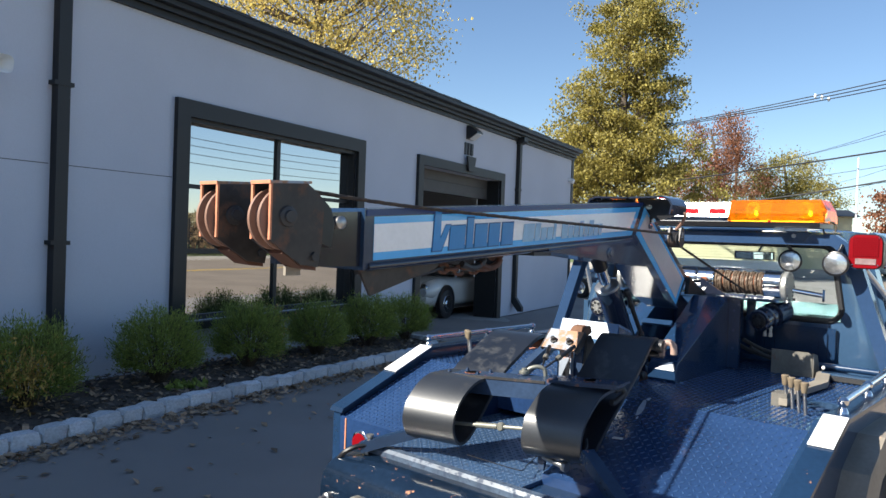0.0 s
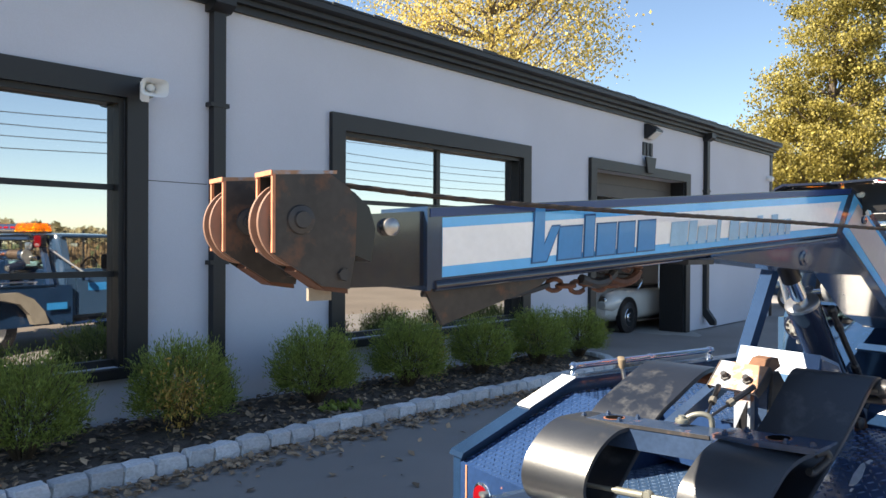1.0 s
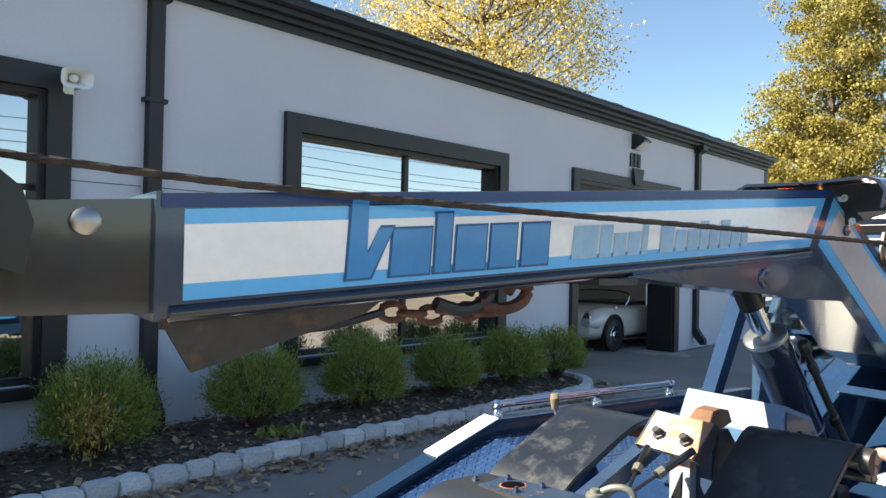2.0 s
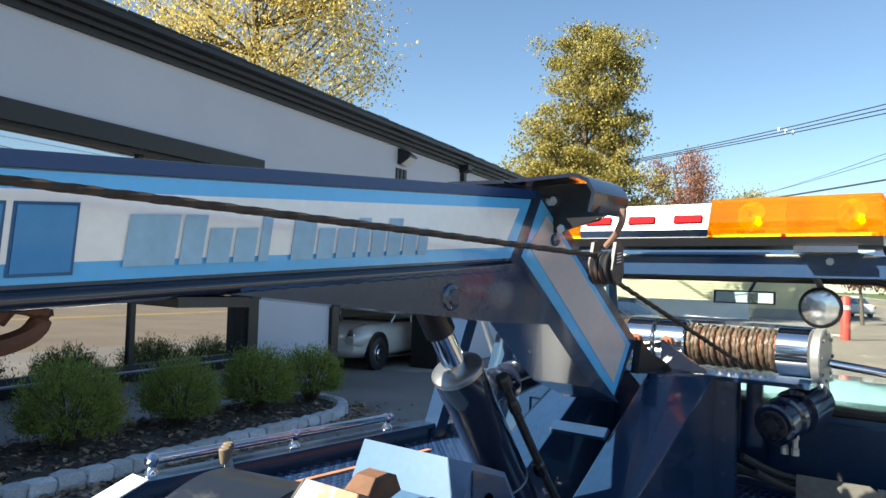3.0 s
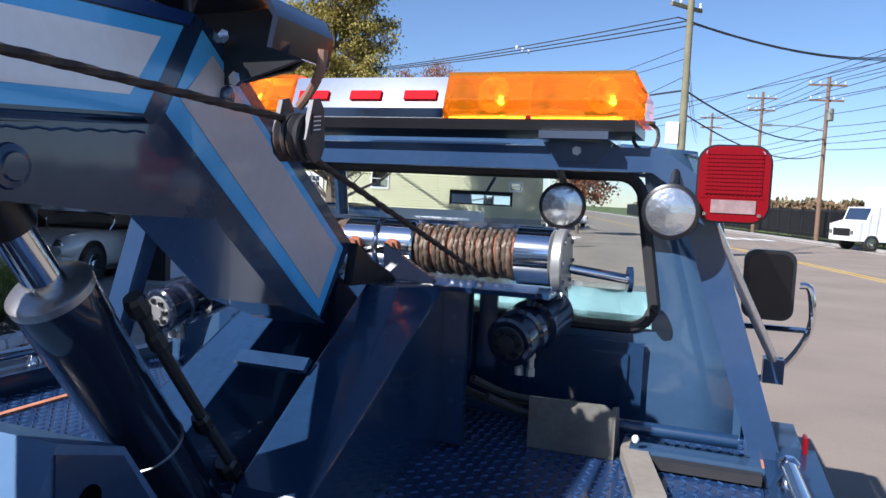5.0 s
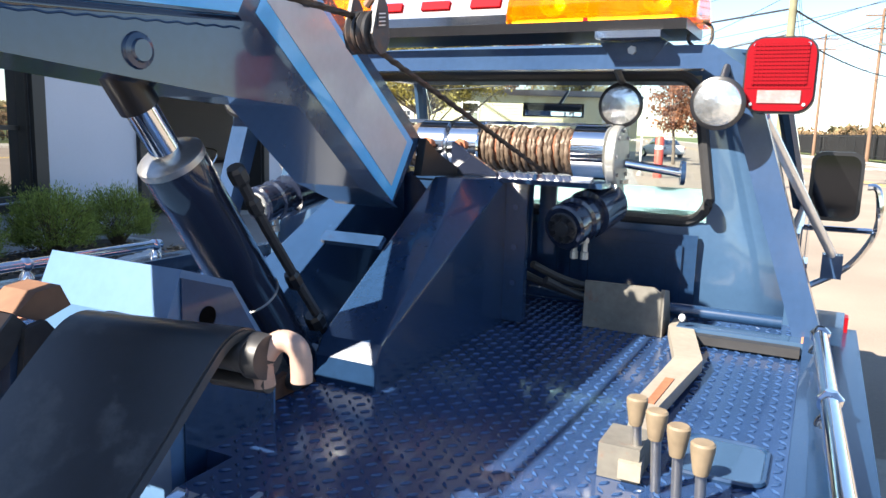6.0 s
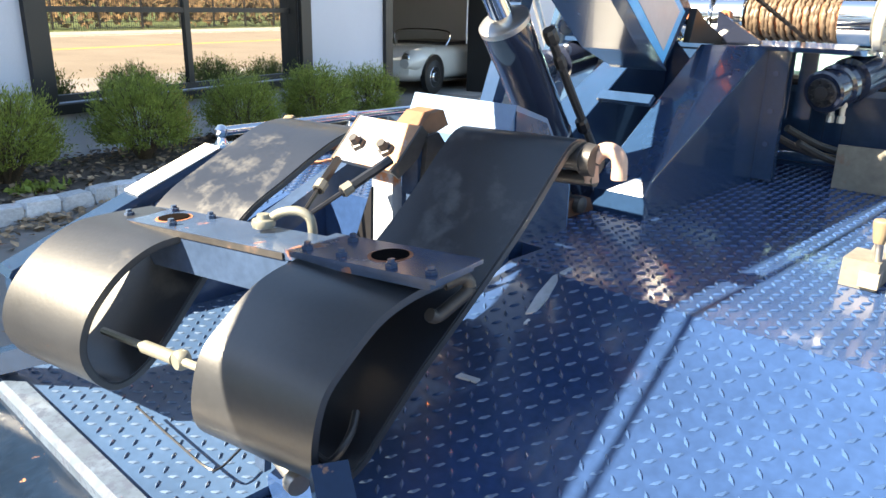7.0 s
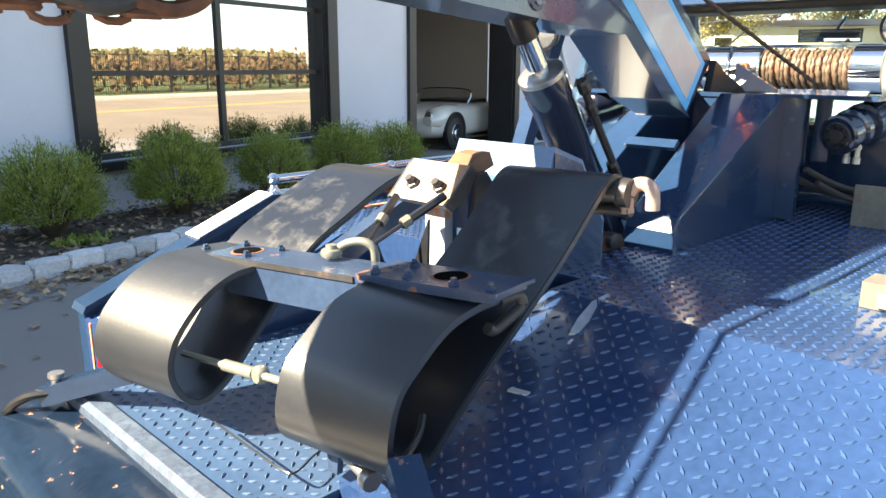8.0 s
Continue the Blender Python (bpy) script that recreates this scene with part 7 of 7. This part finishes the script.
def sedan(label, paint, m):
    c = root("parked_car", label, "car", m)
    part("body", body_loft([(-2.25, 0.6, 0.4, 0.75, 0.5), (-2.15, 0.82, 0.3, 0.9, 0.4), (-1.3, 0.9, 0.25, 0.98, 0.4), (0, 0.92, 0.22, 1.0, 0.4), (1.2, 0.9, 0.25, 0.93, 0.4), (2.1, 0.8, 0.3, 0.75, 0.45), (2.25, 0.6, 0.4, 0.65, 0.5)]), paint, c, smooth=True)
    part("cabin", body_loft([(-1.75, 0.62, 0.9, 0.98, 0.5), (-1.0, 0.68, 0.85, 1.38, 0.45), (-0.3, 0.70, 0.85, 1.45, 0.45), (0.35, 0.68, 0.85, 1.42, 0.45), (1.15, 0.66, 0.85, 0.97, 0.5)]), "shop_glass", c, smooth=True)
    part("roof", body_loft([(-1.05, 0.55, 1.34, 1.39, 0.6), (-0.3, 0.6, 1.40, 1.465, 0.6), (0.4, 0.55, 1.37, 1.43, 0.6)]), paint, c, smooth=True)
    for s in (-1, 1):
        for y in (-1.35, 1.35):
            wheel(c, s * 0.72, y, 0.32, 0.2, s)
        part("tail_light", boxed(s * 0.7 - 0.12, s * 0.7 + 0.12, -2.19, -2.12, 0.65, 0.78), "red_lens", c, bevel=0.02)
    return c


sedan("dark blue car parked ahead of the tow truck", "blue_car", pose(-5.0, 23.6, FALL, 0, 0, 62))
sedan("white car parked far down the road", "white", pose(3.6, 62, FALL, 0, 0, 20))

# white delivery truck on the road
wt = root("delivery_truck", "white delivery truck on the road", "truck", pose(17.1, 44.9, FALL, 0, 0, -78))
part("cab", prismed([(-0.0, 0.5), (0.0, 1.35), (0.75, 1.6), (1.0, 2.3), (2.0, 2.35), (2.0, 0.5)], -1.05, 1.05), "white", wt, bevel=0.05)
part("windscreen", prismed([(0.74, 1.62), (0.97, 2.24), (0.95, 2.25), (0.72, 1.63)], -0.9, 0.9), "shop_glass", wt)
part("cargo_box", boxed(-1.2, 1.2, 2.05, 7.0, 0.85, 3.4), "white", wt, bevel=0.03)
part("grille", boxed(-0.7, 0.7, -0.02, 0.01, 0.75, 1.15), "black", wt)
for s in (-1, 1):
    part("headlight", boxed(s * 0.88 - 0.12, s * 0.88 + 0.12, -0.03, 0.01, 0.85, 1.05), "lamp_face", wt)
    for y in (1.0, 5.6):
        wheel(wt, s * 0.85, y, 0.42, 0.22, s)

# ivory roadster in the garage
rc = root("roadster", "ivory classic roadster parked in the garage", "car", pose(-7.8, 16.15, FALL + 0.015, 0, 0, 180))
part("body", body_loft([(1.98, 0.42, 0.36, 0.56, 0.7), (1.85, 0.66, 0.26, 0.70, 0.6), (1.5, 0.80, 0.2, 0.80, 0.55), (0.9, 0.82, 0.2, 0.86, 0.5), (0.3, 0.82, 0.2, 0.86, 0.45), (-0.6, 0.82, 0.2, 0.86, 0.45), (-1.2, 0.80, 0.22, 0.84, 0.5), (-1.7, 0.68, 0.28, 0.70, 0.6), (-1.95, 0.4, 0.36, 0.52, 0.7)], 32), "roadster", rc, smooth=True)
part("cockpit", boxed(-0.55, 0.55, -0.75, 0.35, 0.80, 0.90), "black", rc, bevel=0.03)
part("windscreen_frame", tubed(smooth_line([(-0.6, 0.38, 0.84), (-0.55, 0.26, 1.10), (0.55, 0.26, 1.10), (0.6, 0.38, 0.84)], 5), 0.014, 6), "chrome", rc, smooth=True)
part("windscreen", prismed([(-0.55, 0.86), (0.55, 0.86), (0.52, 1.08), (-0.52, 1.08)], 0.28, 0.284, "y"), "glass", rc)
for s in (-1, 1):
    part("fender", body_loft([(1.92, 0.10, 0.5, 0.64, 0.9), (1.7, 0.2, 0.42, 0.80, 0.9), (1.3, 0.2, 0.45, 0.86, 0.9), (0.8, 0.12, 0.55, 0.82, 0.9)], 16), "roadster", rc, smooth=True).matrix_local = pose(s * 0.60, 0, 0)
    part("headlamp", lathed([(0, 0.085), (0.02, 0.088), (0.05, 0.07), (0.06, 0.01)], (s * 0.60, 1.84, 0.66), (s * 0.62, 4, 0.9), 20), "lamp_face", rc, smooth=True)
    for y in (1.22, -1.05):
        arch = part("wheel_arch", lathed([(0, 0.36), (0.1, 0.36)], (s * 0.735, y, 0.36), (s * 5, y, 0.36), 28), "black", rc)
        wheel(rc, s * 0.70, y, 0.31, 0.15, s)
part("sill_strip", boxed(-0.83, 0.83, -0.85, 0.85, 0.2, 0.215), "chrome", rc)
dk = root("covered_car", "dark covered car deep in the garage", "car", pose(-10.6, 16.3, FALL + 0.015, 0, 0, 180))
part("cover", body_loft([(2.1, 0.5, 0.1, 0.6, 0.5), (1.6, 0.85, 0.05, 0.85, 0.5), (0.4, 0.9, 0.05, 0.95, 0.5), (0.1, 0.85, 0.05, 1.35, 0.6), (-0.8, 0.85, 0.05, 1.35, 0.6), (-1.6, 0.85, 0.05, 0.95, 0.5), (-2.1, 0.6, 0.1, 0.7, 0.5)]), "black", dk, smooth=True)
